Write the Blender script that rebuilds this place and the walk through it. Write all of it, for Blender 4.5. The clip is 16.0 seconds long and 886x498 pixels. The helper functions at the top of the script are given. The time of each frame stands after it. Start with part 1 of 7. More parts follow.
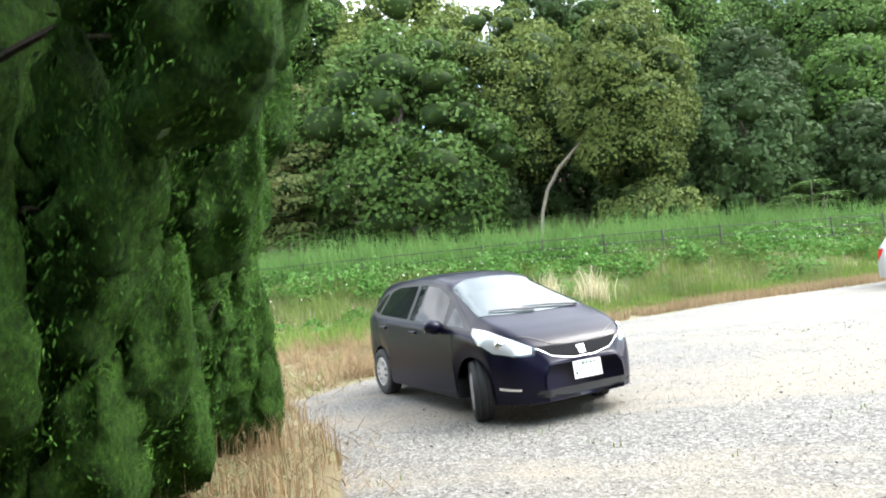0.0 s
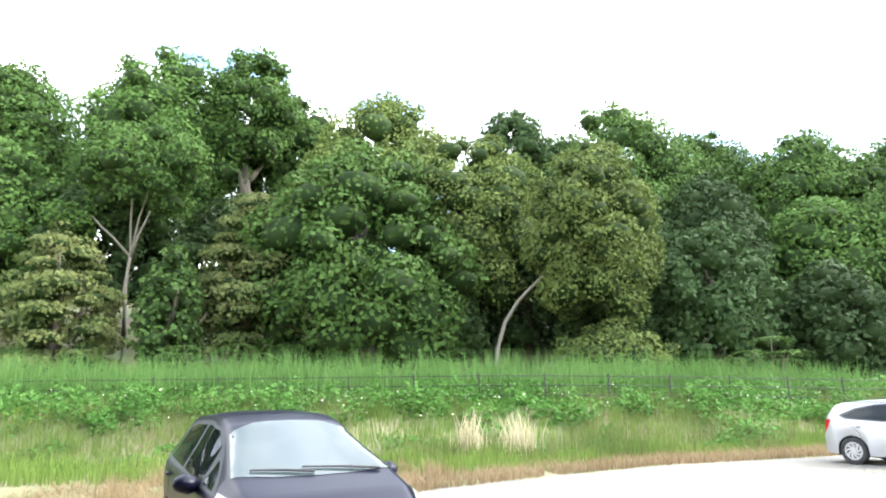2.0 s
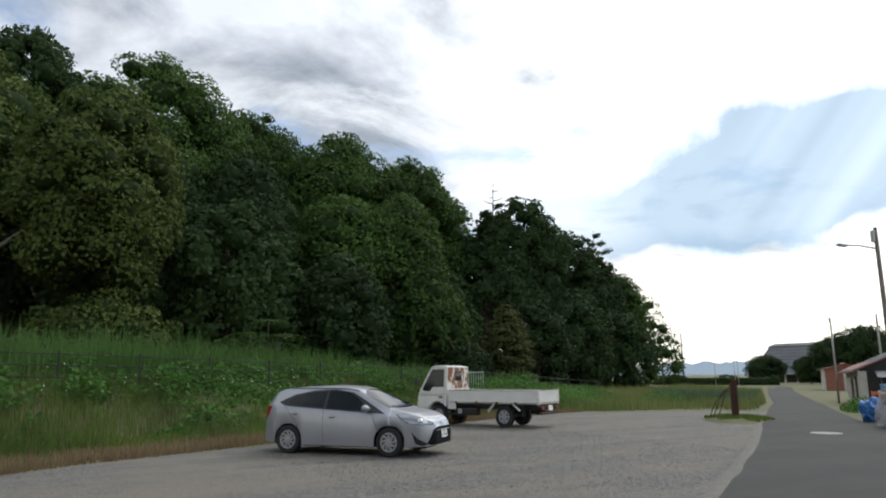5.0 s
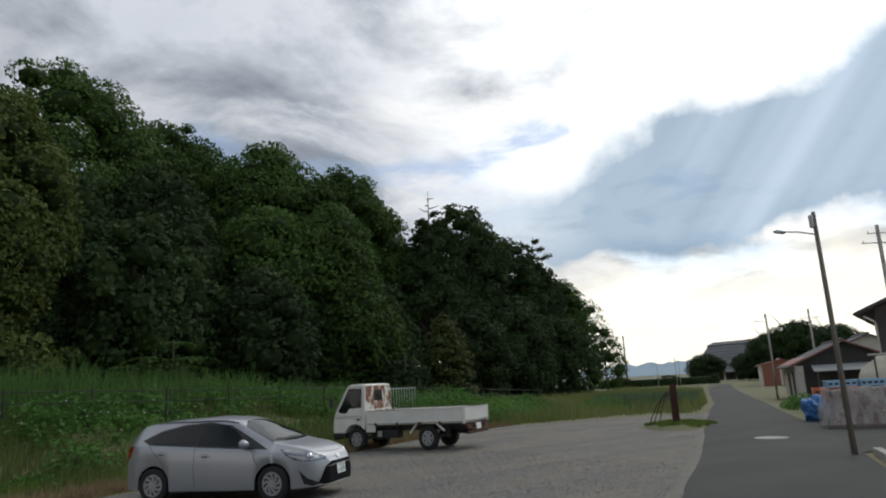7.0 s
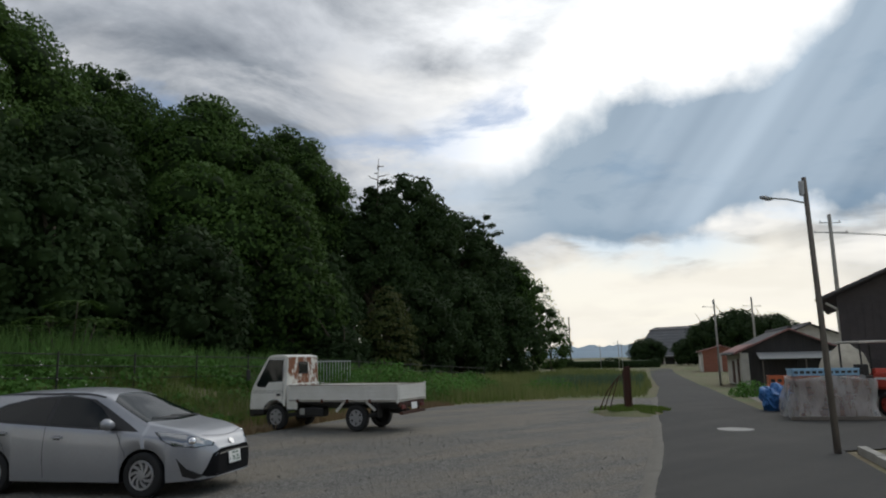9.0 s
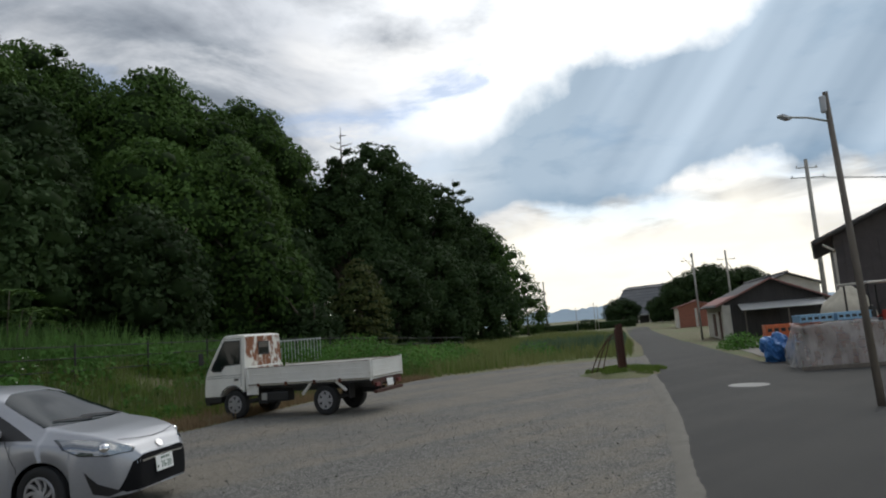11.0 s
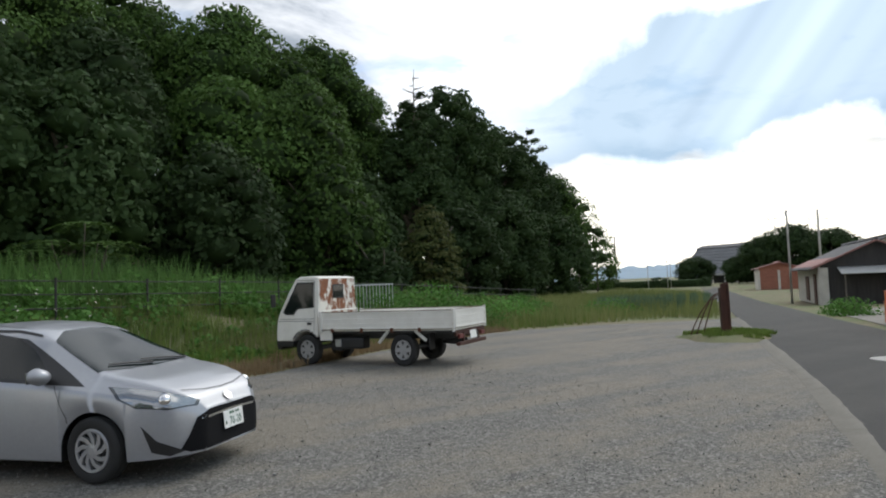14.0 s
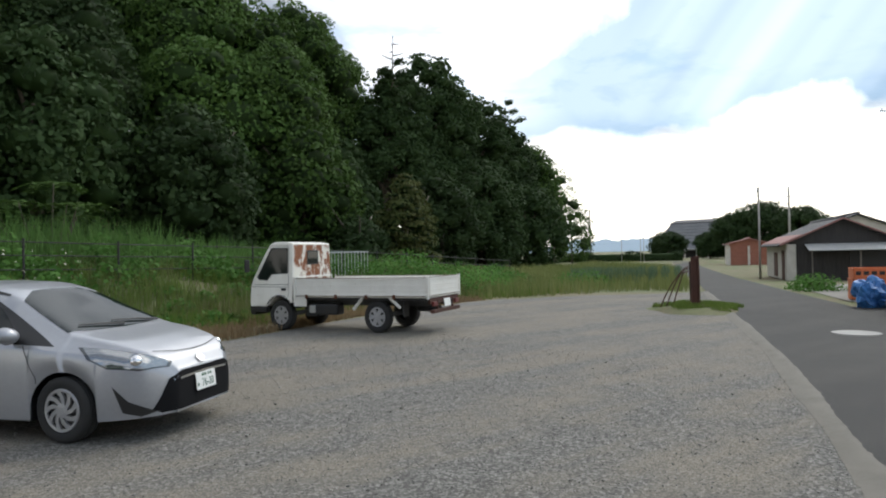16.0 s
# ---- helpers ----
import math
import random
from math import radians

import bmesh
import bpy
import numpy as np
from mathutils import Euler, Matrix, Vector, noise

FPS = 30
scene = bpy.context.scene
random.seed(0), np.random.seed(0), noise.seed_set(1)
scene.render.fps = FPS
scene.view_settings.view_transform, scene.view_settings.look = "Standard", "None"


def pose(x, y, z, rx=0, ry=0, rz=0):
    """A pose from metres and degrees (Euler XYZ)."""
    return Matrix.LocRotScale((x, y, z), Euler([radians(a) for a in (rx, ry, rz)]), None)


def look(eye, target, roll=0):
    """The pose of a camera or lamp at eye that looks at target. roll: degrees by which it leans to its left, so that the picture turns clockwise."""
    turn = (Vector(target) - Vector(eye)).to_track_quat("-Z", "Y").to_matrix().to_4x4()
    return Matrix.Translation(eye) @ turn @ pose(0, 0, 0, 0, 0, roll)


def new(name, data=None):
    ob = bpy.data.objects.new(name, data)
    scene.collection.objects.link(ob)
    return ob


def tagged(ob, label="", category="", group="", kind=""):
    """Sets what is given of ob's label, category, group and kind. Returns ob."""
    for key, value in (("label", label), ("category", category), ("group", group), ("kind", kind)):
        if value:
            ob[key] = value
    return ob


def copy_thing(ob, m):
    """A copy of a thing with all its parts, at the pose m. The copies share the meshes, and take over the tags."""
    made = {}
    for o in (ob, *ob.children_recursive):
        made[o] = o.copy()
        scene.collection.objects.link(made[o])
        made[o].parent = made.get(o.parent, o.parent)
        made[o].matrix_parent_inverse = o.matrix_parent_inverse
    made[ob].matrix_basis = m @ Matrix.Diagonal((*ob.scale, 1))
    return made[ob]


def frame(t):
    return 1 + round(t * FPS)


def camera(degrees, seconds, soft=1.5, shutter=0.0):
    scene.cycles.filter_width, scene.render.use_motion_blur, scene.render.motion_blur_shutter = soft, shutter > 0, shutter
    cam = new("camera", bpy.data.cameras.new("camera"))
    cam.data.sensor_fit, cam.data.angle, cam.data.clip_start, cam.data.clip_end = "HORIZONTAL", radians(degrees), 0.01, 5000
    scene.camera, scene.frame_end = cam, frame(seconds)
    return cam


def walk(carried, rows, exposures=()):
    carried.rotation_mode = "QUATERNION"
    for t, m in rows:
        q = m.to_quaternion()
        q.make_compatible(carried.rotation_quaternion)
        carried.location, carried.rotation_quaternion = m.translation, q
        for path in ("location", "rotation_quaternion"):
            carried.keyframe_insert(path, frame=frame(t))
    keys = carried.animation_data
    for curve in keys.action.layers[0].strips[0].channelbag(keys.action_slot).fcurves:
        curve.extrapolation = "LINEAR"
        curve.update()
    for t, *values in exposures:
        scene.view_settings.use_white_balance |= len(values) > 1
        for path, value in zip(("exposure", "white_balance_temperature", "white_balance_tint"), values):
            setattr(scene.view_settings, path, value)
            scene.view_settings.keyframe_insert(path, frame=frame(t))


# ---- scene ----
import itertools

cam = camera(66.8, 16.0, soft=2.0)
PATH = [
    (0, (0.781, -1.224, 1.58), (0.465, 0.749, 1.658), -6.0),
    (0.5, (1.186, -0.709, 1.637), (0.787, 1.23, 1.925), -3.9),
    (1, (1.595, -0.182, 1.658), (1.092, 1.707, 2.079), -2.8),
    (1.5, (1.941, 0.161, 1.694), (1.444, 2.047, 2.135), -1.8),
    (2, (2.387, 0.555, 1.681), (2.143, 2.491, 2.119), -1.0),
    (2.5, (2.75, 0.988, 1.67), (2.788, 2.941, 2.098), -1.8),
    (3, (3.174, 1.418, 1.696), (3.169, 3.368, 2.143), -1.5),
    (3.5, (3.693, 1.732, 1.7), (4.072, 3.663, 2.054), -2.7),
    (4, (4.167, 2.039, 1.736), (4.834, 3.895, 2.069), -0.8),
    (4.2, (4.354, 2.204, 1.742), (5.106, 4.02, 2.113), 1.1),
    (4.5, (4.64, 2.477, 1.748), (5.526, 4.238, 2.084), -0.3),
    (4.7, (4.845, 2.637, 1.73), (5.798, 4.36, 2.081), 0.1),
    (6.8, (6.985, 4.036, 1.866), (8.057, 5.676, 2.266), -2.7),
    (7, (7.153, 4.199, 1.863), (8.265, 5.812, 2.264), -3.2),
    (7.5, (7.548, 4.684, 1.846), (8.751, 6.231, 2.248), -3.5),
    (8, (8.015, 5.142, 1.822), (9.241, 6.671, 2.224), -4.3),
    (8.5, (8.435, 5.668, 1.832), (9.635, 7.224, 2.204), -2.0),
    (9, (8.811, 6.072, 1.841), (10.046, 7.611, 2.168), -1.2),
    (11.5, (10.231, 8.147, 1.742), (11.555, 9.632, 1.952), -5.2),
    (12, (10.306, 8.536, 1.743), (11.642, 10.015, 1.91), -4.9),
    (12.5, (10.578, 8.907, 1.758), (11.819, 10.466, 1.925), -2.6),
    (13, (10.599, 9.166, 1.764), (11.827, 10.738, 1.911), -1.3),
    (13.5, (10.635, 9.313, 1.752), (11.831, 10.911, 1.883), -1.6),
    (14, (10.669, 9.332, 1.744), (11.825, 10.96, 1.853), -2.3),
    (14.5, (10.657, 9.326, 1.743), (11.788, 10.974, 1.828), -2.1),
    (15, (10.661, 9.302, 1.736), (11.782, 10.957, 1.795), -1.3),
    (15.5, (10.671, 9.277, 1.735), (11.834, 10.904, 1.769), -1.1),
    (16, (10.663, 9.305, 1.712), (11.876, 10.895, 1.729), -1.2),
]
EXPOSURES = [(0, 2.84), (1.0, 3.05), (2.0, 3.0), (3.0, 2.58), (3.5, 2.3), (4.0, 1.6), (4.5, 0.8), (7.0, -0.20), (8.0, -0.38), (9.0, -0.48), (11.5, -0.12), (13.0, 0.2), (16.0, 0.55)]
walk(cam, [(t, look(eye, target, roll)) for t, eye, target, roll in PATH], EXPOSURES)

# ---- world and light ----
SUN_AZ, SUN_EL = radians(76), radians(44)   # azimuth from +y towards +x


def build_world():
    w = bpy.data.worlds.new("evening_cloud_sky")
    scene.world = w
    w.use_nodes = True
    nt = w.node_tree
    nt.nodes.clear()
    N, L = nt.nodes.new, nt.links.new
    out, bg = N("ShaderNodeOutputWorld"), N("ShaderNodeBackground")
    sky = N("ShaderNodeTexSky")
    sky.sky_type, sky.sun_disc = "NISHITA", False
    sky.sun_elevation, sky.sun_rotation = SUN_EL, SUN_AZ
    dim = N("ShaderNodeMix"); dim.data_type, dim.blend_type = "RGBA", "MULTIPLY"
    dim.inputs[0].default_value = 1
    L(sky.outputs[0], dim.inputs[6]); dim.inputs[7].default_value = (0.13, 0.13, 0.13, 1)
    tc, sep = N("ShaderNodeTexCoord"), N("ShaderNodeSeparateXYZ")
    L(tc.outputs["Generated"], sep.inputs[0])

    def math_(op, a, b=None, clamp=False):
        n = N("ShaderNodeMath"); n.operation, n.use_clamp = op, clamp
        for i, v in enumerate((a, b)):
            if v is None:
                continue
            if isinstance(v, (int, float)):
                n.inputs[i].default_value = v
            else:
                L(v, n.inputs[i])
        return n.outputs[0]

    def ramp(v, stops):
        n = N("ShaderNodeValToRGB")
        n.color_ramp.elements[0].position, n.color_ramp.elements[0].color = stops[0][0], stops[0][1]
        n.color_ramp.elements[1].position, n.color_ramp.elements[1].color = stops[-1][0], stops[-1][1]
        for p, c in stops[1:-1]:
            e = n.color_ramp.elements.new(p); e.color = c
        L(v, n.inputs[0])
        return n.outputs[0]

    def mix(f, a, b):
        n = N("ShaderNodeMix"); n.data_type = "RGBA"
        L(f, n.inputs[0])
        for i, v in ((6, a), (7, b)):
            if isinstance(v, tuple):
                n.inputs[i].default_value = v
            else:
                L(v, n.inputs[i])
        return n.outputs[2]

    # clouds lie on a flat layer: the direction is divided by its height
    up = math_("MAXIMUM", sep.outputs[2], 0.0)
    hgt = math_("ADD", up, 0.12)
    comb = N("ShaderNodeCombineXYZ")
    L(math_("DIVIDE", sep.outputs[0], hgt), comb.inputs[0])
    L(math_("DIVIDE", sep.outputs[1], hgt), comb.inputs[1])

    def cloud(scale, detail, off, dist=0.3):
        n = N("ShaderNodeTexNoise")
        m = N("ShaderNodeMapping"); m.inputs[1].default_value = off
        L(comb.outputs[0], m.inputs[0]); L(m.outputs[0], n.inputs["Vector"])
        n.inputs["Scale"].default_value, n.inputs["Detail"].default_value = scale, detail
        n.inputs["Roughness"].default_value, n.inputs["Distortion"].default_value = 0.58, dist
        return n.outputs[0]
    cover = ramp(cloud(0.85, 8, (3.1, 1.4, 0)), [(0.40, (0, 0, 0, 1)), (0.49, (1, 1, 1, 1))])
    body = ramp(cloud(1.35, 10, (7.7, 2.2, 4), .5), [(0.34, (0.30, 0.34, 0.40, 1)), (0.44, (0.52, 0.57, 0.63, 1)), (0.52, (0.95, 0.97, 1.0, 1)), (0.66, (1.35, 1.33, 1.3, 1))])
    # clouds are brightest about the hidden sun and greyer away from it
    sd = N("ShaderNodeVectorMath"); sd.operation = "DOT_PRODUCT"
    L(tc.outputs["Generated"], sd.inputs[0])
    sd.inputs[1].default_value = (math.sin(SUN_AZ) * math.cos(SUN_EL), math.cos(SUN_AZ) * math.cos(SUN_EL), math.sin(SUN_EL))
    lit = ramp(sd.outputs["Value"], [(0.0, (0.62, 0.64, 0.67, 1)), (0.72, (0.70, 0.72, 0.75, 1)), (0.88, (1.3, 1.3, 1.28, 1)), (0.98, (2.1, 2.08, 2.0, 1))])
    mul = N("ShaderNodeMix"); mul.data_type, mul.blend_type = "RGBA", "MULTIPLY"
    mul.inputs[0].default_value = 1
    L(body, mul.inputs[6]); L(lit, mul.inputs[7])
    col = mix(cover, dim.outputs[2], mul.outputs[2])

    # a deck of grey cloud overhead, its ragged hem high over the wood
    az0 = math_("ARCTAN2", sep.outputs[0], sep.outputs[1])
    hem = math_("ADD", math_("ARCSINE", sep.outputs[2]), math_("MULTIPLY", math_("SUBTRACT", cloud(1.8, 9, (1.2, 5.5, 2), .4), 0.5), 0.55))
    deck = ramp(math_("SUBTRACT", hem, math_("MULTIPLY", math_("MAXIMUM", math_("SUBTRACT", az0, 0.75), 0.0), 0.22)), [(0.36, (0, 0, 0, 1)), (0.50, (1, 1, 1, 1))])
    grey = ramp(cloud(2.2, 8, (4.4, 0.3, 1), .3), [(0.36, (0.40, 0.44, 0.50, 1)), (0.58, (1.1, 1.13, 1.18, 1))])
    gm = N("ShaderNodeMix"); gm.data_type, gm.blend_type = "RGBA", "MULTIPLY"
    gm.inputs[0].default_value = 1
    L(grey, gm.inputs[6]); L(lit, gm.inputs[7])
    turn = N("ShaderNodeVectorMath"); turn.operation = "DOT_PRODUCT"
    L(tc.outputs["Generated"], turn.inputs[0]); turn.inputs[1].default_value = (0.40, 0.76, 0.50)
    deck = math_("MULTIPLY", deck, ramp(turn.outputs["Value"], [(0.72, (0, 0, 0, 1)), (0.88, (1, 1, 1, 1))]))
    col = mix(math_("MULTIPLY", deck, 0.85), col, gm.outputs[2])

    # the broad rain-dark cloud that hangs low beyond the village, with shafts of light under it
    az = math_("ARCTAN2", sep.outputs[0], sep.outputs[1])
    el = math_("ARCSINE", sep.outputs[2])
    wob = N("ShaderNodeTexNoise"); L(tc.outputs["Generated"], wob.inputs["Vector"])
    wob.inputs["Scale"].default_value, wob.inputs["Detail"].default_value = 6.5, 9
    w1 = math_("SUBTRACT", wob.outputs[0], 0.5)
    el_w = math_("ADD", el, math_("MULTIPLY", w1, 0.19))
    # its foot stays level, its head climbs towards the sun
    foot = ramp(el_w, [(0.162, (0, 0, 0, 1)), (0.182, (1, 1, 1, 1))])
    head_at = math_("ADD", 0.285, math_("MULTIPLY", math_("MAXIMUM", math_("SUBTRACT", az, 0.72), 0.0), 0.34))
    rel = math_("ADD", math_("SUBTRACT", head_at, el_w), 0.5)
    head = ramp(rel, [(0.485, (0, 0, 0, 1)), (0.535, (1, 1, 1, 1))])
    # the sunlit rim above its head
    rim = ramp(rel, [(0.36, (0, 0, 0, 1)), (0.43, (1, 1, 1, 1)), (0.50, (1, 1, 1, 1))])
    rim_side = ramp(az, [(0.55, (0, 0, 0, 1)), (0.85, (1, 1, 1, 1))])
    high = ramp(el_w, [(0.17, (0, 0, 0, 1)), (0.22, (1, 1, 1, 1))])
    patch_ = ramp(cloud(2.6, 8, (9.1, 3.3, 6), .3), [(0.38, (0.25, 0.25, 0.25, 1)), (0.52, (1, 1, 1, 1))])
    col = mix(math_("MULTIPLY", math_("MULTIPLY", math_("MULTIPLY", rim, rim_side), high), patch_), col, (1.75, 1.74, 1.70, 1))
    west = ramp(math_("ADD", az, math_("MULTIPLY", w1, 0.3)), [(0.48, (0, 0, 0, 1)), (0.86, (1, 1, 1, 1))])
    dark = math_("MULTIPLY", math_("MULTIPLY", foot, head), west)
    # shafts slant down to the lower left, one angle for all
    slant = math_("SUBTRACT", math_("MULTIPLY", az, 0.75), math_("MULTIPLY", el, 0.62))
    sv = N("ShaderNodeCombineXYZ"); L(math_("MULTIPLY", slant, 13.0), sv.inputs[0])
    sh = N("ShaderNodeTexNoise"); L(sv.outputs[0], sh.inputs["Vector"])
    sh.inputs["Scale"].default_value, sh.inputs["Detail"].default_value = 1.0, 2
    shaft = ramp(sh.outputs[0], [(0.36, (0.22, 0.35, 0.50, 1)), (0.74, (0.52, 0.68, 0.85, 1))])
    calm = ramp(az, [(0.90, (0, 0, 0, 1)), (1.12, (1, 1, 1, 1))])
    shaft = mix(calm, (0.30, 0.44, 0.59, 1), shaft)
    col = mix(math_("MULTIPLY", dark, 0.88), col, shaft)
    # thin bright veil low over the horizon
    low = ramp(el_w, [(0.10, (1, 1, 1, 1)), (0.185, (0, 0, 0, 1))])
    col = mix(math_("MULTIPLY", low, 0.9), col, (1.32, 1.26, 1.12, 1))
    L(col, bg.inputs[0]); bg.inputs[1].default_value = 1.06
    L(bg.outputs[0], out.inputs[0])


build_world()
sun = new("sun", bpy.data.lights.new("sun", "SUN"))
sun.data.energy, sun.data.angle, sun.data.color = 0.75, radians(18), (1, 0.95, 0.87)
sun.matrix_world = look((0, 0, 0), (-math.sin(SUN_AZ) * math.cos(SUN_EL), -math.cos(SUN_AZ) * math.cos(SUN_EL), -math.sin(SUN_EL)))


# ---- materials ----
class Mat:
    """A small wrapper to write node materials in few lines."""

    def __init__(self, name, color=(0.5, 0.5, 0.5), rough=0.6, metal=0.0, **kw):
        self.m = bpy.data.materials.new(name)
        self.m.use_nodes = True
        self.nt = self.m.node_tree
        self.b = self.nt.nodes["Principled BSDF"]
        self.b.inputs["Base Color"].default_value = (*color, 1)
        self.b.inputs["Roughness"].default_value = rough
        self.b.inputs["Metallic"].default_value = metal
        for k, v in kw.items():
            self.b.inputs[k.replace("_", " ")].default_value = v
        self.base = (*color, 1)
        self.bump_h = None

    def node(self, kind, **inputs):
        n = self.nt.nodes.new(kind)
        for k, v in inputs.items():
            n.inputs[k].default_value = v
        return n

    def link(self, a, b):
        self.nt.links.new(a, b)

    def coords(self, world=True):
        if world:
            return self.node("ShaderNodeNewGeometry").outputs["Position"]
        return self.node("ShaderNodeTexCoord").outputs["Object"]

    def noise(self, scale, detail=4, rough=0.55, world=True, stretch=None):
        n = self.node("ShaderNodeTexNoise", Scale=scale, Detail=detail, Roughness=rough)
        v = self.coords(world)
        if stretch:
            m = self.node("ShaderNodeMapping"); m.inputs["Scale"].default_value = stretch
            self.link(v, m.inputs[0]); v = m.outputs[0]
        self.link(v, n.inputs["Vector"])
        return n.outputs[0]

    def ramp(self, v, stops):
        n = self.node("ShaderNodeValToRGB")
        e = n.color_ramp.elements
        e[0].position, e[0].color = stops[0][0], (*stops[0][1], 1)
        e[1].position, e[1].color = stops[-1][0], (*stops[-1][1], 1)
        for p, c in stops[1:-1]:
            e.new(p).color = (*c, 1)
        self.link(v, n.inputs[0])
        return n.outputs[0]

    def mix(self, f, a, b, mode="MIX"):
        n = self.node("ShaderNodeMix"); n.data_type, n.blend_type = "RGBA", mode
        for i, v in ((0, f), (6, a), (7, b)):
            if isinstance(v, (int, float)):
                n.inputs[i].default_value = v
            elif isinstance(v, tuple):
                n.inputs[i].default_value = (*v, 1) if len(v) == 3 else v
            else:
                self.link(v, n.inputs[i])
        return n.outputs[2]

    def color(self, v):
        self.link(v, self.b.inputs["Base Color"])
        return self

    def roughness(self, v, lo, hi):
        n = self.node("ShaderNodeMapRange"); n.inputs[3].default_value, n.inputs[4].default_value = lo, hi
        self.link(v, n.inputs[0]); self.link(n.outputs[0], self.b.inputs["Roughness"])
        return self

    def bump(self, v, strength=0.4, dist=0.02):
        n = self.node("ShaderNodeBump", Strength=strength, Distance=dist)
        if self.bump_h:
            self.link(self.bump_h, n.inputs["Normal"])
        self.link(v, n.inputs["Height"]); self.link(n.outputs[0], self.b.inputs["Normal"])
        self.bump_h = n.outputs[0]
        return self


def leaf_mat(name, dark, mid, light, trans=0.18, tone=0.35, even=0.68, patch_size=0.35):
    """Foliage: every leaf has its own shade, every tree its own tone."""
    m = Mat(name, mid, 0.75)
    isl = m.node("ShaderNodeNewGeometry").outputs["Random Per Island"]
    c = m.ramp(isl, [(0.0, dark), (0.5, mid), (1.0, light)])
    c = m.mix(even, c, mid)
    big = m.noise(patch_size, 3)
    c = m.mix(tone, c, m.ramp(big, [(0.3, dark), (0.7, light)]))
    rnd = m.node("ShaderNodeObjectInfo").outputs["Random"]
    hsv = m.node("ShaderNodeHueSaturation")
    mr = m.node("ShaderNodeMapRange"); mr.inputs[3].default_value, mr.inputs[4].default_value = 0.8, 1.25
    m.link(rnd, mr.inputs[0]); m.link(mr.outputs[0], hsv.inputs["Value"])
    m.link(c, hsv.inputs["Color"])
    m.color(hsv.outputs[0])
    tr = m.node("ShaderNodeBsdfTranslucent"); m.link(hsv.outputs[0], tr.inputs[0])
    mx = m.node("ShaderNodeMixShader"); mx.inputs[0].default_value = trans
    m.link(m.b.outputs[0], mx.inputs[1]); m.link(tr.outputs[0], mx.inputs[2])
    out = m.nt.nodes["Material Output"]
    m.link(mx.outputs[0], out.inputs[0])
    m.b.inputs["Specular IOR Level"].default_value = 0.12
    return m.m


LEAF_MID = leaf_mat("broad_leaf_green", (0.028, 0.058, 0.014), (0.054, 0.104, 0.023), (0.094, 0.160, 0.038))
LEAF_OLIVE = leaf_mat("olive_oak_leaf", (0.046, 0.072, 0.018), (0.086, 0.120, 0.030), (0.155, 0.19, 0.054))
LEAF_DARK = leaf_mat("dark_evergreen_leaf", (0.017, 0.033, 0.013), (0.032, 0.058, 0.020), (0.055, 0.09, 0.031))
LEAF_BRIGHT = leaf_mat("fresh_light_leaf", (0.034, 0.068, 0.017), (0.062, 0.115, 0.027), (0.10, 0.165, 0.042))
LEAF_MAPLE = leaf_mat("bronze_tipped_maple_leaf", (0.045, 0.075, 0.02), (0.085, 0.115, 0.035), (0.16, 0.14, 0.06))
LEAF_JUNIPER = leaf_mat("juniper_scale_leaf", (0.018, 0.055, 0.009), (0.042, 0.110, 0.015), (0.085, 0.185, 0.028), 0.12, 0.5, 0.6, 2.2)
# darker copy of the juniper leaf, inner shade put into its colour
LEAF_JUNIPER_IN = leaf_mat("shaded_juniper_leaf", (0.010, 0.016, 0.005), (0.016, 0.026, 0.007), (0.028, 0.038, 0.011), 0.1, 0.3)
STRAW_PALE = leaf_mat("bleached_stalk", (0.36, 0.30, 0.18), (0.52, 0.45, 0.30), (0.66, 0.58, 0.42), 0.2, 0.2)
GRASS_GREEN = leaf_mat("bank_grass", (0.055, 0.105, 0.018), (0.105, 0.17, 0.033), (0.20, 0.25, 0.065), 0.3, 0.4)
GRASS_FIELD = leaf_mat("seeding_field_grass", (0.075, 0.115, 0.03), (0.14, 0.17, 0.055), (0.25, 0.245, 0.11), 0.3, 0.4)
REED = leaf_mat("tall_reed_leaf", (0.05, 0.105, 0.027), (0.09, 0.175, 0.045), (0.15, 0.26, 0.075), 0.3, 0.3)
WEED = leaf_mat("broad_weed_leaf", (0.04, 0.11, 0.02), (0.08, 0.19, 0.035), (0.15, 0.29, 0.07), 0.3, 0.3)
STRAW = leaf_mat("dry_straw", (0.12, 0.078, 0.042), (0.22, 0.155, 0.088), (0.38, 0.295, 0.175), 0.2, 0.3)
FLOWER = Mat("pale_weed_flower", (0.62, 0.60, 0.50), 0.8).m


def ground_mat():
    m = Mat("soil_under_grass", rough=0.95)
    a = m.noise(0.25, 5); b = m.noise(6, 5); c = m.noise(45, 3)
    soil = m.ramp(b, [(0.3, (0.13, 0.10, 0.06)), (0.7, (0.22, 0.17, 0.10))])
    moss = m.ramp(b, [(0.3, (0.06, 0.10, 0.03)), (0.7, (0.12, 0.17, 0.05))])
    m.color(m.mix(0.35, m.mix(m.ramp(a, [(0.4, (0, 0, 0)), (0.6, (1, 1, 1))]), soil, moss), m.ramp(c, [(0.3, (0.08, 0.08, 0.04)), (0.7, (0.22, 0.19, 0.11))])))
    return m.bump(b, 0.5, 0.05).bump(c, 0.5, 0.02).m


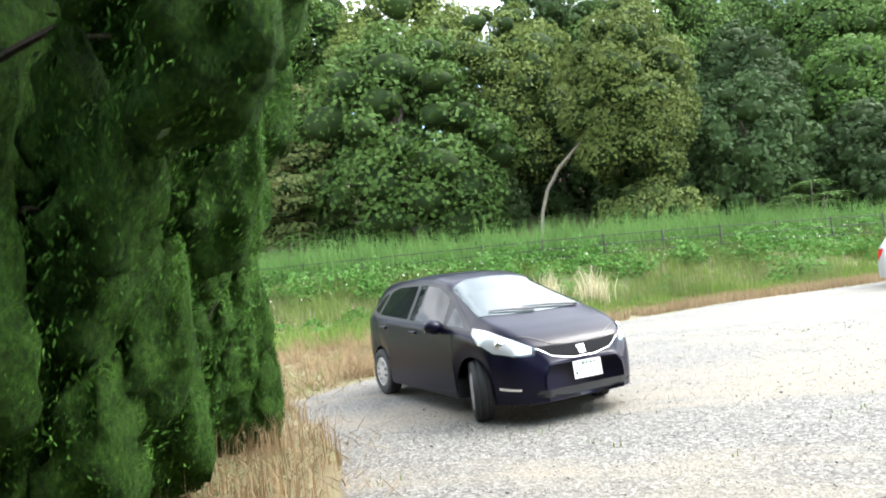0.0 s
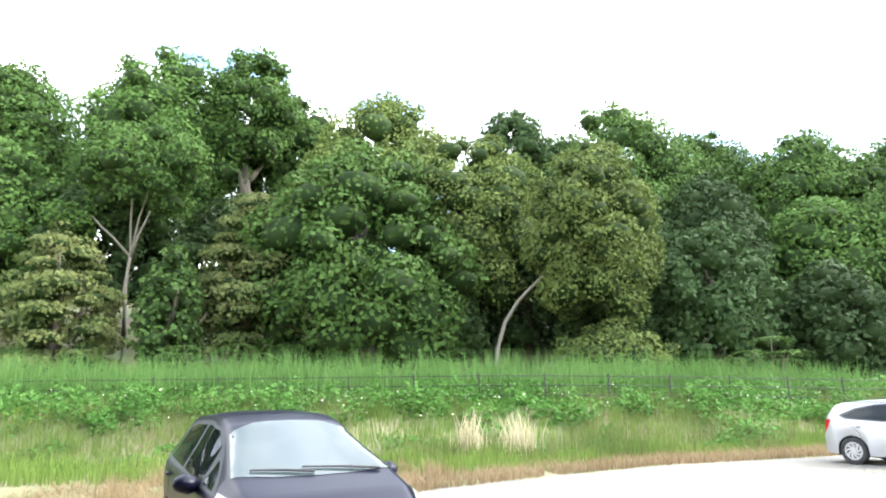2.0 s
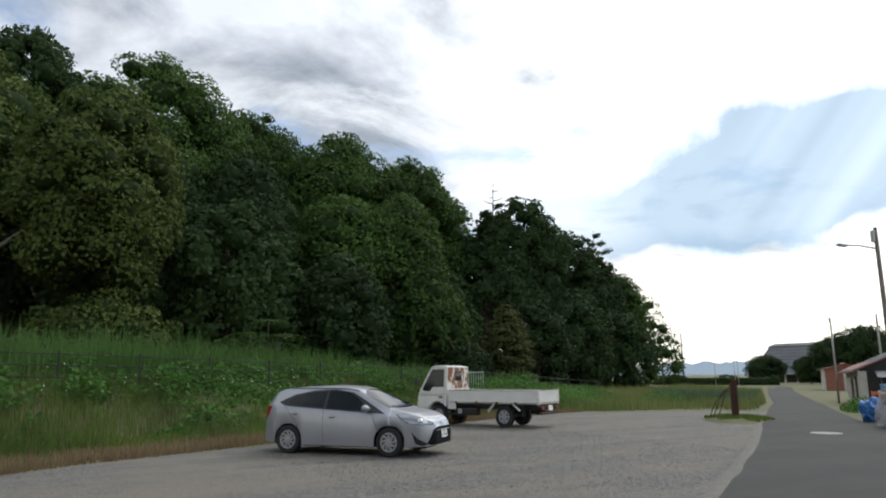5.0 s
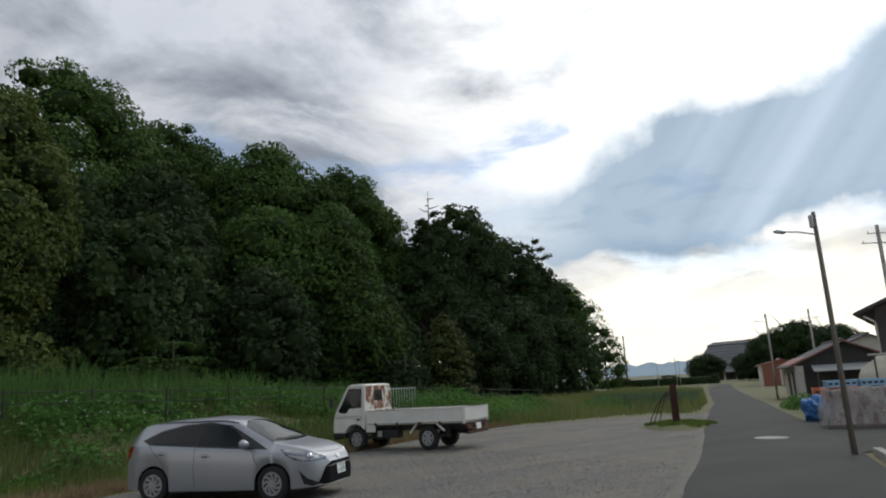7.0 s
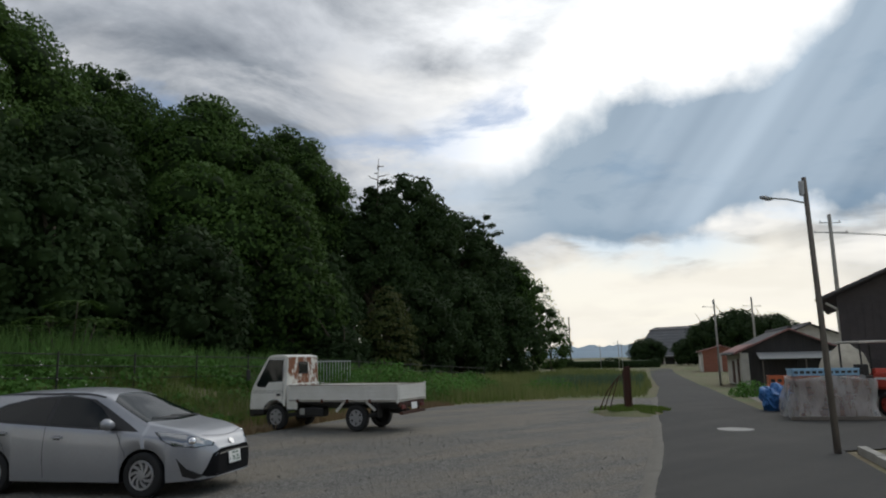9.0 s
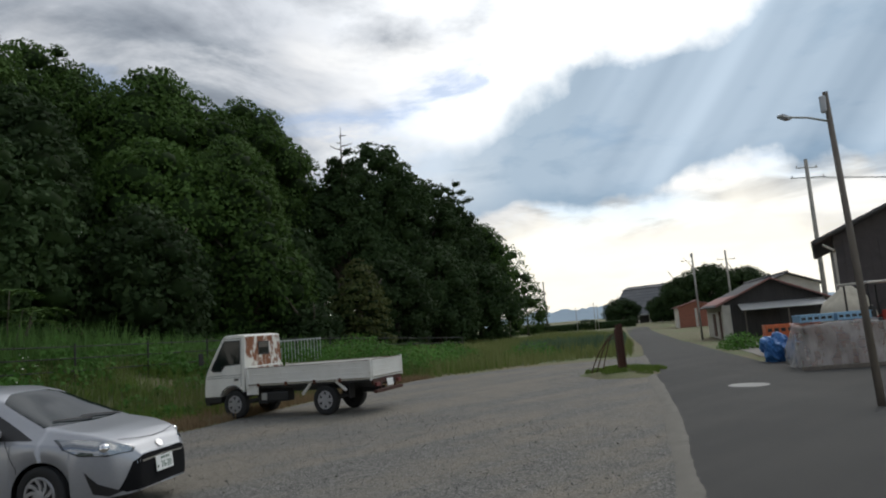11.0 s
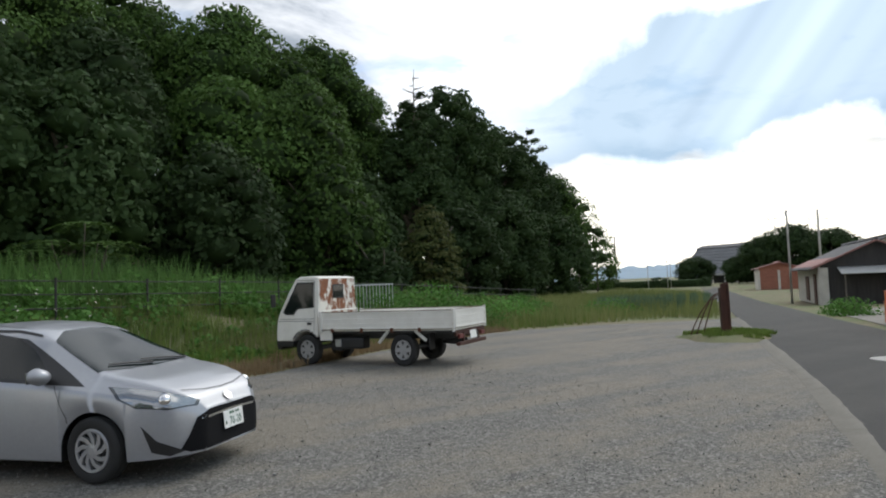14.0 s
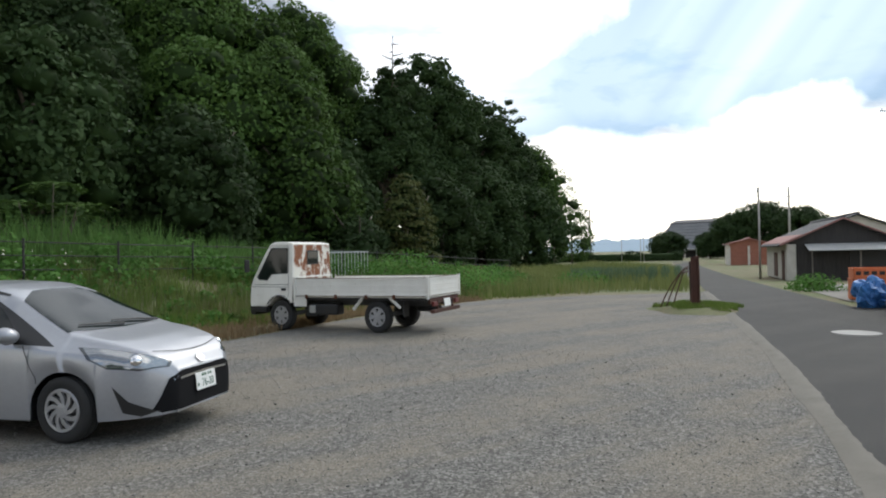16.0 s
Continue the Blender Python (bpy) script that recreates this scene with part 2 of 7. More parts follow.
def gravel_mat():
    m = Mat("crushed_grey_gravel", rough=0.93)
    tone = []
    for scale in (46.0, 90.0, 16.0):
        vo = m.node("ShaderNodeTexVoronoi", Scale=scale); m.link(m.coords(), vo.inputs["Vector"])
        sep = m.node("ShaderNodeSeparateColor"); m.link(vo.outputs["Color"], sep.inputs[0])
        tone.append((sep.outputs[0], vo.outputs["Distance"]))
    big = m.noise(0.30, 5); mid = m.noise(1.4, 6); fine = m.noise(150, 3, 0.7)
    # wheel tracks run along the lane
    mp = m.node("ShaderNodeMapping"); mp.inputs["Rotation"].default_value = (0, 0, radians(-34)); mp.inputs["Scale"].default_value = (0.10, 0.85, 1)
    m.link(m.coords(), mp.inputs[0])
    tr = m.node("ShaderNodeTexNoise", Scale=1.0, Detail=5.0, Roughness=0.6); m.link(mp.outputs[0], tr.inputs["Vector"])
    mixed = m.mix(0.32, tone[0][0], tone[1][0])
    mixed = m.mix(0.08, mixed, tone[2][0])
    mixed = m.mix(0.25, mixed, fine)
    stone = m.ramp(mixed, [(0.22, (0.042, 0.040, 0.036)), (0.42, (0.092, 0.088, 0.078)), (0.60, (0.148, 0.142, 0.128)), (0.82, (0.29, 0.28, 0.256))])
    sand = m.ramp(m.mix(0.5, fine, tone[1][0]), [(0.28, (0.085, 0.074, 0.057)), (0.72, (0.265, 0.236, 0.188))])
    f = m.ramp(m.mix(0.55, m.mix(0.5, big, mid), tr.outputs[0]), [(0.46, (0, 0, 0)), (0.56, (0.9, 0.9, 0.9))])
    m.color(m.mix(f, stone, sand))
    return m.bump(fine, 0.4, 0.007).bump(tone[0][1], 0.45, 0.009).m


def asphalt_mat():
    m = Mat("worn_grey_asphalt", rough=0.92)
    big = m.noise(0.5, 5); fine = m.noise(90, 3); speck = m.noise(260, 2)
    mp = m.node("ShaderNodeMapping"); mp.inputs["Rotation"].default_value = (0, 0, radians(-34)); mp.inputs["Scale"].default_value = (0.06, 1.1, 1)
    m.link(m.coords(), mp.inputs[0])
    tr = m.node("ShaderNodeTexNoise", Scale=1.0, Detail=4.0); m.link(mp.outputs[0], tr.inputs["Vector"])
    c = m.ramp(fine, [(0.3, (0.029, 0.028, 0.026)), (0.7, (0.047, 0.045, 0.041))])
    c = m.mix(m.ramp(m.mix(0.5, big, tr.outputs[0]), [(0.45, (0, 0, 0)), (0.68, (0.55, 0.55, 0.55))]), c, (0.068, 0.064, 0.056))
    m.color(c)
    return m.bump(speck, 0.4, 0.004).bump(fine, 0.3, 0.008).m


def dust_mat():
    m = Mat("pale_road_dust", rough=0.97)
    a = m.noise(3, 6); b = m.noise(140, 3, 0.7)
    c = m.ramp(a, [(0.3, (0.12, 0.112, 0.092)), (0.7, (0.20, 0.186, 0.158))])
    m.color(m.mix(0.5, c, m.ramp(b, [(0.3, (0.09, 0.084, 0.07)), (0.7, (0.25, 0.232, 0.2))])))
    return m.bump(b, 0.3, 0.006).m


def bark_mat(name, a, b):
    m = Mat(name, rough=0.95)
    n = m.noise(6, 6, stretch=(4, 4, 0.7)); f = m.noise(40, 3)
    m.color(m.mix(0.3, m.ramp(n, [(0.3, a), (0.7, b)]), m.ramp(f, [(0.3, a), (0.7, b)])))
    return m.bump(n, 0.8, 0.05).m


BARK = bark_mat("grey_brown_bark", (0.05, 0.042, 0.031), (0.14, 0.12, 0.092))
BARK_DARK = bark_mat("dark_juniper_bark", (0.035, 0.026, 0.018), (0.085, 0.065, 0.048))
BARK_GREY = bark_mat("weathered_grey_bark", (0.10, 0.09, 0.07), (0.21, 0.19, 0.15))
GROUND, GRAVEL, ASPHALT, DUST = ground_mat(), gravel_mat(), asphalt_mat(), dust_mat()


def concrete_mat(name, lo, hi):
    m = Mat(name, rough=0.9)
    n = m.noise(1.4, 6); f = m.noise(40, 4)
    m.color(m.mix(0.35, m.ramp(n, [(0.3, lo), (0.7, hi)]), m.ramp(f, [(0.3, lo), (0.7, hi)])))
    return m.bump(f, 0.3, 0.006).m


CONCRETE = concrete_mat("weathered_concrete", (0.26, 0.25, 0.22), (0.44, 0.42, 0.38))
STEEL_GREY = Mat("galvanised_steel", (0.45, 0.46, 0.47), 0.45, 0.8).m
BLACK_STEEL = Mat("dark_painted_fence_steel", (0.028, 0.026, 0.024), 0.7).m
# the haze of distance is put into the pale blue base colour
HILL_FAR = Mat("haze_tinted_hills", (0.60, 0.73, 0.84), 1.0).m


# ---- helpers of this scene ----
def mesh_obj(name, verts, faces, mat, parent=None, label="", smooth=False):
    me = bpy.data.meshes.new(name)
    me.from_pydata([tuple(v) for v in verts], [], faces)
    me.materials.append(mat)
    if smooth:
        me.shade_smooth()
    ob = new(name, me)
    ob.parent = parent
    if label:
        ob["label"] = label
    return ob


def part(name, bm, mat, parent=None, label="", smooth=False):
    """Links a bmesh as one mesh object under a thing or a part."""
    me = bpy.data.meshes.new(name)
    bm.normal_update()
    bm.to_mesh(me)
    bm.free()
    me.materials.append(mat)
    if smooth:
        me.shade_smooth()
    ob = new(name, me)
    ob.parent = parent
    if label:
        ob["label"] = label
    return ob


def fast_mesh(name, V, quads, mat, smooth=False):
    """A mesh out of numpy arrays: V (n,3), quads (m,4)."""
    me = bpy.data.meshes.new(name)
    V = np.ascontiguousarray(V, dtype=np.float32); quads = np.ascontiguousarray(quads, dtype=np.int32)
    me.vertices.add(len(V)); me.vertices.foreach_set("co", V.ravel())
    me.loops.add(quads.size); me.loops.foreach_set("vertex_index", quads.ravel())
    k = quads.shape[1]
    me.polygons.add(len(quads)); me.polygons.foreach_set("loop_start", np.arange(0, quads.size, k, dtype=np.int32))
    me.update(calc_edges=True)
    me.materials.append(mat)
    if smooth:
        me.shade_smooth()
    return me


def empty(name, m=None):
    e = new(name)
    e.empty_display_size = 0.2
    if m is not None:
        e.matrix_world = m
    return e


def box(bm, size, at, bevel=0.0, rot=None):
    """A box of that size, centred at a place, with its edges rounded."""
    r = bmesh.ops.create_cube(bm, size=1.0)
    vs = r["verts"]
    bmesh.ops.scale(bm, vec=size, verts=vs)
    if bevel:
        es = list({e for v in vs for e in v.link_edges})
        out = bmesh.ops.bevel(bm, geom=es, offset=bevel, segments=2, affect="EDGES", profile=0.6)
        vs = list({v for f in out["faces"] for v in f.verts} | {v for v in vs if v.is_valid})
    if rot:
        bmesh.ops.rotate(bm, cent=(0, 0, 0), matrix=Euler([radians(a) for a in rot]).to_matrix(), verts=vs)
    bmesh.ops.translate(bm, vec=at, verts=vs)
    return vs


def tube(bm, points, radii, sides=8):
    """A round limb along points with a radius at each."""
    rings = []
    for i, p in enumerate(points):
        a = Vector(points[max(i - 1, 0)]); b = Vector(points[min(i + 1, len(points) - 1)])
        q = (b - a).normalized().to_track_quat("Z", "Y")
        r = radii[i] if isinstance(radii, (list, tuple)) else radii
        rings.append([bm.verts.new(Vector(p) + q @ Vector((r * math.cos(2 * math.pi * k / sides), r * math.sin(2 * math.pi * k / sides), 0))) for k in range(sides)])
    for a, b in zip(rings, rings[1:]):
        for k in range(sides):
            bm.faces.new((a[k], a[(k + 1) % sides], b[(k + 1) % sides], b[k]))
    bm.faces.new(rings[0][::-1]); bm.faces.new(rings[-1])


def unit(v):
    return v / np.maximum(np.linalg.norm(v, axis=-1, keepdims=True), 1e-6)


def leaf_quads(C, Nrm, size, rng, ratio=0.55, axis=None):
    """Diamond leaves at C, facing Nrm, of that length."""
    n = len(C)
    r = rng.normal(size=(n, 3)) if axis is None else axis + rng.normal(size=(n, 3)) * 0.35
    A = unit(r - Nrm * np.sum(r * Nrm, 1, keepdims=True))
    B = np.cross(Nrm, A)
    s = np.asarray(size).reshape(-1, 1) * np.ones((n, 1))
    V = np.stack([C - A * s * 0.5, C + B * s * 0.5 * ratio + A * s * 0.05, C + A * s * 0.5, C - B * s * 0.5 * ratio + A * s * 0.05], 1)
    return V.reshape(-1, 3), np.arange(4 * n).reshape(-1, 4)


def smooth01(v, a, b):
    u = np.clip((v - a) / (b - a), 0, 1)
    return u * u * (3 - 2 * u)


# ---- the lie of the land ----
FOOT_X = [-60, -30, -3.5, 1.5, 8.5, 16, 26, 45, 90]      # foot of the bank
FOOT_Y = [13.0, 16.5, 20.3, 21.8, 24.6, 27.6, 31.5, 40.0, 62.0]
ROAD_DIR = np.array((0.83, 0.557))


def height(x, y):
    x, y = np.asarray(x, float), np.asarray(y, float)
    u = y - np.interp(x, FOOT_X, FOOT_Y)
    top = np.interp(x, [-30, 14, 24, 40, 60], [1.6, 1.35, 1.0, 0.55, 0.3])
    z = top * smooth01(u, -0.5, 4.5)
    hill = np.clip(u - 20, 0, 50) * 0.36
    z = z + hill * (1 - smooth01(x, 38, 75))
    s = (x - 30) * ROAD_DIR[0] + (y - 20) * ROAD_DIR[1]
    return z - 0.0175 * np.clip(s, 0, 32)


def hz(x, y):
    return float(height(x, y))

# ---- ground, gravel lot, road ----
def grid_axis(lo, hi, step):
    mid = np.arange(lo, hi + 1e-6, step)
    g = step * np.cumsum(1.45 ** np.arange(1, 20))
    g = g[g < 3500]
    return np.concatenate([lo - g[::-1], mid, hi + g])


def build_ground():
    gx, gy = grid_axis(-45, 95, 1.0), grid_axis(-25, 90, 1.0)
    X, Y = np.meshgrid(gx, gy)
    Z = height(X, Y)
    u = Y - np.interp(X, FOOT_X, FOOT_Y)
    rng = np.random.default_rng(3)
    Z = Z + rng.normal(size=Z.shape) * 0.05 * smooth01(u, -1, 2) - 0.012
    V = np.stack([X, Y, Z], -1).reshape(-1, 3)
    w = len(gx)
    i = (np.arange(len(gy) - 1)[:, None] * w + np.arange(w - 1)[None, :]).ravel()
    me = fast_mesh("ground", V, np.stack([i, i + 1, i + w + 1, i + w], 1), GROUND, True)
    tagged(new("ground", me), "rough soil and grass ground rising to a wooded hill", "ground", kind="structure")


def wavy(points, step, amp, seed):
    """The polyline through points cut fine, with an uneven edge."""
    rng = random.Random(seed)
    out = []
    for (x0, y0), (x1, y1) in zip(points, points[1:]):
        n = max(1, int(math.hypot(x1 - x0, y1 - y0) / step))
        nx, ny = (y1 - y0), -(x1 - x0)
        ln = math.hypot(nx, ny)
        for k in range(n):
            t = k / n
            a = amp * (noise.noise((x0 + (x1 - x0) * t, y0 + (y1 - y0) * t, seed)) * 1.6 + rng.uniform(-0.4, 0.4))
            out.append((x0 + (x1 - x0) * t + nx / ln * a, y0 + (y1 - y0) * t + ny / ln * a))
    out.append(points[-1])
    return out


LOT_FAR = [(-1.2, 1.9), (-1.0, 3.7), (-1.2, 4.6), (-2.0, 6.1), (-3.1, 7.9), (-2.5, 9.7), (-1.0, 12.0), (0.45, 14.0), (2.5, 16.1), (5.6, 18.6), (9.0, 20.2), (10.7, 21.1), (16.0, 23.5), (20.5, 26.0), (26.0, 28.0), (31.5, 28.4), (36.6, 26.2), (38.2, 26.0)]
ROAD_LEFT = [(-25.0, -13.9), (-1.2, 0.9), (10.0, 7.6), (15.96, 11.2), (18.75, 12.95), (20.87, 14.3), (23.82, 16.3), (26.2, 18.0), (36.1, 24.7), (53.5, 36.2), (75.6, 52.0), (110.0, 76.0)]


def along(x):
    return float(np.interp(x, [p[0] for p in ROAD_LEFT], [p[1] for p in ROAD_LEFT]))


def sheet(name, poly, z, mat):
    bm = bmesh.new()
    f = bm.faces.new([bm.verts.new((x, y, z)) for x, y in poly])
    bmesh.ops.triangulate(bm, faces=[f])
    ob = part(name, bm, mat)
    return ob


def build_lot():
    near = [(x, y - 0.30) for x, y in ROAD_LEFT if 9 < x < 37][::-1]
    edge = wavy(LOT_FAR, 0.3, 0.13, 5) + wavy([(38.2, 26.0)] + near + [(-1.2, 0.6)], 0.3, 0.05, 9)
    bm = bmesh.new()
    f = bm.faces.new([bm.verts.new((x, y, -0.004)) for x, y in edge])
    bmesh.ops.triangulate(bm, faces=[f])
    for v in bm.verts:
        v.co.z = hz(v.co.x, v.co.y) - 0.004 if v.co.x > 28 else -0.004
    bmesh.ops.recalc_face_normals(bm, faces=bm.faces)
    tagged(part("gravel_lot", bm, GRAVEL), "open parking lot of crushed grey gravel with sandy wheel tracks", "ground", kind="structure")


def build_road():
    xs = np.concatenate([np.arange(-25, 60, 0.5), np.arange(60, 110, 2.0)])
    left = np.array([(x, along(x)) for x in xs])
    d = unit(np.gradient(left, axis=0))
    nrm = np.stack([d[:, 1], -d[:, 0]], 1)
    V, rows = [], []
    for k, x in enumerate(xs):
        wob = 0.05 * noise.noise((x * 0.5, 0, 4))
        row = []
        for j, t in enumerate((wob, 0.6, 1.7, 2.8, 3.3)):
            p = left[k] + nrm[k] * t
            row.append(len(V)); V.append((p[0], p[1], hz(p[0], p[1]) + 0.022 + 0.03 * math.sin(math.pi * t / 3.3)))
        rows.append(row)
    F = [(a[j], a[j + 1], b[j + 1], b[j]) for a, b in zip(rows, rows[1:]) for j in range(4)]
    tagged(mesh_obj("road", V, [f[::-1] for f in F], ASPHALT, smooth=True), "narrow worn grey asphalt village lane", "road", kind="structure")
    # pale dust and grit swept along the edge of the asphalt
    V, rows = [], []
    for x in np.arange(6, 38, 0.04):
        p = np.array((x, along(x))); q = np.array((x + .5, along(x + .5))) - p
        q = q / np.hypot(*q); nn = np.array((q[1], -q[0]))
        wide = .5 + .5 * noise.noise((x * .45, 1.3, 8))
        out = -.08 - .14 * wide + .05 * noise.noise((x * 1.1, 5, 1)) + .02 * noise.noise((x * 6.0, 5, 1)) + .03 * noise.noise((x * 17.0, 5, 1))
        inn = .04 + .10 * wide + .04 * noise.noise((x * .9, 9, 1)) + .02 * noise.noise((x * 5.2, 9, 1)) + .03 * noise.noise((x * 16, 9, 1))
        row = []
        for t, z in ((out, -.001), (-.03, .027), (inn * .5, .031), (inn, .026)):
            c = p + nn * t
            row.append(len(V)); V.append((c[0], c[1], hz(c[0], c[1]) + z + max(0, .03 * math.sin(math.pi * t / 3.3))))
        rows.append(row)
    F = [(a[j], b[j], b[j + 1], a[j + 1]) for a, b in zip(rows, rows[1:]) for j in range(3)]
    tagged(mesh_obj("road_shoulder", V, F, DUST, smooth=True), "pale dust and grit along the edge of the lane", "shoulder", kind="structure")
    # yard apron that opens off the lane
    yard = [(29.6, 13.0), (31.6, 16.4), (34.0, 18.6), (46, 26.0), (60, 22.0), (48, 8.0), (30, 6.0), (27.6, 9.0)]
    bm = bmesh.new()
    bm.faces.new([bm.verts.new((x, y, hz(x, y) + 0.012)) for x, y in yard])
    bmesh.ops.triangulate(bm, faces=bm.faces[:])
    bmesh.ops.recalc_face_normals(bm, faces=bm.faces)
    if bm.faces[:][0].normal.z < 0:
        bmesh.ops.reverse_faces(bm, faces=bm.faces)
    tagged(part("yard_paving", bm, concrete_mat("dusty_yard_concrete", (0.17, 0.16, 0.14), (0.28, 0.265, 0.235))), "dusty concrete farmyard apron beside the lane", "paving", kind="structure")


def build_apron():
    """Asphalt that runs off the lane into the farmyard."""
    rim = [(22.6, 11.7), (24.4, 12.95), (26.7, 14.5), (31.2, 17.5), (31.7, 16.4), (29.7, 13.0), (27.7, 9.0), (25.2, 10.4)]
    bm = bmesh.new()
    bm.faces.new([bm.verts.new((x, y, hz(x, y) + 0.016)) for x, y in rim][::-1])
    bmesh.ops.triangulate(bm, faces=bm.faces[:])
    tagged(part("yard_entrance", bm, ASPHALT), "worn asphalt entrance from lane to farmyard", "paving", kind="structure")


def build_kerb():
    thing = empty("kerb")
    tagged(thing, "low weathered concrete kerb along the lane", "kerb", kind="structure")
    d = Vector((0.84, 0.543, 0))
    end = Vector((22.75, 11.28, 0))
    for k in range(16):
        c = end - d * (0.3 + k * 0.605)
        bm = bmesh.new()
        box(bm, (0.595, 0.16, 0.20), (0, 0, 0), 0.015)
        ob = part("kerb_stone", bm, CONCRETE, thing)
        ob.matrix_world = pose(c.x, c.y, 0.03 + 0.006 * math.sin(k * 2.1), 0, 0, math.degrees(math.atan2(d.y, d.x)) + 0.7 * math.sin(k))
    # open drain behind the kerb
    bm = bmesh.new()
    n = Vector((d.y, -d.x, 0))
    a, b = end - d * 10, end - d * 0.2
    for off, w, h in ((0.62, 0.10, 0.10),):
        for p, q in ((a, b),):
            vs = [p + n * off, q + n * off, q + n * (off + w), p + n * (off + w)]
            lo = [bm.verts.new((v.x, v.y, -0.02)) for v in vs]; hi = [bm.verts.new((v.x, v.y, h)) for v in vs]
            bm.faces.new(hi)
            for i in range(4):
                bm.faces.new((lo[i], lo[(i + 1) % 4], hi[(i + 1) % 4], hi[i]))
    bmesh.ops.recalc_face_normals(bm, faces=bm.faces)
    tagged(part("drain_wall", bm, CONCRETE), "thin concrete wall of a roadside drain", "drain", kind="structure")


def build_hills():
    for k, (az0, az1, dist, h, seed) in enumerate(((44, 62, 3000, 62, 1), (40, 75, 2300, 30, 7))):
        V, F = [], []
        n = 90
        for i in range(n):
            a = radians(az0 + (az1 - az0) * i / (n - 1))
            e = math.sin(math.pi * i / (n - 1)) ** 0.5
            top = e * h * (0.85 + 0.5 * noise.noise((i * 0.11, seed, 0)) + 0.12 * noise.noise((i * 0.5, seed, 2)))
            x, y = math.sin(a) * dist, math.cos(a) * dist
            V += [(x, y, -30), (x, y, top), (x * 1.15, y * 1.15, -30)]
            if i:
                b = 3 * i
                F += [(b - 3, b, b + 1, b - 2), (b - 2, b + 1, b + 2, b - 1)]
        tagged(mesh_obj("far_hills", V, F, HILL_FAR, smooth=True), "hills on the horizon, coloured pale blue for haze", "hills", kind="structure")


def build_sky_blocker():
    """A plain dark wall, unseen and added behind the lane to block the bright sky."""
    bm = bmesh.new(); box(bm, (46, .25, 6.5), (-23, 0, 3.2), .02)
    o = part("wall_south", bm, blocker_mat())
    o.matrix_world = pose(11.5, 2.2, 0, 0, 0, 31.2)
    tagged(o, "unseen plain dark wall added behind the lane to block the sky", "wall", kind="structure")


def blocker_mat():
    # dark surface of the added wall, so that it throws back little light
    m = Mat("sky_blocker_dark", rough=.85)
    n = m.noise(3, 5, stretch=(1, 1, .2))
    m.color(m.ramp(n, [(0.3, (.05, .045, .04)), (0.7, (.10, .09, .08))]))
    return m.m


build_ground(); build_lot(); build_road(); build_apron(); build_kerb(); build_hills(); build_sky_blocker()

# ---- the wood on the hill ----
def ico_points(sub):
    bm = bmesh.new()
    bmesh.ops.create_icosphere(bm, subdivisions=sub, radius=1.0)
    V = np.array([v.co[:] for v in bm.verts]); F = [[v.index for v in f.verts] for f in bm.faces]
    bm.free()
    return V, np.array(F)


ICO_V, ICO_F = ico_points(1)


def crown_mesh(name, seed, R, H, mat, lumps=70, per=230, leaf=0.30, lump_r=(0.24, 0.40), low=-0.75, gaps=0.0):
    """A crown of leaf clumps round a dark heart, with its middle at the origin."""
    rng = np.random.default_rng(seed)
    Vs, Qs, n0 = [], [], 0
    heart_V, heart_F = [], []
    for k in range(lumps):
        zc = low + (1 - low) * (k + 0.5) / lumps
        ang = k * 2.39996 + rng.uniform(-0.4, 0.4)
        rad = math.sqrt(max(0.0, 1 - zc * zc)) if zc > 0 else math.sqrt(max(0.0, 1 - (zc * 0.8) ** 2))
        inner = rng.uniform(0.62, 1.0)
        lr = rng.uniform(*lump_r) * R
        c = np.array((math.cos(ang) * rad * (R - lr * 0.6) * inner, math.sin(ang) * rad * (R - lr * 0.6) * inner, zc * (H - lr * 0.5)))
        n = int(1.0 * per * (lr / R / 0.32) ** 2)
        d = unit(rng.normal(size=(n, 3)) + unit(c + np.array((0, 0, 0.3)))[None] * 0.9 + np.array((0, 0, 0.25)))
        squash = np.array((1, 1, 0.8))
        wob = 1 + 0.22 * np.sin(d[:, :1] * 5 + k) * np.cos(d[:, 1:2] * 6 + 2 * k)
        P = c + d * lr * squash * wob * rng.uniform(0.72, 1.06, (n, 1))
        if gaps:
            keep = rng.uniform(size=n) > gaps
            P, d = P[keep], d[keep]
        nr = unit(d + rng.normal(size=d.shape) * 0.55 + np.array((0, 0, 0.25)))
        V, Q = leaf_quads(P, nr, rng.uniform(0.6, 1.2, len(P)) * leaf * 0.88, rng, 0.75)
        Vs.append(V); Qs.append(Q + n0); n0 += len(V)
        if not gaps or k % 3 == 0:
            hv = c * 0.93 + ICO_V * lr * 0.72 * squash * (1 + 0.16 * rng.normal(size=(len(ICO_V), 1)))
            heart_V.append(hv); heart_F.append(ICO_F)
    V = np.concatenate(Vs); Q = np.concatenate(Qs)
    tris = []
    for hv, hf in zip(heart_V, heart_F):
        tris.append(hf + len(V))
        V = np.concatenate([V, hv])
    return V, Q, tris


# crown hearts: the shade between leaves is put into this dark green
HEART_SHADE = leaf_mat("shade_dark_crown_heart", (0.012, 0.024, 0.007), (0.021, 0.041, 0.012), (0.034, 0.058, 0.017), 0.0, 0.5, 0.9, 1.2)


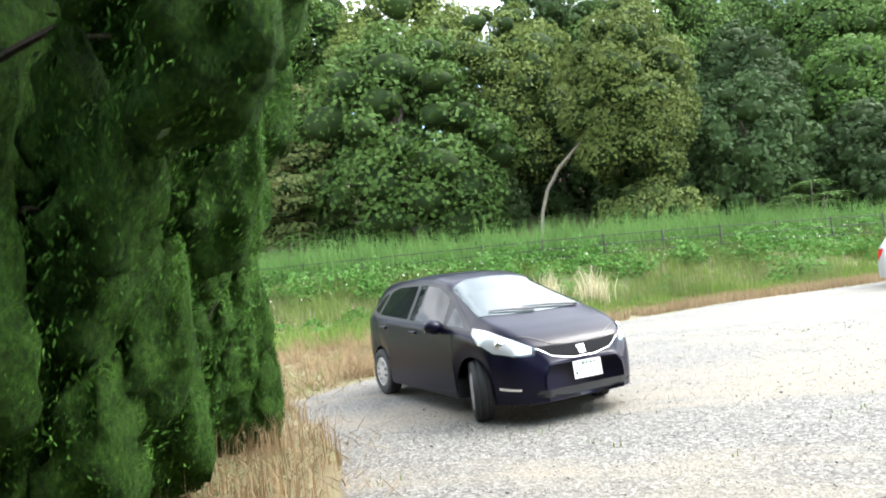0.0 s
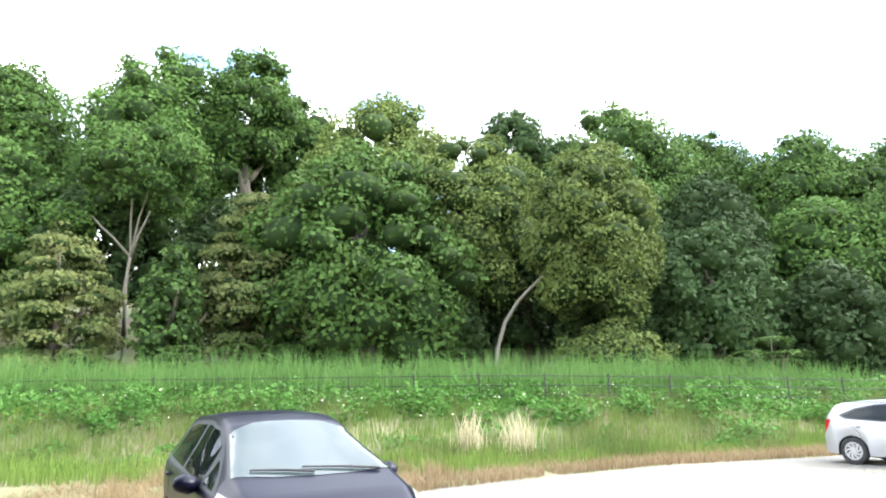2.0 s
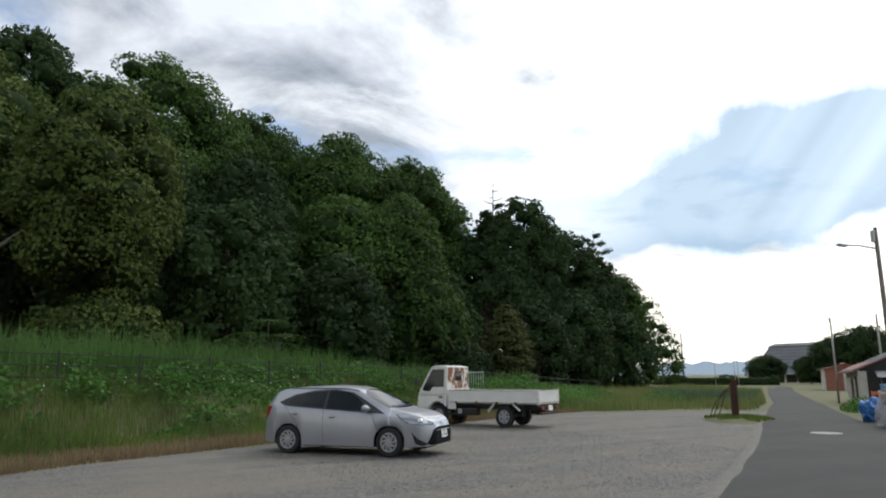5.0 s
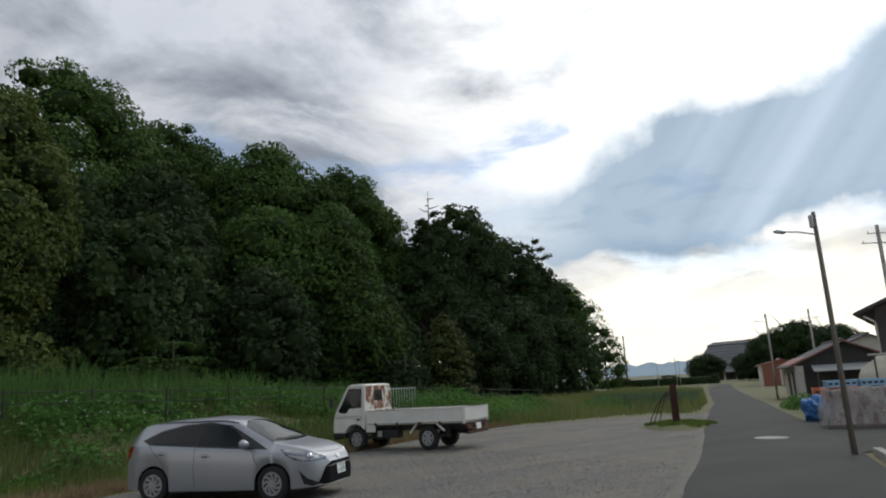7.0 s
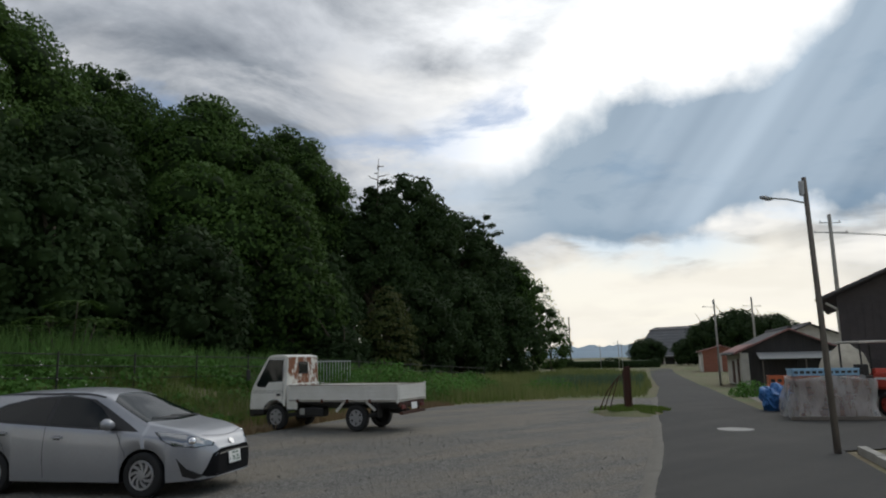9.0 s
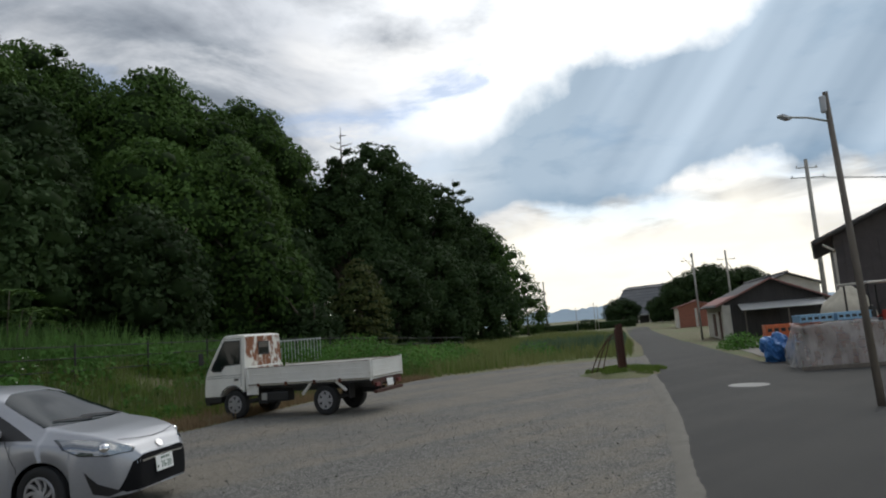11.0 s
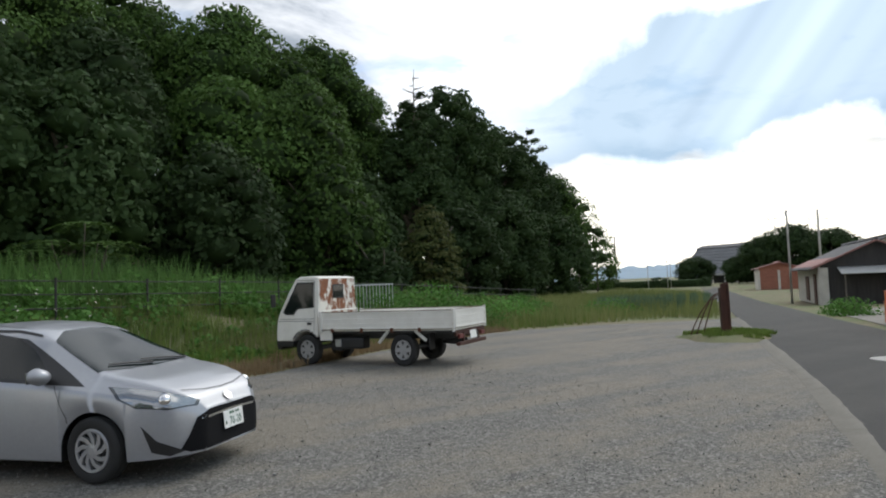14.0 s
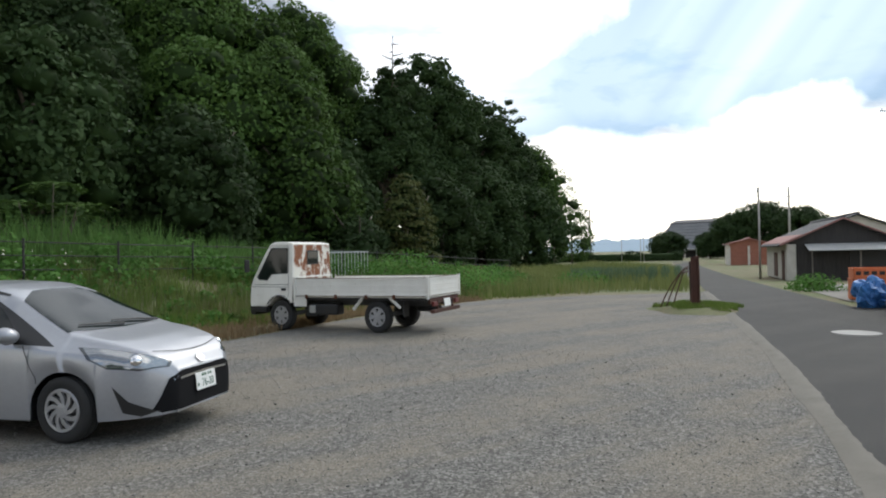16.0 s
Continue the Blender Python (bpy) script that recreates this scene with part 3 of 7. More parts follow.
def mesh_of(name, V, Q, T, mat):
    """One mesh out of quads for leaves and triangles for the hearts of the clumps."""
    me = bpy.data.meshes.new(name)
    loops = np.concatenate([Q.ravel(), T.ravel()]).astype(np.int32)
    starts = np.concatenate([np.arange(len(Q)) * 4, len(Q) * 4 + np.arange(len(T)) * 3]).astype(np.int32)
    me.vertices.add(len(V)); me.vertices.foreach_set("co", V.astype(np.float32).ravel())
    me.loops.add(len(loops)); me.loops.foreach_set("vertex_index", loops)
    me.polygons.add(len(starts)); me.polygons.foreach_set("loop_start", starts)
    me.update(calc_edges=True)
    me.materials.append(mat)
    # the hearts take the second slot, coloured as if in shade
    me.materials.append(HEART_SHADE)
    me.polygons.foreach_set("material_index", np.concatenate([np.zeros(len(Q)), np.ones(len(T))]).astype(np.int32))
    return me


def crown(name, *a, **k):
    """The crown as one mesh: quads for leaves, triangles for the heart."""
    V, Q, T = crown_mesh(name, *a, **k)
    return mesh_of(name, V, Q, np.concatenate(T) if T else np.zeros((0, 3), int), a[3])


ICO2_V, ICO2_F = ico_points(2)


def bough_crown(name, seed, r, zlo, zhi, mat, leaf=0.38, dens=72, cone=0.0, flat=0.74, bough=0.36):
    """A crown of domed boughs, each heaped with smaller leaf clumps, between two heights."""
    rng = np.random.default_rng(seed)
    h = zhi - zlo
    rb0 = min(max(bough * r, 0.9), 2.5)
    g = np.linspace(0, 1, 200)

    def prof(t):
        dome = np.where(t > .38, np.sqrt(np.clip(1 - ((t - .38) / .62) ** 2, 0, 1)), .70 + .30 * t / .38)
        return dome * (1 - cone) + cone * (1.02 - t)
    cdf = np.cumsum(prof(g) + .12); cdf /= cdf[-1]
    nb = max(10, int(2 * math.pi * r * h * .85 / (math.pi * rb0 ** 2 * .58)))
    Vs, Qs, Ts, n0 = [], [], [], 0
    skew = rng.uniform(0, 6.28)
    for k in range(nb):
        t = float(np.interp((k + .5) / nb, cdf, g))
        a = k * 2.39996 + rng.uniform(-.45, .45)
        p = float(prof(np.array(t)))
        rb = rb0 * rng.uniform(.55, 1.4) * (.50 + .50 * p)
        R = r * p * (1 + .13 * math.sin(2 * a + skew)) * rng.uniform(.78, 1.04)
        out = np.array((math.cos(a), math.sin(a), 0.0))
        c = out * max(0.0, R - rb * .8) + np.array((0, 0, zlo + h * t - rb * .55 * flat * t))
        lead = unit(out * (1.1 - .6 * t) + np.array((0, 0, .55 + .5 * t)))
        lumps = unit(rng.normal(size=(11, 3)) * .85 + lead)
        sq = np.array((1, 1, flat))

        def heap(d):
            m = d @ lumps.T
            j = np.argmax(m, 1)
            return .72 + .34 * smooth01(np.max(m, 1), .5, 1.0), j
        n = int(dens * rb * rb)
        d = unit(rng.normal(size=(n, 3)) + lead * .95)
        f, j = heap(d)
        P = c + d * sq * (rb * f * (1.15 - .34 * rng.uniform(0, 1, n) ** 1.5))[:, None]
        away = unit(P - (c + lumps[j] * sq * rb * .60))
        nr = unit(away + rng.normal(size=d.shape) * .62 + np.array((0, 0, .25)))
        V, Q = leaf_quads(P, nr, rng.uniform(.55, 1.25, n) * leaf, rng, .72)
        Vs.append(V); Qs.append(Q + n0); n0 += len(V)
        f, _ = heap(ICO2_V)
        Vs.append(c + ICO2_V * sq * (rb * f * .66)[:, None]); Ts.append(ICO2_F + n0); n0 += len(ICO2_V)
    return mesh_of(name, np.concatenate(Vs), np.concatenate(Qs), np.concatenate(Ts), mat)


def trunk_bm(h, r, seed, lean=(0.0, 0.0), forks=4, spread=2.2, start=0.5):
    """A tapered trunk with limbs that run up into the crown."""
    rng = random.Random(seed)
    bm = bmesh.new()
    P = [Vector((lean[0] * t * t + rng.uniform(-.12, .12) * r * 4 * t, lean[1] * t * t + rng.uniform(-.12, .12) * r * 4 * t, h * t - 0.3)) for t in (0, .15, .3, .45, .6, .75, .9, 1)]
    tube(bm, P, [r * 1.35, r, r * .92, r * .84, r * .72, r * .58, r * .4, r * .2], 9)
    for k in range(forks):
        t = start + (0.95 - start) * k / max(1, forks)
        a = Vector((lean[0] * t * t, lean[1] * t * t, h * t - 0.3))
        ang = k * 2.4 + rng.uniform(-.4, .4)
        q = []
        ln = spread * rng.uniform(.7, 1.2)
        for j in range(5):
            s = j / 4
            q.append(a + Vector((math.cos(ang) * ln * s, math.sin(ang) * ln * s, ln * (0.95 * s + 0.25 * s * s))))
        tube(bm, q, [r * .5, r * .42, r * .32, r * .22, r * .1], 7)
    return bm


def make_tree(kind, crown_me, trunk_h, trunk_r, bark, seed, label, base=0.0, **tk):
    """A tree: an Empty at its foot, a trunk with limbs, a crown."""
    e = empty(kind)
    part("trunk", trunk_bm(trunk_h, trunk_r, seed, **tk), bark, e, smooth=True)
    c = new("crown", crown_me)
    c.parent = e
    c.location.z = base
    tagged(e, label, "tree", "trees of the wood")
    return e


def put_tree(proto, x, y, top, r, spin, proto_R, proto_top):
    """A copy of the proto with its top at that height and that crown radius."""
    g = hz(x, y) - 0.15
    s = r / proto_R
    sz = (top - g) / proto_top
    return copy_thing(proto, pose(x, y, g, 0, 0, spin) @ Matrix.Diagonal((s, s, sz, 1)))


# kind: name, leaf, shape of the crown, what it looks like
KINDS = {
    "ra": ("broadleaf_tree", LEAF_MID, dict(), "tall broadleaf tree with a dense rounded green crown"),
    "rb": ("broadleaf_tree", LEAF_MID, dict(bough=.42), "broadleaf forest tree with heaped leaf masses"),
    "da": ("evergreen_tree", LEAF_DARK, dict(bough=.34), "dark evergreen forest tree with a full crown to the ground"),
    "br": ("broadleaf_tree", LEAF_BRIGHT, dict(leaf=.33, dens=85), "light green broadleaf tree with a soft feathery crown"),
    "ol": ("oak_tree", LEAF_OLIVE, dict(leaf=.32, dens=88), "oak with a dense olive green rounded crown"),
    "co": ("conifer_tree", LEAF_DARK, dict(cone=.75, flat=.55, bough=.32), "tall dark conifer with a tapering crown"),
    "ma": ("maple_tree", LEAF_MAPLE, dict(cone=.35, flat=.34, bough=.40, leaf=.28, dens=105), "layered maple with flat bronze-green sprays"),
}


def build_forest():
    count = itertools.count(100)

    def T(kind, x, y, top, r, spin=0, label=""):
        name, leaf, shape, words = KINDS[kind]
        g = hz(x, y) - .15
        full = top - g
        deep = min(full - .5, max(2.5 * r, 9.0))
        seed = next(count)
        e = make_tree(name, bough_crown("crown", seed, r, full - deep, full, leaf, **shape), full * .72, .18 + .022 * full, BARK, seed, label or words)
        e.matrix_world = pose(x, y, g, 0, 0, spin)
    # front of the wood, from the west end
    T("ma", -26.0, 38.0, 13.1, 4.3, 20, "layered bronze-green maple at the edge of the wood")
    T("br", -18.2, 37.0, 10.8, 2.0, 40, "small light green tree at the foot of the wood")
    T("ma", -15.5, 42.0, 15.5, 4.4, 100)
    T("ra", -8.7, 43.0, 18.6, 7.0, 10, "broad dark round-crowned tree in front of the wood")
    T("ol", -1.6, 50.0, 22.0, 5.6, 130)
    T("da", 2.4, 52.0, 15.0, 5.0, 60)
    T("da", 14.8, 47.0, 13.1, 4.3, 170)
    T("rb", 28.6, 66.0, 26.4, 7.0, 200, "tall hazy green tree high on the slope")
    T("br", 38.2, 68.0, 25.6, 6.0, 240)
    T("da", 22.5, 48.0, 10.3, 4.2, 300)
    T("ra", 31.0, 52.0, 11.0, 4.0, 80)
    T("br", 10.8, 62.0, 28.8, 8.6, 15, "tall light green tree rising behind the oak")
    T("ol", -9.4, 54.0, 27.6, 7.4, 45, "great round-crowned oak behind the front of the wood")
    T("da", 1.5, 60.0, 28.1, 5.4, 75)
    T("ra", -20.6, 62.0, 32.2, 5.4, 105)
    T("rb", -29.0, 54.0, 33.5, 7.0, 135, "very tall broadleaf tree at the top of the wood")
    T("ra", -22.0, 55.0, 33.8, 4.4, 135)
    T("da", -29.0, 47.5, 21.0, 4.6, 165)
    T("da", -19.5, 48.0, 17.5, 4.2, 195)
    T("ra", -42.9, 52.0, 32.2, 7.0, 225)
    T("da", -49.0, 48.0, 28.9, 8.0, 255)
    T("rb", -37.0, 45.0, 22.0, 5.6, 285)
    T("ra", 22.0, 72.0, 29.5, 6.4, 315)
    T("da", 17.5, 57.0, 19.5, 5.2, 345)
    T("rb", 32.5, 65.0, 23.4, 5.2, 25)
    T("ra", 41.5, 71.0, 24.9, 5.0, 55, "dark dome-crowned tree at the end of the ridge")
    T("rb", 26.0, 57.0, 17.5, 5.2, 85)
    T("da", 36.0, 60.0, 12.5, 5.0, 115)
    T("br", 31.5, 56.0, 18.0, 4.2, 145)
    T("br", 57.3, 90.0, 24.3, 5.5, 175)
    T("co", 45.2, 63.0, 19.6, 4.6, 205)
    T("da", 52.0, 66.0, 22.8, 5.2, 235, "tall dark evergreen on the spur of the wood")
    T("co", 57.0, 69.0, 21.8, 4.8, 20)
    T("da", 61.3, 70.0, 20.4, 5.2, 265)
    T("da", 67.5, 71.0, 17.6, 4.4, 295)
    T("ra", 73.9, 72.5, 15.6, 4.3, 325)
    T("da", 56.0, 62.0, 11.5, 5.0, 5)
    T("da", 65.5, 65.5, 10.0, 4.6, 35)
    T("ma", 38.3, 50.0, 7.8, 2.8, 65, "small layered maple in front of the dark wood")
    T("da", 47.0, 57.0, 9.0, 4.0, 95)
    T("da", 33.5, 48.5, 4.2, 2.2, 125, "low rounded bush at the foot of the wood")
    T("da", 8.0, 48.0, 10.5, 3.8, 155)
    T("da", 11.9, 55.0, 17.0, 4.8, 20)
    T("da", 7.4, 53.0, 15.0, 4.4, 70)
    T("da", 50.0, 66.0, 15.0, 5.0, 200)
    T("da", 59.0, 73.0, 15.0, 5.0, 250)
    T("da", -3.5, 47.0, 9.0, 3.2, 155)


build_forest()


def build_special_trees():
    # the oak that leans out of the wood on a bare curved stem
    g = hz(2.4, 41.5)
    e = empty("leaning_oak_tree", pose(0.4, 41.5, g - 0.2))
    bm = bmesh.new()
    tube(bm, [(0, 0, 0), (-0.05, 0, 2.0), (0.1, 0, 3.6), (0.55, 0.1, 5.0), (1.4, 0.2, 6.3), (2.6, 0.4, 7.5), (4.0, 0.8, 8.8), (5.6, 1.5, 10.8)], [.20, .14, .12, .115, .11, .10, .08, .05], 9)
    part("trunk", bm, BARK_GREY, e, smooth=True)
    bm = bmesh.new()
    tube(bm, [(0.05, 0, 0.5), (1.3, -0.2, 1.3), (2.8, -0.3, 2.3), (4.2, -0.4, 3.0)], [.10, .085, .07, .045], 7)
    part("limb", bm, BARK_GREY, e, smooth=True)
    for me, at in ((bough_crown("crown", 31, 4.7, -5.6, 5.4, LEAF_OLIVE, .26, 165, bough=.30), (6.3, 1.5, 11.2)), (bough_crown("lower_crown", 32, 3.6, -2.2, 1.9, LEAF_OLIVE, .25, 150, bough=.32), (6.85, 0.2, 2.9))):
        c = new("crown", me); c.parent = e; c.location = at
    tagged(e, "olive oak leaning out of the wood on a pale trunk", "tree")

    # the open tree with bare forked limbs under a flat crown
    g = hz(-25.0, 42.5)
    e = empty("forked_tree", pose(-24.6, 42.5, g - 0.2))
    bm = bmesh.new()
    tube(bm, [(0, 0, 0), (0.1, 0, 3), (-0.1, 0, 6), (0.1, 0, 8.6)], [.2, .17, .15, .13], 9)
    part("trunk", bm, BARK_GREY, e, smooth=True)
    for x, y, z in ((-2.6, -.6, 11.2), (-0.5, .4, 14.0), (1.6, -.5, 11.4), (0.7, .8, 14.4)):
        bm = bmesh.new()
        tube(bm, [(0.1, 0, 8.3), (x * .4, y * .4, 8.3 + (z - 8.3) * .45), (x * .75, y * .8, 8.3 + (z - 8.3) * .75), (x, y, z)], [.10, .08, .065, .04], 7)
        part("limb", bm, BARK_GREY, e, smooth=True)
    c = new("crown", bough_crown("crown", 33, 4.8, -2.4, 3.8, LEAF_MID, .30, 110, bough=.32)); c.parent = e; c.location = (0, 0.6, 14.4)
    c = new("crown", bough_crown("crown", 34, 2.0, -1.0, 1.3, LEAF_MID, .30, 110, bough=.40)); c.parent = e; c.location = (-4.6, 0.2, 11.2)
    tagged(e, "tall open tree with pale forked limbs under a flat crown", "tree")

    # a pine and a half-dead conifer that stand clear of the spur
    def sparse(name, x, y, top, r, n, seed, label, dead):
        g = hz(x, y)
        h = top - g
        e = empty(name, pose(x, y, g - 0.2))
        rng = random.Random(seed)
        bm = bmesh.new()
        tube(bm, [(0, 0, 0), (.1, 0, h * .4), (-.1, .1, h * .75), (.05, 0, h + .2)], [.25, .2, .12, .03], 7)
        part("trunk", bm, BARK, e, smooth=True)
        Vs, Qs, n0 = [], [], 0
        nr = np.random.default_rng(seed)
        for k in range(n):
            z = h * (0.62 + 0.37 * k / n)
            ang = k * 2.4
            ln = r * (1.05 - 0.7 * k / n) * rng.uniform(.6, 1.1)
            a = (math.cos(ang) * ln, math.sin(ang) * ln, z + ln * .22)
            bm = bmesh.new()
            tube(bm, [(0, 0, z), (a[0] * .5, a[1] * .5, z + ln * .05), a], [.07, .05, .02], 5)
            part("branch", bm, BARK, e)
            if dead and k > n * .7:
                continue
            for s in (0.55, 0.8, 1.0):
                c = np.array((a[0] * s, a[1] * s, z + ln * .2 * s))
                d = unit(nr.normal(size=(60, 3)) * np.array((1, 1, .5)))
                V, Q = leaf_quads(c + d * 0.5 * nr.uniform(.3, 1, (60, 1)), unit(d + nr.normal(size=d.shape) * .6), nr.uniform(.2, .36, 60), nr)
                Vs.append(V); Qs.append(Q + n0); n0 += len(V)
        c = new("crown", fast_mesh("crown", np.concatenate(Vs), np.concatenate(Qs), LEAF_DARK)); c.parent = e
        tagged(e, label, "tree")
    sparse("pine_tree", 66.2, 69.0, 20.6, 3.2, 16, 3, "thin dark pine with sparse tiered branches", False)
    sparse("conifer_tree", 45.4, 62.0, 22.4, 2.4, 22, 4, "conifer with a bare dead top", True)
    # thin-leaved tree at the end of the wood through which the sky shows
    for x, y, top, r, seed in ((81.5, 76.0, 13.4, 4.6, 41), (88.0, 78.5, 8.4, 3.8, 42)):
        g = hz(x, y)
        e = empty("thin_leaved_tree", pose(x, y, g - 0.2))
        part("trunk", trunk_bm((top - g) * .8, .2, seed, forks=6, spread=2.6, start=.3), BARK, e, smooth=True)
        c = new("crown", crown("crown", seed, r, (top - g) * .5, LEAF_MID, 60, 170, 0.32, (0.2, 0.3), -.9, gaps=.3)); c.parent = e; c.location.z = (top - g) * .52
        tagged(e, "airy tree at the end of the wood with sky showing through", "tree")


build_special_trees()

# ---- vehicles: local x ahead, y to the left, z up ----
from mathutils.bvhtree import BVHTree


def paint_mat(name, color, metal, rough, coat=1.0):
    m = Mat(name, color, rough, metal, Coat_Weight=coat, Coat_Roughness=0.05)
    m.b.inputs["Specular IOR Level"].default_value = 0.5 if coat > .5 else 0.15
    n = m.noise(1.5, 4, world=False); f = m.noise(30, 3, world=False)
    lo = tuple(c * 0.92 for c in color); hi = tuple(min(1, c * 1.06) for c in color)
    m.color(m.mix(0.4, m.ramp(n, [(0.3, lo), (0.7, hi)]), m.ramp(f, [(0.3, lo), (0.7, hi)])))
    m.roughness(f, rough, rough + 0.08)
    return m.m


SILVER_PAINT = paint_mat("silver_metallic_paint", (0.36, 0.37, 0.395), 0.5, 0.36, 0.6)
NAVY_PAINT = paint_mat("blue_black_metallic_paint", (0.005, 0.005, 0.016), 0.0, 0.26, 0.06)
SILVER_SCREEN = Mat("shaded_windscreen_glass", (0.012, 0.018, 0.018), 0.03, 0.0, IOR=1.34).m
CAR_GLASS = Mat("tinted_car_glass", (0.010, 0.013, 0.014), 0.03, 0.0, IOR=1.36, Coat_Weight=0.0, Coat_Roughness=0.02).m
CLEAR_GLASS = Mat("windscreen_glass", (0.035, 0.05, 0.05), 0.03, 0.0, IOR=1.55, Coat_Weight=0.15, Coat_Roughness=0.02).m
RUBBER = Mat("tyre_rubber", (0.022, 0.022, 0.022), 0.85).m
TRIM = Mat("black_plastic_trim", (0.016, 0.016, 0.017), 0.5).m
MATT_BLACK = Mat("matt_black_mesh", (0.010, 0.010, 0.011), 0.9, 0.0, Specular_IOR_Level=0.15).m
CHROME = Mat("chrome", (0.72, 0.72, 0.73), 0.12, 1.0).m
RIM = Mat("silver_wheel_cover", (0.36, 0.36, 0.37), 0.42, 0.5).m
LAMP = Mat("clear_headlamp", (0.62, 0.64, 0.66), 0.08, 0.35, Coat_Weight=1.0, Coat_Roughness=0.02).m
LAMP_DARK = Mat("dark_lamp_housing", (0.07, 0.075, 0.08), 0.15, 0.4, Coat_Weight=1.0).m
LAMP_GREY = Mat("clear_projector_headlamp", (0.30, 0.31, 0.32), 0.10, 0.7, Coat_Weight=1.0, Coat_Roughness=0.02).m
TAIL_RED = Mat("red_tail_lamp", (0.35, 0.012, 0.014), 0.12, 0.0, Coat_Weight=1.0).m
PLATE = Mat("white_number_plate", (0.78, 0.78, 0.76), 0.45).m
PLATE_GREEN = Mat("plate_green_figures", (0.02, 0.11, 0.05), 0.5).m
TAIL_DULL = Mat("dusty_red_lamp", (0.13, 0.02, 0.018), 0.4).m


def smooth_curve(pts, xs, win=0.10):
    px, py = zip(*pts)
    step = 0.01
    d = np.arange(px[0], px[-1] + step, step)
    v = np.interp(d, px, py)
    k = max(1, int(win / step) | 1)
    pad = k // 2
    vv = np.concatenate([np.full(pad, v[0]), v, np.full(pad, v[-1])])
    vv = np.convolve(vv, np.ones(k) / k, "valid")
    return np.interp(xs, d, vv)


def spline(P, sub=5):
    """Catmull-Rom through the points of a section."""
    P = np.array(P)
    Q = np.concatenate([[2 * P[0] - P[1]], P, [2 * P[-1] - P[-2]]])
    out = []
    for i in range(1, len(Q) - 2):
        for t in np.arange(sub) / sub:
            a, b, c, d = Q[i - 1], Q[i], Q[i + 1], Q[i + 2]
            out.append(0.5 * (2 * b + (c - a) * t + (2 * a - 5 * b + 4 * c - d) * t ** 2 + (3 * b - a - 3 * c + d) * t ** 3))
    out.append(P[-1])
    return np.array(out)


def car_shell(spec):
    """The painted shell: sections from sill over belt and roof, with wheel arches cut in its lower edge."""
    x0, x1 = spec["rear"], spec["front"]
    xs = np.unique(np.concatenate([np.linspace(x0, x0 + 0.3, 16), np.arange(x0 + 0.3, x1 - 0.35, 0.04), np.linspace(x1 - 0.35, x1, 18)] + [a + 0.345 * np.cos(np.linspace(0, math.pi, 25)) for a in spec["axles"]]))
    top, belt, wid = (smooth_curve(spec[k], xs) for k in ("top", "belt", "width"))
    verts, rows = [], []
    for x, zt, zb, w in zip(xs, top, belt, wid):
        low = 0.20 + 0.05 * max(0, (x - 1.5)) + 0.10 * max(0, (-x - 1.4))
        for a in spec["axles"]:
            if abs(x - a) < 0.345:
                low = max(low, 0.30 + math.sqrt(0.345 ** 2 - (x - a) ** 2))
        zb = max(zb, low + 0.05); zt = max(zt, zb + 0.02)
        h = zt - zb
        cab = min(1.0, h / 0.42)
        wr = w * (0.86 - 0.20 * cab)
        sec = [(w * 0.965, low), (w * 0.995, low + 0.34 * (zb - low)), (w * 1.0, low + 0.62 * (zb - low)), (w * 0.985, low + 0.86 * (zb - low)), (w * 0.955, zb),
               (w * 0.955 + (wr - w * 0.955) * 0.55, zb + h * 0.48), (wr, zb + h * 0.86), (wr * 0.84, zb + h * 0.955), (wr * 0.45, zb + h * 0.993), (0.0, zt)]
        half = spline(sec, 4)
        ring = [(x, -y, z) for y, z in half] + [(x, y, z) for y, z in half[-2::-1]]
        rows.append([len(verts) + i for i in range(len(ring))])
        verts += ring
    faces = [(a[i], a[i + 1], b[i + 1], b[i]) for a, b in zip(rows, rows[1:]) for i in range(len(a) - 1)]
    faces += [tuple(rows[0]), tuple(reversed(rows[-1]))]
    return verts, [tuple(reversed(f)) for f in faces]


def patch(name, bvh, outline, way, mat, parent, off=0.004, cell=0.05, label="", thick=0.0):
    """A panel laid on the shell: an outline seen along a direction, cut fine, pressed on to the shell and lifted a little off it."""
    way = Vector(way).normalized()
    q = way.to_track_quat("Z", "Y")
    e1, e2 = q @ Vector((1, 0, 0)), q @ Vector((0, 1, 0))
    bm = bmesh.new()
    bm.faces.new([bm.verts.new(Vector(p)) for p in outline])
    for e in (e1, e2):
        vals = [v.co.dot(e) for v in bm.verts]
        k = math.ceil(min(vals) / cell)
        while k * cell < max(vals):
            bmesh.ops.bisect_plane(bm, geom=bm.verts[:] + bm.edges[:] + bm.faces[:], dist=1e-5, plane_co=e * (k * cell), plane_no=e)
            k += 1
    drop = []
    for v in bm.verts:
        hit, nrm, _, _ = bvh.ray_cast(v.co - way * 3, way)
        if hit is None:
            drop.append(v)
            continue
        if nrm.dot(way) > 0:
            nrm = -nrm
        v.co = hit + nrm * off
    if drop:
        bmesh.ops.delete(bm, geom=drop, context="VERTS")
    bmesh.ops.triangulate(bm, faces=bm.faces[:])
    bm.normal_update()
    if bm.faces and sum(f.normal.dot(way) * f.calc_area() for f in bm.faces) > 0:
        bmesh.ops.reverse_faces(bm, faces=bm.faces[:])
    if thick:
        r = bmesh.ops.extrude_face_region(bm, geom=bm.faces[:])
        for v in [g for g in r["geom"] if isinstance(g, bmesh.types.BMVert)]:
            v.co += -way * thick
    return part(name, bm, mat, parent, label, smooth=True)


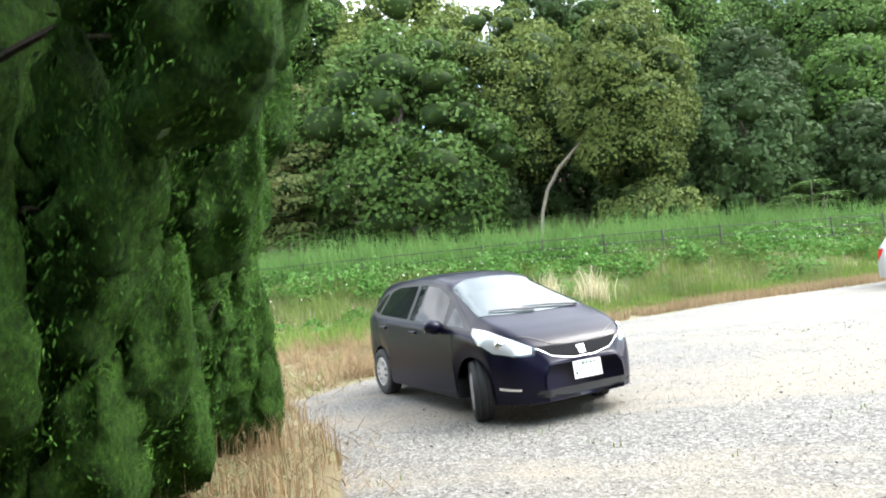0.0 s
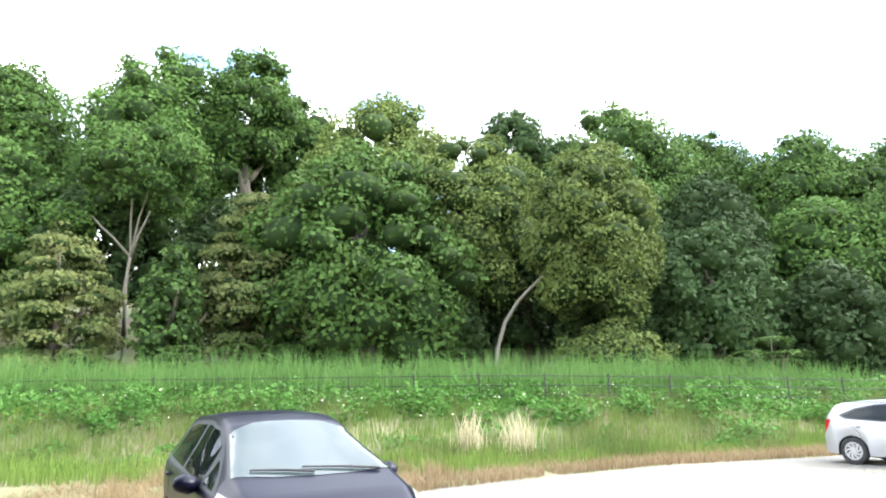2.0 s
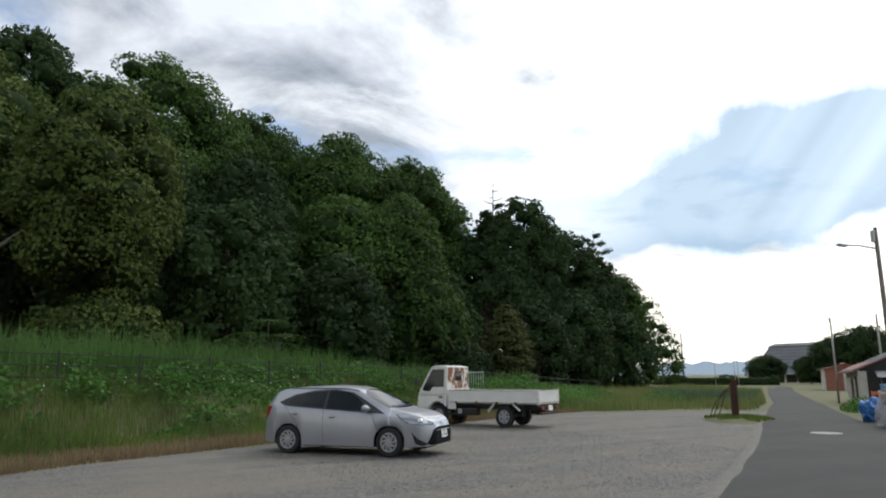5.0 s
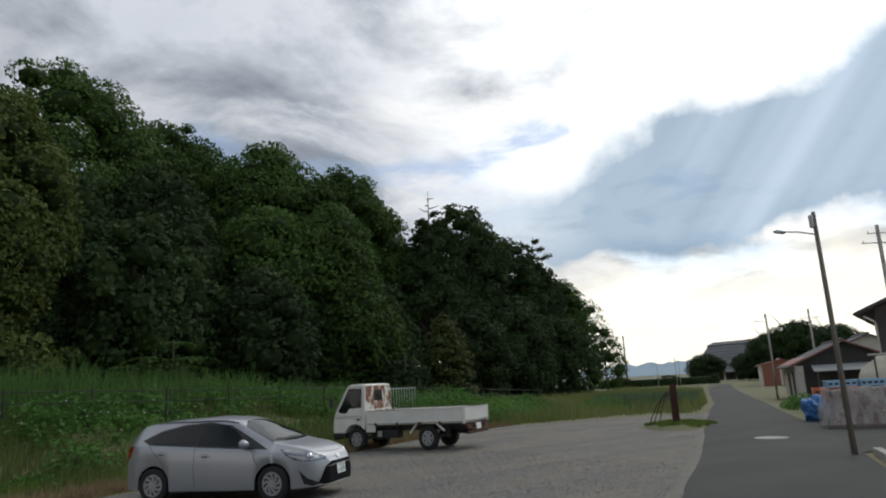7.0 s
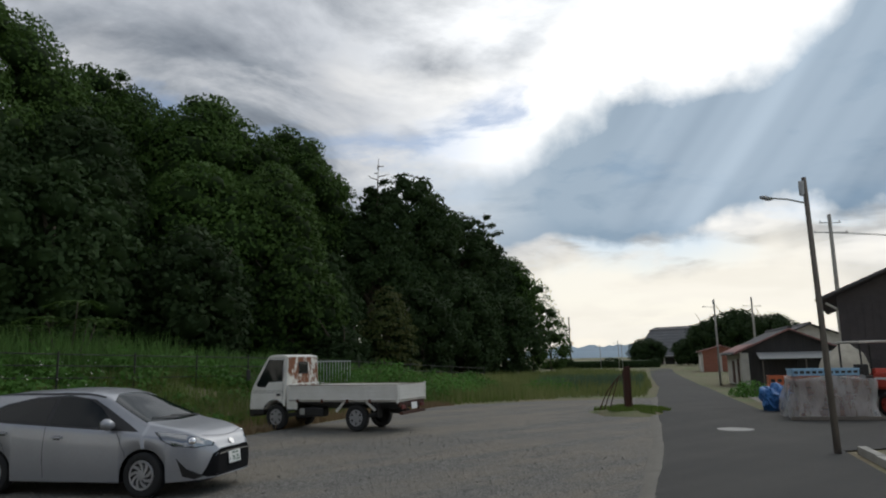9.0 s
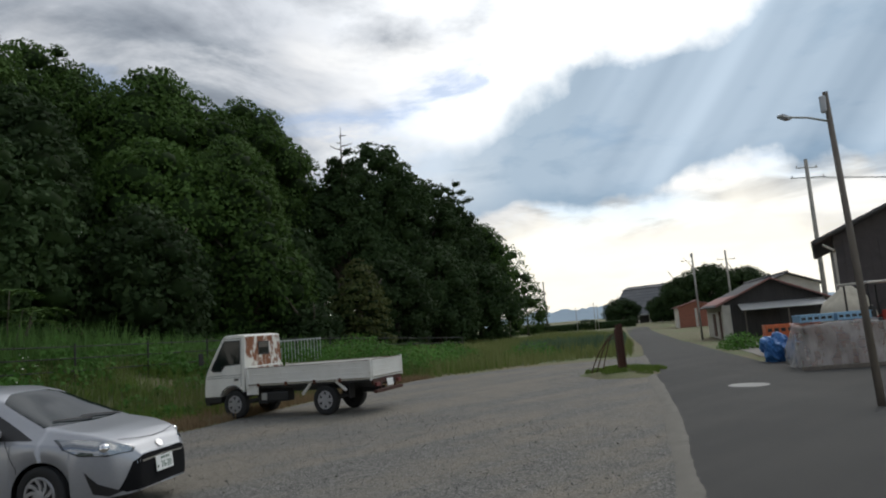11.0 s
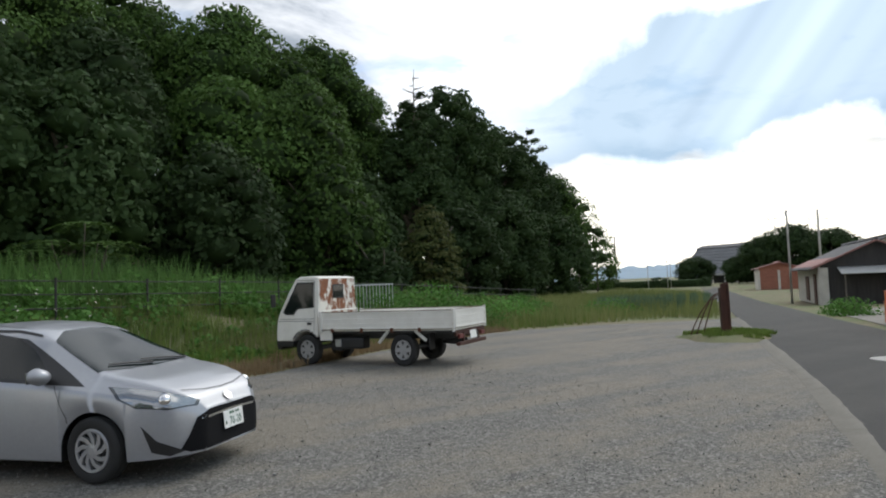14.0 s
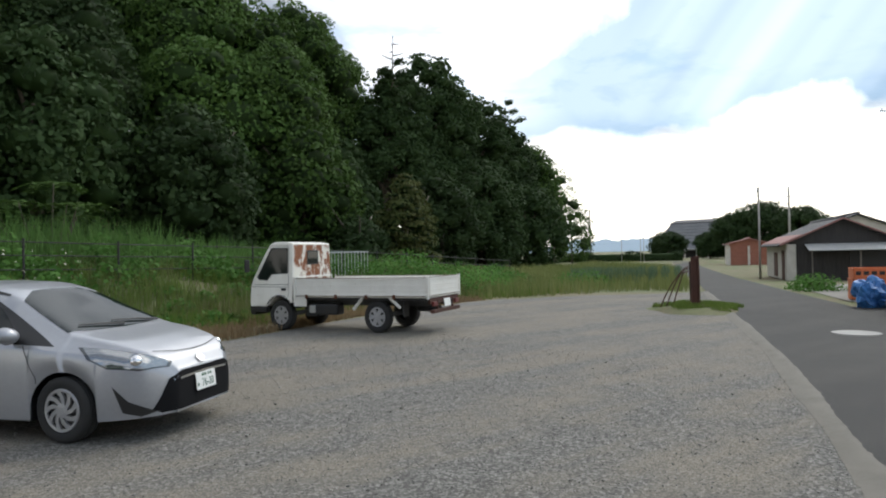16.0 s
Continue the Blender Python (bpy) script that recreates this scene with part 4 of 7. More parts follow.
def lathe(bm, profile, sides=36):
    """A solid turned about the y axis from (radius, y) points."""
    rings = [[bm.verts.new((r * math.cos(2 * math.pi * k / sides), y, r * math.sin(2 * math.pi * k / sides))) for k in range(sides)] for r, y in profile]
    for a, b in zip(rings, rings[1:]):
        for k in range(sides):
            bm.faces.new((a[k], a[(k + 1) % sides], b[(k + 1) % sides], b[k]))
    return rings


def wheel(parent, x, y, r=0.30, rim=0.20, width=0.185, spokes=9, skew=0.35, steer=0.0, face=RIM, label="", spoke_w=0.042):
    """A wheel: tyre with tread grooves, and rim with cover. Its outer face looks away from the car's middle."""
    s = 1 if y > 0 else -1
    bm = bmesh.new()
    w = width / 2
    prof = [(rim, -w * .8), (rim + .02, -w), (r - .035, -w * 1.04), (r - .01, -w * .9), (r, -w * .7), (r, -w * .45), (r - .008, -w * .43), (r - .008, -w * .33), (r, -w * .31), (r, w * .31), (r - .008, w * .33), (r - .008, w * .43), (r, w * .45), (r, w * .7), (r - .01, w * .9), (r - .035, w * 1.04), (rim + .02, w), (rim, w * .8)]
    lathe(bm, prof, 40)
    bmesh.ops.recalc_face_normals(bm, faces=bm.faces)
    t = part("wheel", bm, RUBBER, parent, "black rubber tyre with wheel cover", smooth=True)
    t.matrix_local = pose(x, y, r, 0, 0, steer)
    bm = bmesh.new()
    rr = lathe(bm, [(rim * 1.03, s * w * .86), (rim * .96, s * w * .98), (rim * .88, s * w * .9), (rim * .86, s * w * .55)], 36)
    rb = lathe(bm, [(rim * .87, s * w * .56), (0.001, s * w * .5)], 36)
    bmesh.ops.recalc_face_normals(bm, faces=bm.faces)
    part("rim", bm, TRIM if spokes else face, t, smooth=True)
    bm = bmesh.new()
    lathe(bm, [(rim * 1.02, s * w * .9), (rim * .97, s * w * 1.02), (rim * .86, s * w * .98), (rim * .85, s * w * .8)], 36)
    lathe(bm, [(rim * .34, s * w * .8), (rim * .32, s * w * 1.0), (rim * .18, s * w * 1.06), (0.001, s * w * 1.06)], 24)
    bmesh.ops.recalc_face_normals(bm, faces=bm.faces)
    part("wheel_cover", bm, face, t, label or "silver spoked wheel cover")
    sp = None
    for k in range(spokes):
        if sp:
            o = new("spoke", sp.data); o.parent = t
            o.matrix_local = pose(0, 0, 0, 0, -360 * k / spokes, 0)
            continue
        bm = bmesh.new()
        a = 0.0
        vs = []
        for rad, da, hw in ((rim * .28, -skew * .4, spoke_w * .75), (rim * .6, skew * .1, spoke_w * .85), (rim * .9, skew * .5, spoke_w)):
            c = Vector((rad * math.cos(a + da), 0, rad * math.sin(a + da)))
            tdir = Vector((-math.sin(a + da), 0, math.cos(a + da)))
            for yy in (s * w * 1.0, s * w * .72):
                for sg in (-1, 1):
                    p = c + tdir * hw * sg
                    vs.append(bm.verts.new((p.x, yy, p.z)))
        for i in (0, 4):
            a0, a1, b0, b1 = vs[i:i + 4]
            c0, c1, d0, d1 = vs[i + 4:i + 8]
            for f in ((a0, a1, c1, c0), (a0, c0, d0, b0), (a1, b1, d1, c1)):
                bm.faces.new(f)
        bmesh.ops.recalc_face_normals(bm, faces=bm.faces)
        sp = part("spoke", bm, face, t)
    return t


def text_mesh(name, words, size, mat, parent, m):
    cu = bpy.data.curves.new(name, "FONT")
    cu.body, cu.size, cu.extrude, cu.align_x, cu.align_y = words, size, 0.0015, "CENTER", "CENTER"
    ob = new(name, cu)
    me = bpy.data.meshes.new_from_object(ob.evaluated_get(bpy.context.evaluated_depsgraph_get()))
    bpy.data.objects.remove(ob)
    me.materials.clear(); me.materials.append(mat)
    o = new(name, me); o.parent = parent; o.matrix_local = m
    return o


def number_plate(parent, x, z, figures, tilt, ink=PLATE_GREEN, back=1):
    """A plate 33 by 16.5 cm that faces ahead, with its figures and small bars above."""
    m = pose(x, 0, z, 90 - tilt, 0, 90 * back)
    bm = bmesh.new(); box(bm, (0.33, 0.165, 0.008), (0, 0, 0), 0.003)
    p = part("number_plate", bm, PLATE, parent, "white number plate with green figures"); p.matrix_local = m
    text_mesh("figures", figures, 0.105, ink, p, pose(0.025, -0.025, 0.0045) @ Matrix.Diagonal((0.82, 1, 1, 1)))
    for cx, w, cz, h in ((-0.05, 0.045, .055, .026), (-0.005, 0.035, .055, .026), (0.045, 0.03, .055, .026), (0.085, 0.03, .055, .026), (-.135, .0275, -.03, .03)):
        bm = bmesh.new(); box(bm, (w * .8, h, 0.002), (cx, cz, 0.0045))
        part("writing", bm, ink, p)


def mirror_pod(parent, x, y, z, mat, s):
    bm = bmesh.new()
    bmesh.ops.create_uvsphere(bm, u_segments=18, v_segments=12, radius=1)
    for v in bm.verts:
        c = v.co
        c.x = c.x * (0.11 if c.x > 0 else 0.045)
        c.y *= 0.115; c.z *= 0.078
        c.z += 0.012 * (c.y * s > 0)
    bmesh.ops.translate(bm, vec=(x, y + s * 0.10, z), verts=bm.verts)
    p = part("wing_mirror", bm, mat, parent, smooth=True)
    bm = bmesh.new(); box(bm, (0.05, 0.10, 0.035), (x, y + s * 0.01, z - 0.045), 0.01)
    part("mirror_arm", bm, TRIM, p)
    bm = bmesh.new(); box(bm, (0.006, 0.17, 0.11), (x - 0.043, y + s * 0.10, z), 0.003)
    part("mirror_glass", bm, CHROME, p)


def ribbon(bvh, pts, way, w, mat, parent, name, off=0.003, label=""):
    """A thin strip pressed on the shell along a line (door gaps, seams, mouldings)."""
    P = [Vector(p) for p in pts]
    fine = [P[i].lerp(P[i + 1], t / 6) for i in range(len(P) - 1) for t in range(6)] + [P[-1]]
    way = Vector(way).normalized()
    bm = bmesh.new()
    prev = None
    for i, p in enumerate(fine):
        d = (fine[min(i + 1, len(fine) - 1)] - fine[max(i - 1, 0)]).normalized()
        side = d.cross(way).normalized() * w * 0.5
        pair = []
        for s in (-1, 1):
            hit, nrm, _, _ = bvh.ray_cast(p + side * s - way * 3, way)
            if hit is None:
                pair = None
                break
            if nrm.dot(way) > 0:
                nrm = -nrm
            pair.append(bm.verts.new(hit + nrm * off))
        if prev and pair:
            bm.faces.new((prev[0], prev[1], pair[1], pair[0]))
        prev = pair
    return part(name, bm, mat, parent, label)


def mirrored(pts, axis=1):
    return [tuple(-c if i == axis else c for i, c in enumerate(p)) for p in pts]


def build_car(kind, spec, paint, at, heading, label):
    e = empty(kind)
    V, F = car_shell(spec)
    body = mesh_obj("body", V, F, paint, e, smooth=True)
    bvh = BVHTree.FromPolygons([Vector(v) for v in V], F)
    # floor pan and dark wheel wells
    bm = bmesh.new()
    box(bm, (spec["front"] - spec["rear"] - 0.35, 1.12, 0.34), ((spec["front"] + spec["rear"]) / 2, 0, 0.34), 0.04)
    for sg in (-1, 1):
        box(bm, (spec["axles"][0] - spec["axles"][1] - 0.72, 0.24, 0.20), (0, sg * 0.68, 0.28), 0.02)
    part("underbody", bm, TRIM, e)
    S = spec
    for s in (-1, 1):
        way = (0, -s, 0)
        for nm, out in S["windows"]:
            patch(nm, bvh, [(x, s * 2, z) for x, z in out], way, CAR_GLASS, e, 0.004, 0.06, "dark tinted side window")
        patch("window_trim", bvh, [(x, s * 2, z) for x, z in S["trim"]], way, TRIM, e, 0.0022, 0.06)
        for line in S["gaps"]:
            ribbon(bvh, [(x, s * 2, z) for x, z in line], way, 0.008, TRIM, e, "door_gap")
        for hx, hz_ in S["handles"]:
            hit, n, _, _ = bvh.ray_cast(Vector((hx, s * 3, hz_)), Vector(way))
            bm = bmesh.new(); box(bm, (0.19, 0.035, 0.03), (hx, hit.y + s * 0.018, hz_), 0.012)
            part("door_handle", bm, S["handle_mat"] or paint, e)
            patch("handle_recess", bvh, [(hx - .06, s * 2, hz_ - .035), (hx + .05, s * 2, hz_ - .035), (hx + .05, s * 2, hz_ + .02), (hx - .06, s * 2, hz_ + .02)], way, TRIM, e, 0.003, .05)
        mirror_pod(e, S["mirror"][0], s * S["mirror"][1], S["mirror"][2], paint, s)
        hl = [Vector(p) for p in S["headlamp"]]
        pts = hl if s < 0 else [Vector((p.x, -p.y, p.z)) for p in hl]
        mid = sum(pts, Vector()) / len(pts)
        patch("lamp_bezel", bvh, [mid + (p - mid) * 1.10 for p in pts], (-0.72, -s * 0.62, -0.30), LAMP_DARK, e, 0.003, 0.035, "dark headlamp surround")
        patch("headlamp", bvh, pts, (-0.72, -s * 0.62, -0.30), S["lamp_mat"], e, 0.006, 0.035, "clear swept-back headlamp")
        c = S["bulb"]
        bm = bmesh.new(); bmesh.ops.create_uvsphere(bm, u_segments=14, v_segments=10, radius=c[3])
        hit, n, _, _ = bvh.ray_cast(Vector((c[0] + 2, s * c[1] + s * 1.7, c[2] + 0.5)), Vector((-2, -s * 1.7, -0.5)).normalized())
        hit = hit or Vector((c[0], s * c[1], c[2]))
        bmesh.ops.translate(bm, vec=hit - Vector((0.02, s * 0.02, 0.0)), verts=bm.verts)
        part("lamp_lens", bm, CHROME, e, smooth=True)
        for nm, pts, mat, off in S["side_patches"]:
            pts = pts if s < 0 else mirrored(pts)
            patch(nm, bvh, pts, (-0.6, -s * 0.8, 0), mat, e, off, 0.04)
        for nm, pts, mat, off in S["rear_patches"]:
            pts = pts if s < 0 else mirrored(pts)
            patch(nm, bvh, pts, (0.5, -s * 0.86, 0), mat, e, off, 0.04)
    for nm, pts, way, mat, off in S["panels"]:
        patch(nm, bvh, pts, way, mat, e, off, 0.05)
    for nm, pts, way, w, mat in S["strips"]:
        ribbon(bvh, pts, way, w, mat, e, nm, 0.007)
    # wipers lie at the foot of the windscreen
    for y0, y1 in S["wipers"]:
        a = bvh.ray_cast(Vector((S["cowl"], y0, 3)), Vector((0, 0, -1)))[0]
        b = bvh.ray_cast(Vector((S["cowl"] - 0.09, y1, 3)), Vector((0, 0, -1)))[0]
        mid = bvh.ray_cast(Vector((S["cowl"] - 0.05, (y0 + y1) / 2, 3)), Vector((0, 0, -1)))[0]
        bm = bmesh.new(); tube(bm, [a + Vector((0, 0, .02)), mid + Vector((0, 0, .022)), b + Vector((0, 0, .018))], [.012, .010, .007], 6)
        part("wiper", bm, TRIM, e)
    number_plate(e, S["plate"][0], S["plate"][1], S["figures"], S["plate"][2])
    for a, st in zip(S["axles"], (S["steer"], 0)):
        for s in (-1, 1):
            wheel(e, a, s * 0.735, 0.30, S["rim"], 0.18, S["spokes"], S["skew"], st, RIM, spoke_w=S["spoke_w"])
    tagged(e, label, "car", "parked vehicles")
    e.matrix_world = pose(at[0], at[1], -0.003, 0, 0, heading) @ Matrix.Scale(spec["scale"], 4)
    return e


SILVER = dict(
    rear=-1.92, front=2.13, axles=(1.22, -1.21), scale=1.05,
    top=[(-1.92, .60), (-1.90, .98), (-1.80, 1.12), (-1.66, 1.33), (-1.5, 1.385), (-1.0, 1.43), (-.3, 1.455), (.15, 1.43), (.42, 1.365), (.75, 1.20), (1.22, .985), (1.3, .965), (1.65, .90), (1.9, .82), (2.05, .73), (2.13, .58)],
    belt=[(-1.92, .56), (-1.88, .9), (-1.75, 1.02), (-1.3, 1.02), (-.5, .965), (.5, .90), (1.1, .865), (1.5, .81), (1.85, .73), (2.05, .63), (2.13, .52)],
    width=[(-1.92, .60), (-1.85, .74), (-1.6, .82), (-1.2, .845), (0, .8475), (1.2, .845), (1.6, .82), (1.85, .745), (2.0, .64), (2.09, .52), (2.13, .42)],
    trim=[(1.13, .87), (.55, 1.16), (.28, 1.30), (-.15, 1.365), (-.7, 1.34), (-1.15, 1.25), (-1.50, 1.09), (-1.30, 1.01), (-.5, .96), (.4, .905)],
    windows=[("front_window", [(.72, .935), (.40, 1.20), (.18, 1.31), (-.15, 1.335), (-.30, 1.33), (-.28, .975), (.3, .935)]), ("rear_window", [(-.36, 1.325), (-.7, 1.31), (-1.1, 1.225), (-1.38, 1.08), (-1.2, 1.03), (-.36, .985)])],
    gaps=[[(.93, .24), (.95, .6), (.80, .88)], [(-.32, .24), (-.34, .6), (-.33, .97)], [(-.92, .42), (-1.02, .7), (-1.25, .95), (-1.3, 1.01)], [(.93, .24), (.3, .235), (-.32, .235), (-.85, .26), (-.92, .42)]],
    handles=[(-.12, .80), (-1.02, .86)], handle_mat=None, mirror=(.70, .80, .97),
    headlamp=[(1.44, -.80, .875), (1.66, -.74, .845), (1.93, -.58, .765), (2.05, -.45, .705), (2.04, -.48, .66), (1.88, -.67, .645), (1.68, -.79, .685), (1.54, -.83, .77)], bulb=(1.86, .66, .72, .06), lamp_mat=LAMP_GREY,
    side_patches=[("corner_intake", [(1.72, -.80, .52), (1.84, -.74, .38), (2.02, -.58, .27), (1.92, -.67, .235), (1.80, -.76, .28)], TRIM, .004),
                  ("side_skirt", [(.84, -.84, .262), (.84, -.84, .215), (-.84, -.84, .215), (-.84, -.84, .262)], SILVER_PAINT, .006)],
    rear_patches=[("tail_lamp", [(-1.88, -.58, 1.0), (-1.66, -.78, 1.0), (-1.72, -.78, .85), (-1.84, -.74, .68), (-1.91, -.60, .70)], TAIL_RED, .006)],
    panels=[("windscreen", [(1.17, -.68, 3), (1.24, -.35, 3), (1.26, 0, 3), (1.24, .35, 3), (1.17, .68, 3), (.55, .535, 3), (.42, .3, 3), (.40, 0, 3), (.42, -.3, 3), (.55, -.535, 3)], (0, 0, -1), SILVER_SCREEN, .004),
            ("roof_panel", [(.25, -.46, 3), (.28, .46, 3), (-1.25, .46, 3), (-1.25, -.46, 3)], (0, 0, -1), SILVER_PAINT, .003),
            ("rear_window", [(-3, -.50, 1.33), (-3, .50, 1.33), (-3, .56, 1.10), (-3, -.56, 1.10)], (1, 0, 0), CAR_GLASS, .004),
            ("grille", [(3, -.36, .605), (3, .36, .605), (3, .50, .55), (3, .54, .47), (3, .62, .29), (3, .52, .225), (3, -.52, .225), (3, -.62, .29), (3, -.54, .47), (3, -.50, .55)], (-1, 0, 0), MATT_BLACK, .006),
            ("lower_lip", [(3, -.5, .222), (3, .5, .222), (3, .45, .19), (3, -.45, .19)], (-1, 0, 0), TRIM, .012),
            ("emblem", [(3, .065, .67), (3, .03, .705), (3, -.03, .705), (3, -.065, .67), (3, -.03, .632), (3, .03, .632)], (-1, 0, 0), CHROME, .014)],
    strips=[("hood_seam", [(1.93, -.52, 3), (1.99, -.25, 3), (2.005, 0, 3), (1.99, .25, 3), (1.93, .52, 3)], (0, 0, -1), .008, TRIM),
            ("grille_bar", [(3, -.46, .535), (3, 0, .55), (3, .46, .535)], (-1, 0, 0), .022, CHROME),
            ("roof_rail", [(.4, -.535, 3), (-.4, -.56, 3), (-1.35, -.53, 3)], (0, 0, -1), .02, TRIM), ("roof_rail", [(.4, .535, 3), (-.4, .56, 3), (-1.35, .53, 3)], (0, 0, -1), .02, TRIM)],
    cowl=1.22, wipers=[(.55, -.05), (.02, -.50)], plate=(2.15, .455, 6), figures="76-20", steer=-4, rim=.195, spokes=9, skew=.75, spoke_w=.026)

NAVY = dict(
    rear=-1.87, front=2.03, axles=(1.25, -1.25), scale=1.06,
    top=[(-1.87, .62), (-1.85, 1.0), (-1.74, 1.25), (-1.58, 1.42), (-1.35, 1.475), (-.5, 1.515), (.05, 1.49), (.36, 1.425), (.7, 1.27), (1.28, 1.03), (1.38, 1.0), (1.66, .92), (1.85, .83), (1.97, .70), (2.03, .52)],
    belt=[(-1.87, .58), (-1.84, .92), (-1.7, 1.03), (-1.2, 1.03), (-.3, .98), (.6, .93), (1.2, .90), (1.5, .85), (1.8, .75), (1.96, .60), (2.03, .46)],
    width=[(-1.87, .60), (-1.80, .74), (-1.5, .82), (-1.1, .845), (0, .8475), (1.2, .845), (1.55, .82), (1.8, .74), (1.92, .64), (2.0, .52), (2.03, .42)],
    trim=[(1.27, .905), (.8, 1.14), (.35, 1.36), (-.2, 1.43), (-.9, 1.42), (-1.35, 1.33), (-1.58, 1.12), (-1.45, 1.03), (-.3, .97), (.6, .925)],
    windows=[("front_window", [(.66, .965), (.55, 1.22), (.28, 1.345), (-.1, 1.39), (-.22, 1.39), (-.22, 1.0), (.3, .97)]), ("quarter_window", [(1.12, .93), (.85, 1.08), (.73, 1.13), (.74, .95)]), ("rear_window", [(-.30, 1.39), (-.85, 1.385), (-1.1, 1.34), (-1.20, 1.06), (-.30, 1.005)]), ("quarter_window", [(-1.18, 1.32), (-1.33, 1.28), (-1.50, 1.12), (-1.27, 1.065)])],
    gaps=[[(.86, .26), (.90, .6), (.83, .92)], [(-.26, .24), (-.28, .6), (-.27, .98)], [(-.88, .45), (-.98, .72), (-1.22, 1.0)], [(.86, .26), (.3, .235), (-.26, .235), (-.8, .27), (-.88, .45)]],
    handles=[(-.08, .86), (-.98, .90)], handle_mat=None, mirror=(.62, .80, .94),
    headlamp=[(1.36, -.82, .945), (1.52, -.79, .93), (1.74, -.70, .85), (1.92, -.52, .735), (1.93, -.53, .675), (1.84, -.68, .665), (1.66, -.79, .70), (1.48, -.83, .78), (1.38, -.84, .88)], bulb=(1.70, .74, .77, .055), lamp_mat=LAMP,
    side_patches=[("bumper_strip", [(1.70, -.79, .375), (1.90, -.66, .36), (1.90, -.66, .34), (1.70, -.79, .35)], CHROME, .006)],
    rear_patches=[("tail_lamp", [(-1.82, -.62, 1.12), (-1.66, -.72, 1.12), (-1.72, -.76, .88), (-1.84, -.68, .80)], TAIL_RED, .006)],
    panels=[("windscreen", [(1.24, -.67, 3), (1.31, -.35, 3), (1.33, 0, 3), (1.31, .35, 3), (1.24, .67, 3), (.48, .54, 3), (.37, .3, 3), (.35, 0, 3), (.37, -.3, 3), (.48, -.54, 3)], (0, 0, -1), CLEAR_GLASS, .004),
            ("rear_window", [(-3, -.50, 1.40), (-3, .50, 1.40), (-3, .56, 1.12), (-3, -.56, 1.12)], (1, 0, 0), CAR_GLASS, .004),
            ("grille", [(3, -.50, .735), (3, -.2, .715), (3, .2, .715), (3, .50, .735), (3, .34, .635), (3, .12, .60), (3, -.12, .60), (3, -.34, .635)], (-1, 0, 0), MATT_BLACK, .008),
            ("lower_grille", [(3, -.52, .335), (3, .52, .335), (3, .56, .29), (3, .46, .265), (3, -.46, .265), (3, -.56, .29)], (-1, 0, 0), TRIM, .006),
            ("emblem", [(3, .045, .69), (3, -.045, .69), (3, -.036, .615), (3, .036, .615)], (-1, 0, 0), CHROME, .014)],
    strips=[("hood_seam", [(1.80, -.60, 3), (1.93, -.3, 3), (1.95, 0, 3), (1.93, .3, 3), (1.80, .60, 3)], (0, 0, -1), .008, TRIM),
            ("grille_surround", [(3, -.49, .72), (3, -.34, .63), (3, -.12, .592), (3, .12, .592), (3, .34, .63), (3, .49, .72)], (-1, 0, 0), .007, CHROME),
            ("grille_bar", [(3, -.40, .69), (3, 0, .655), (3, .40, .69)], (-1, 0, 0), .012, NAVY_PAINT),
            ("bumper_line", [(3, -.58, .30), (3, 0, .225), (3, .58, .30)], (-1, 0, 0), .014, MATT_BLACK)],
    cowl=1.29, wipers=[(.55, -.1), (-.02, -.52)], plate=(2.058, .475, 5), figures="13-15", steer=-24, rim=.185, spokes=10, skew=.08, spoke_w=.026)

build_car("silver_hatchback_car", SILVER, SILVER_PAINT, (11.47, 18.10), -49.95, "silver hatchback parked on the gravel")
build_car("dark_hatchback_car", NAVY, NAVY_PAINT, (-0.27, 7.50), -54.0, "blue-black compact hatchback with its front wheels turned, on gravel")

# ---- the old flatbed truck ----
def rusty_white():
    m = Mat("rust_eaten_white_paint", rough=0.6)
    n = m.noise(5, 8, 0.65, world=False, stretch=(1, 1, 0.55)); f = m.noise(40, 4, world=False)
    rust = m.ramp(f, [(0.3, (0.10, 0.030, 0.012)), (0.7, (0.30, 0.11, 0.04))])
    paint = m.ramp(f, [(0.3, (0.62, 0.60, 0.54)), (0.7, (0.72, 0.70, 0.64))])
    m.color(m.mix(m.ramp(n, [(0.44, (0, 0, 0)), (0.50, (1, 1, 1))]), paint, rust))
    return m.bump(n, 0.3, 0.01).m


def old_white():
    m = Mat("faded_white_truck_paint", rough=0.4)
    n = m.noise(2.5, 6, world=False); f = m.noise(25, 6, 0.7, world=False, stretch=(1, 1, 0.3))
    c = m.ramp(n, [(0.3, (0.66, 0.65, 0.60)), (0.7, (0.76, 0.75, 0.71))])
    m.color(m.mix(m.ramp(f, [(0.62, (0, 0, 0)), (0.72, (0.75, 0.75, 0.75))]), c, (0.32, 0.20, 0.12)))
    return m.m


RUSTED, OLD_WHITE = rusty_white(), old_white()
WORN_RAIL = concrete_mat("grimy_worn_rail", (0.10, 0.075, 0.055), (0.30, 0.26, 0.21))
DARK_RUST = concrete_mat("dark_rusted_post_iron", (0.035, 0.018, 0.014), (0.095, 0.038, 0.025))
RUST = concrete_mat("brown_rusted_iron", (0.07, 0.028, 0.018), (0.17, 0.065, 0.035))


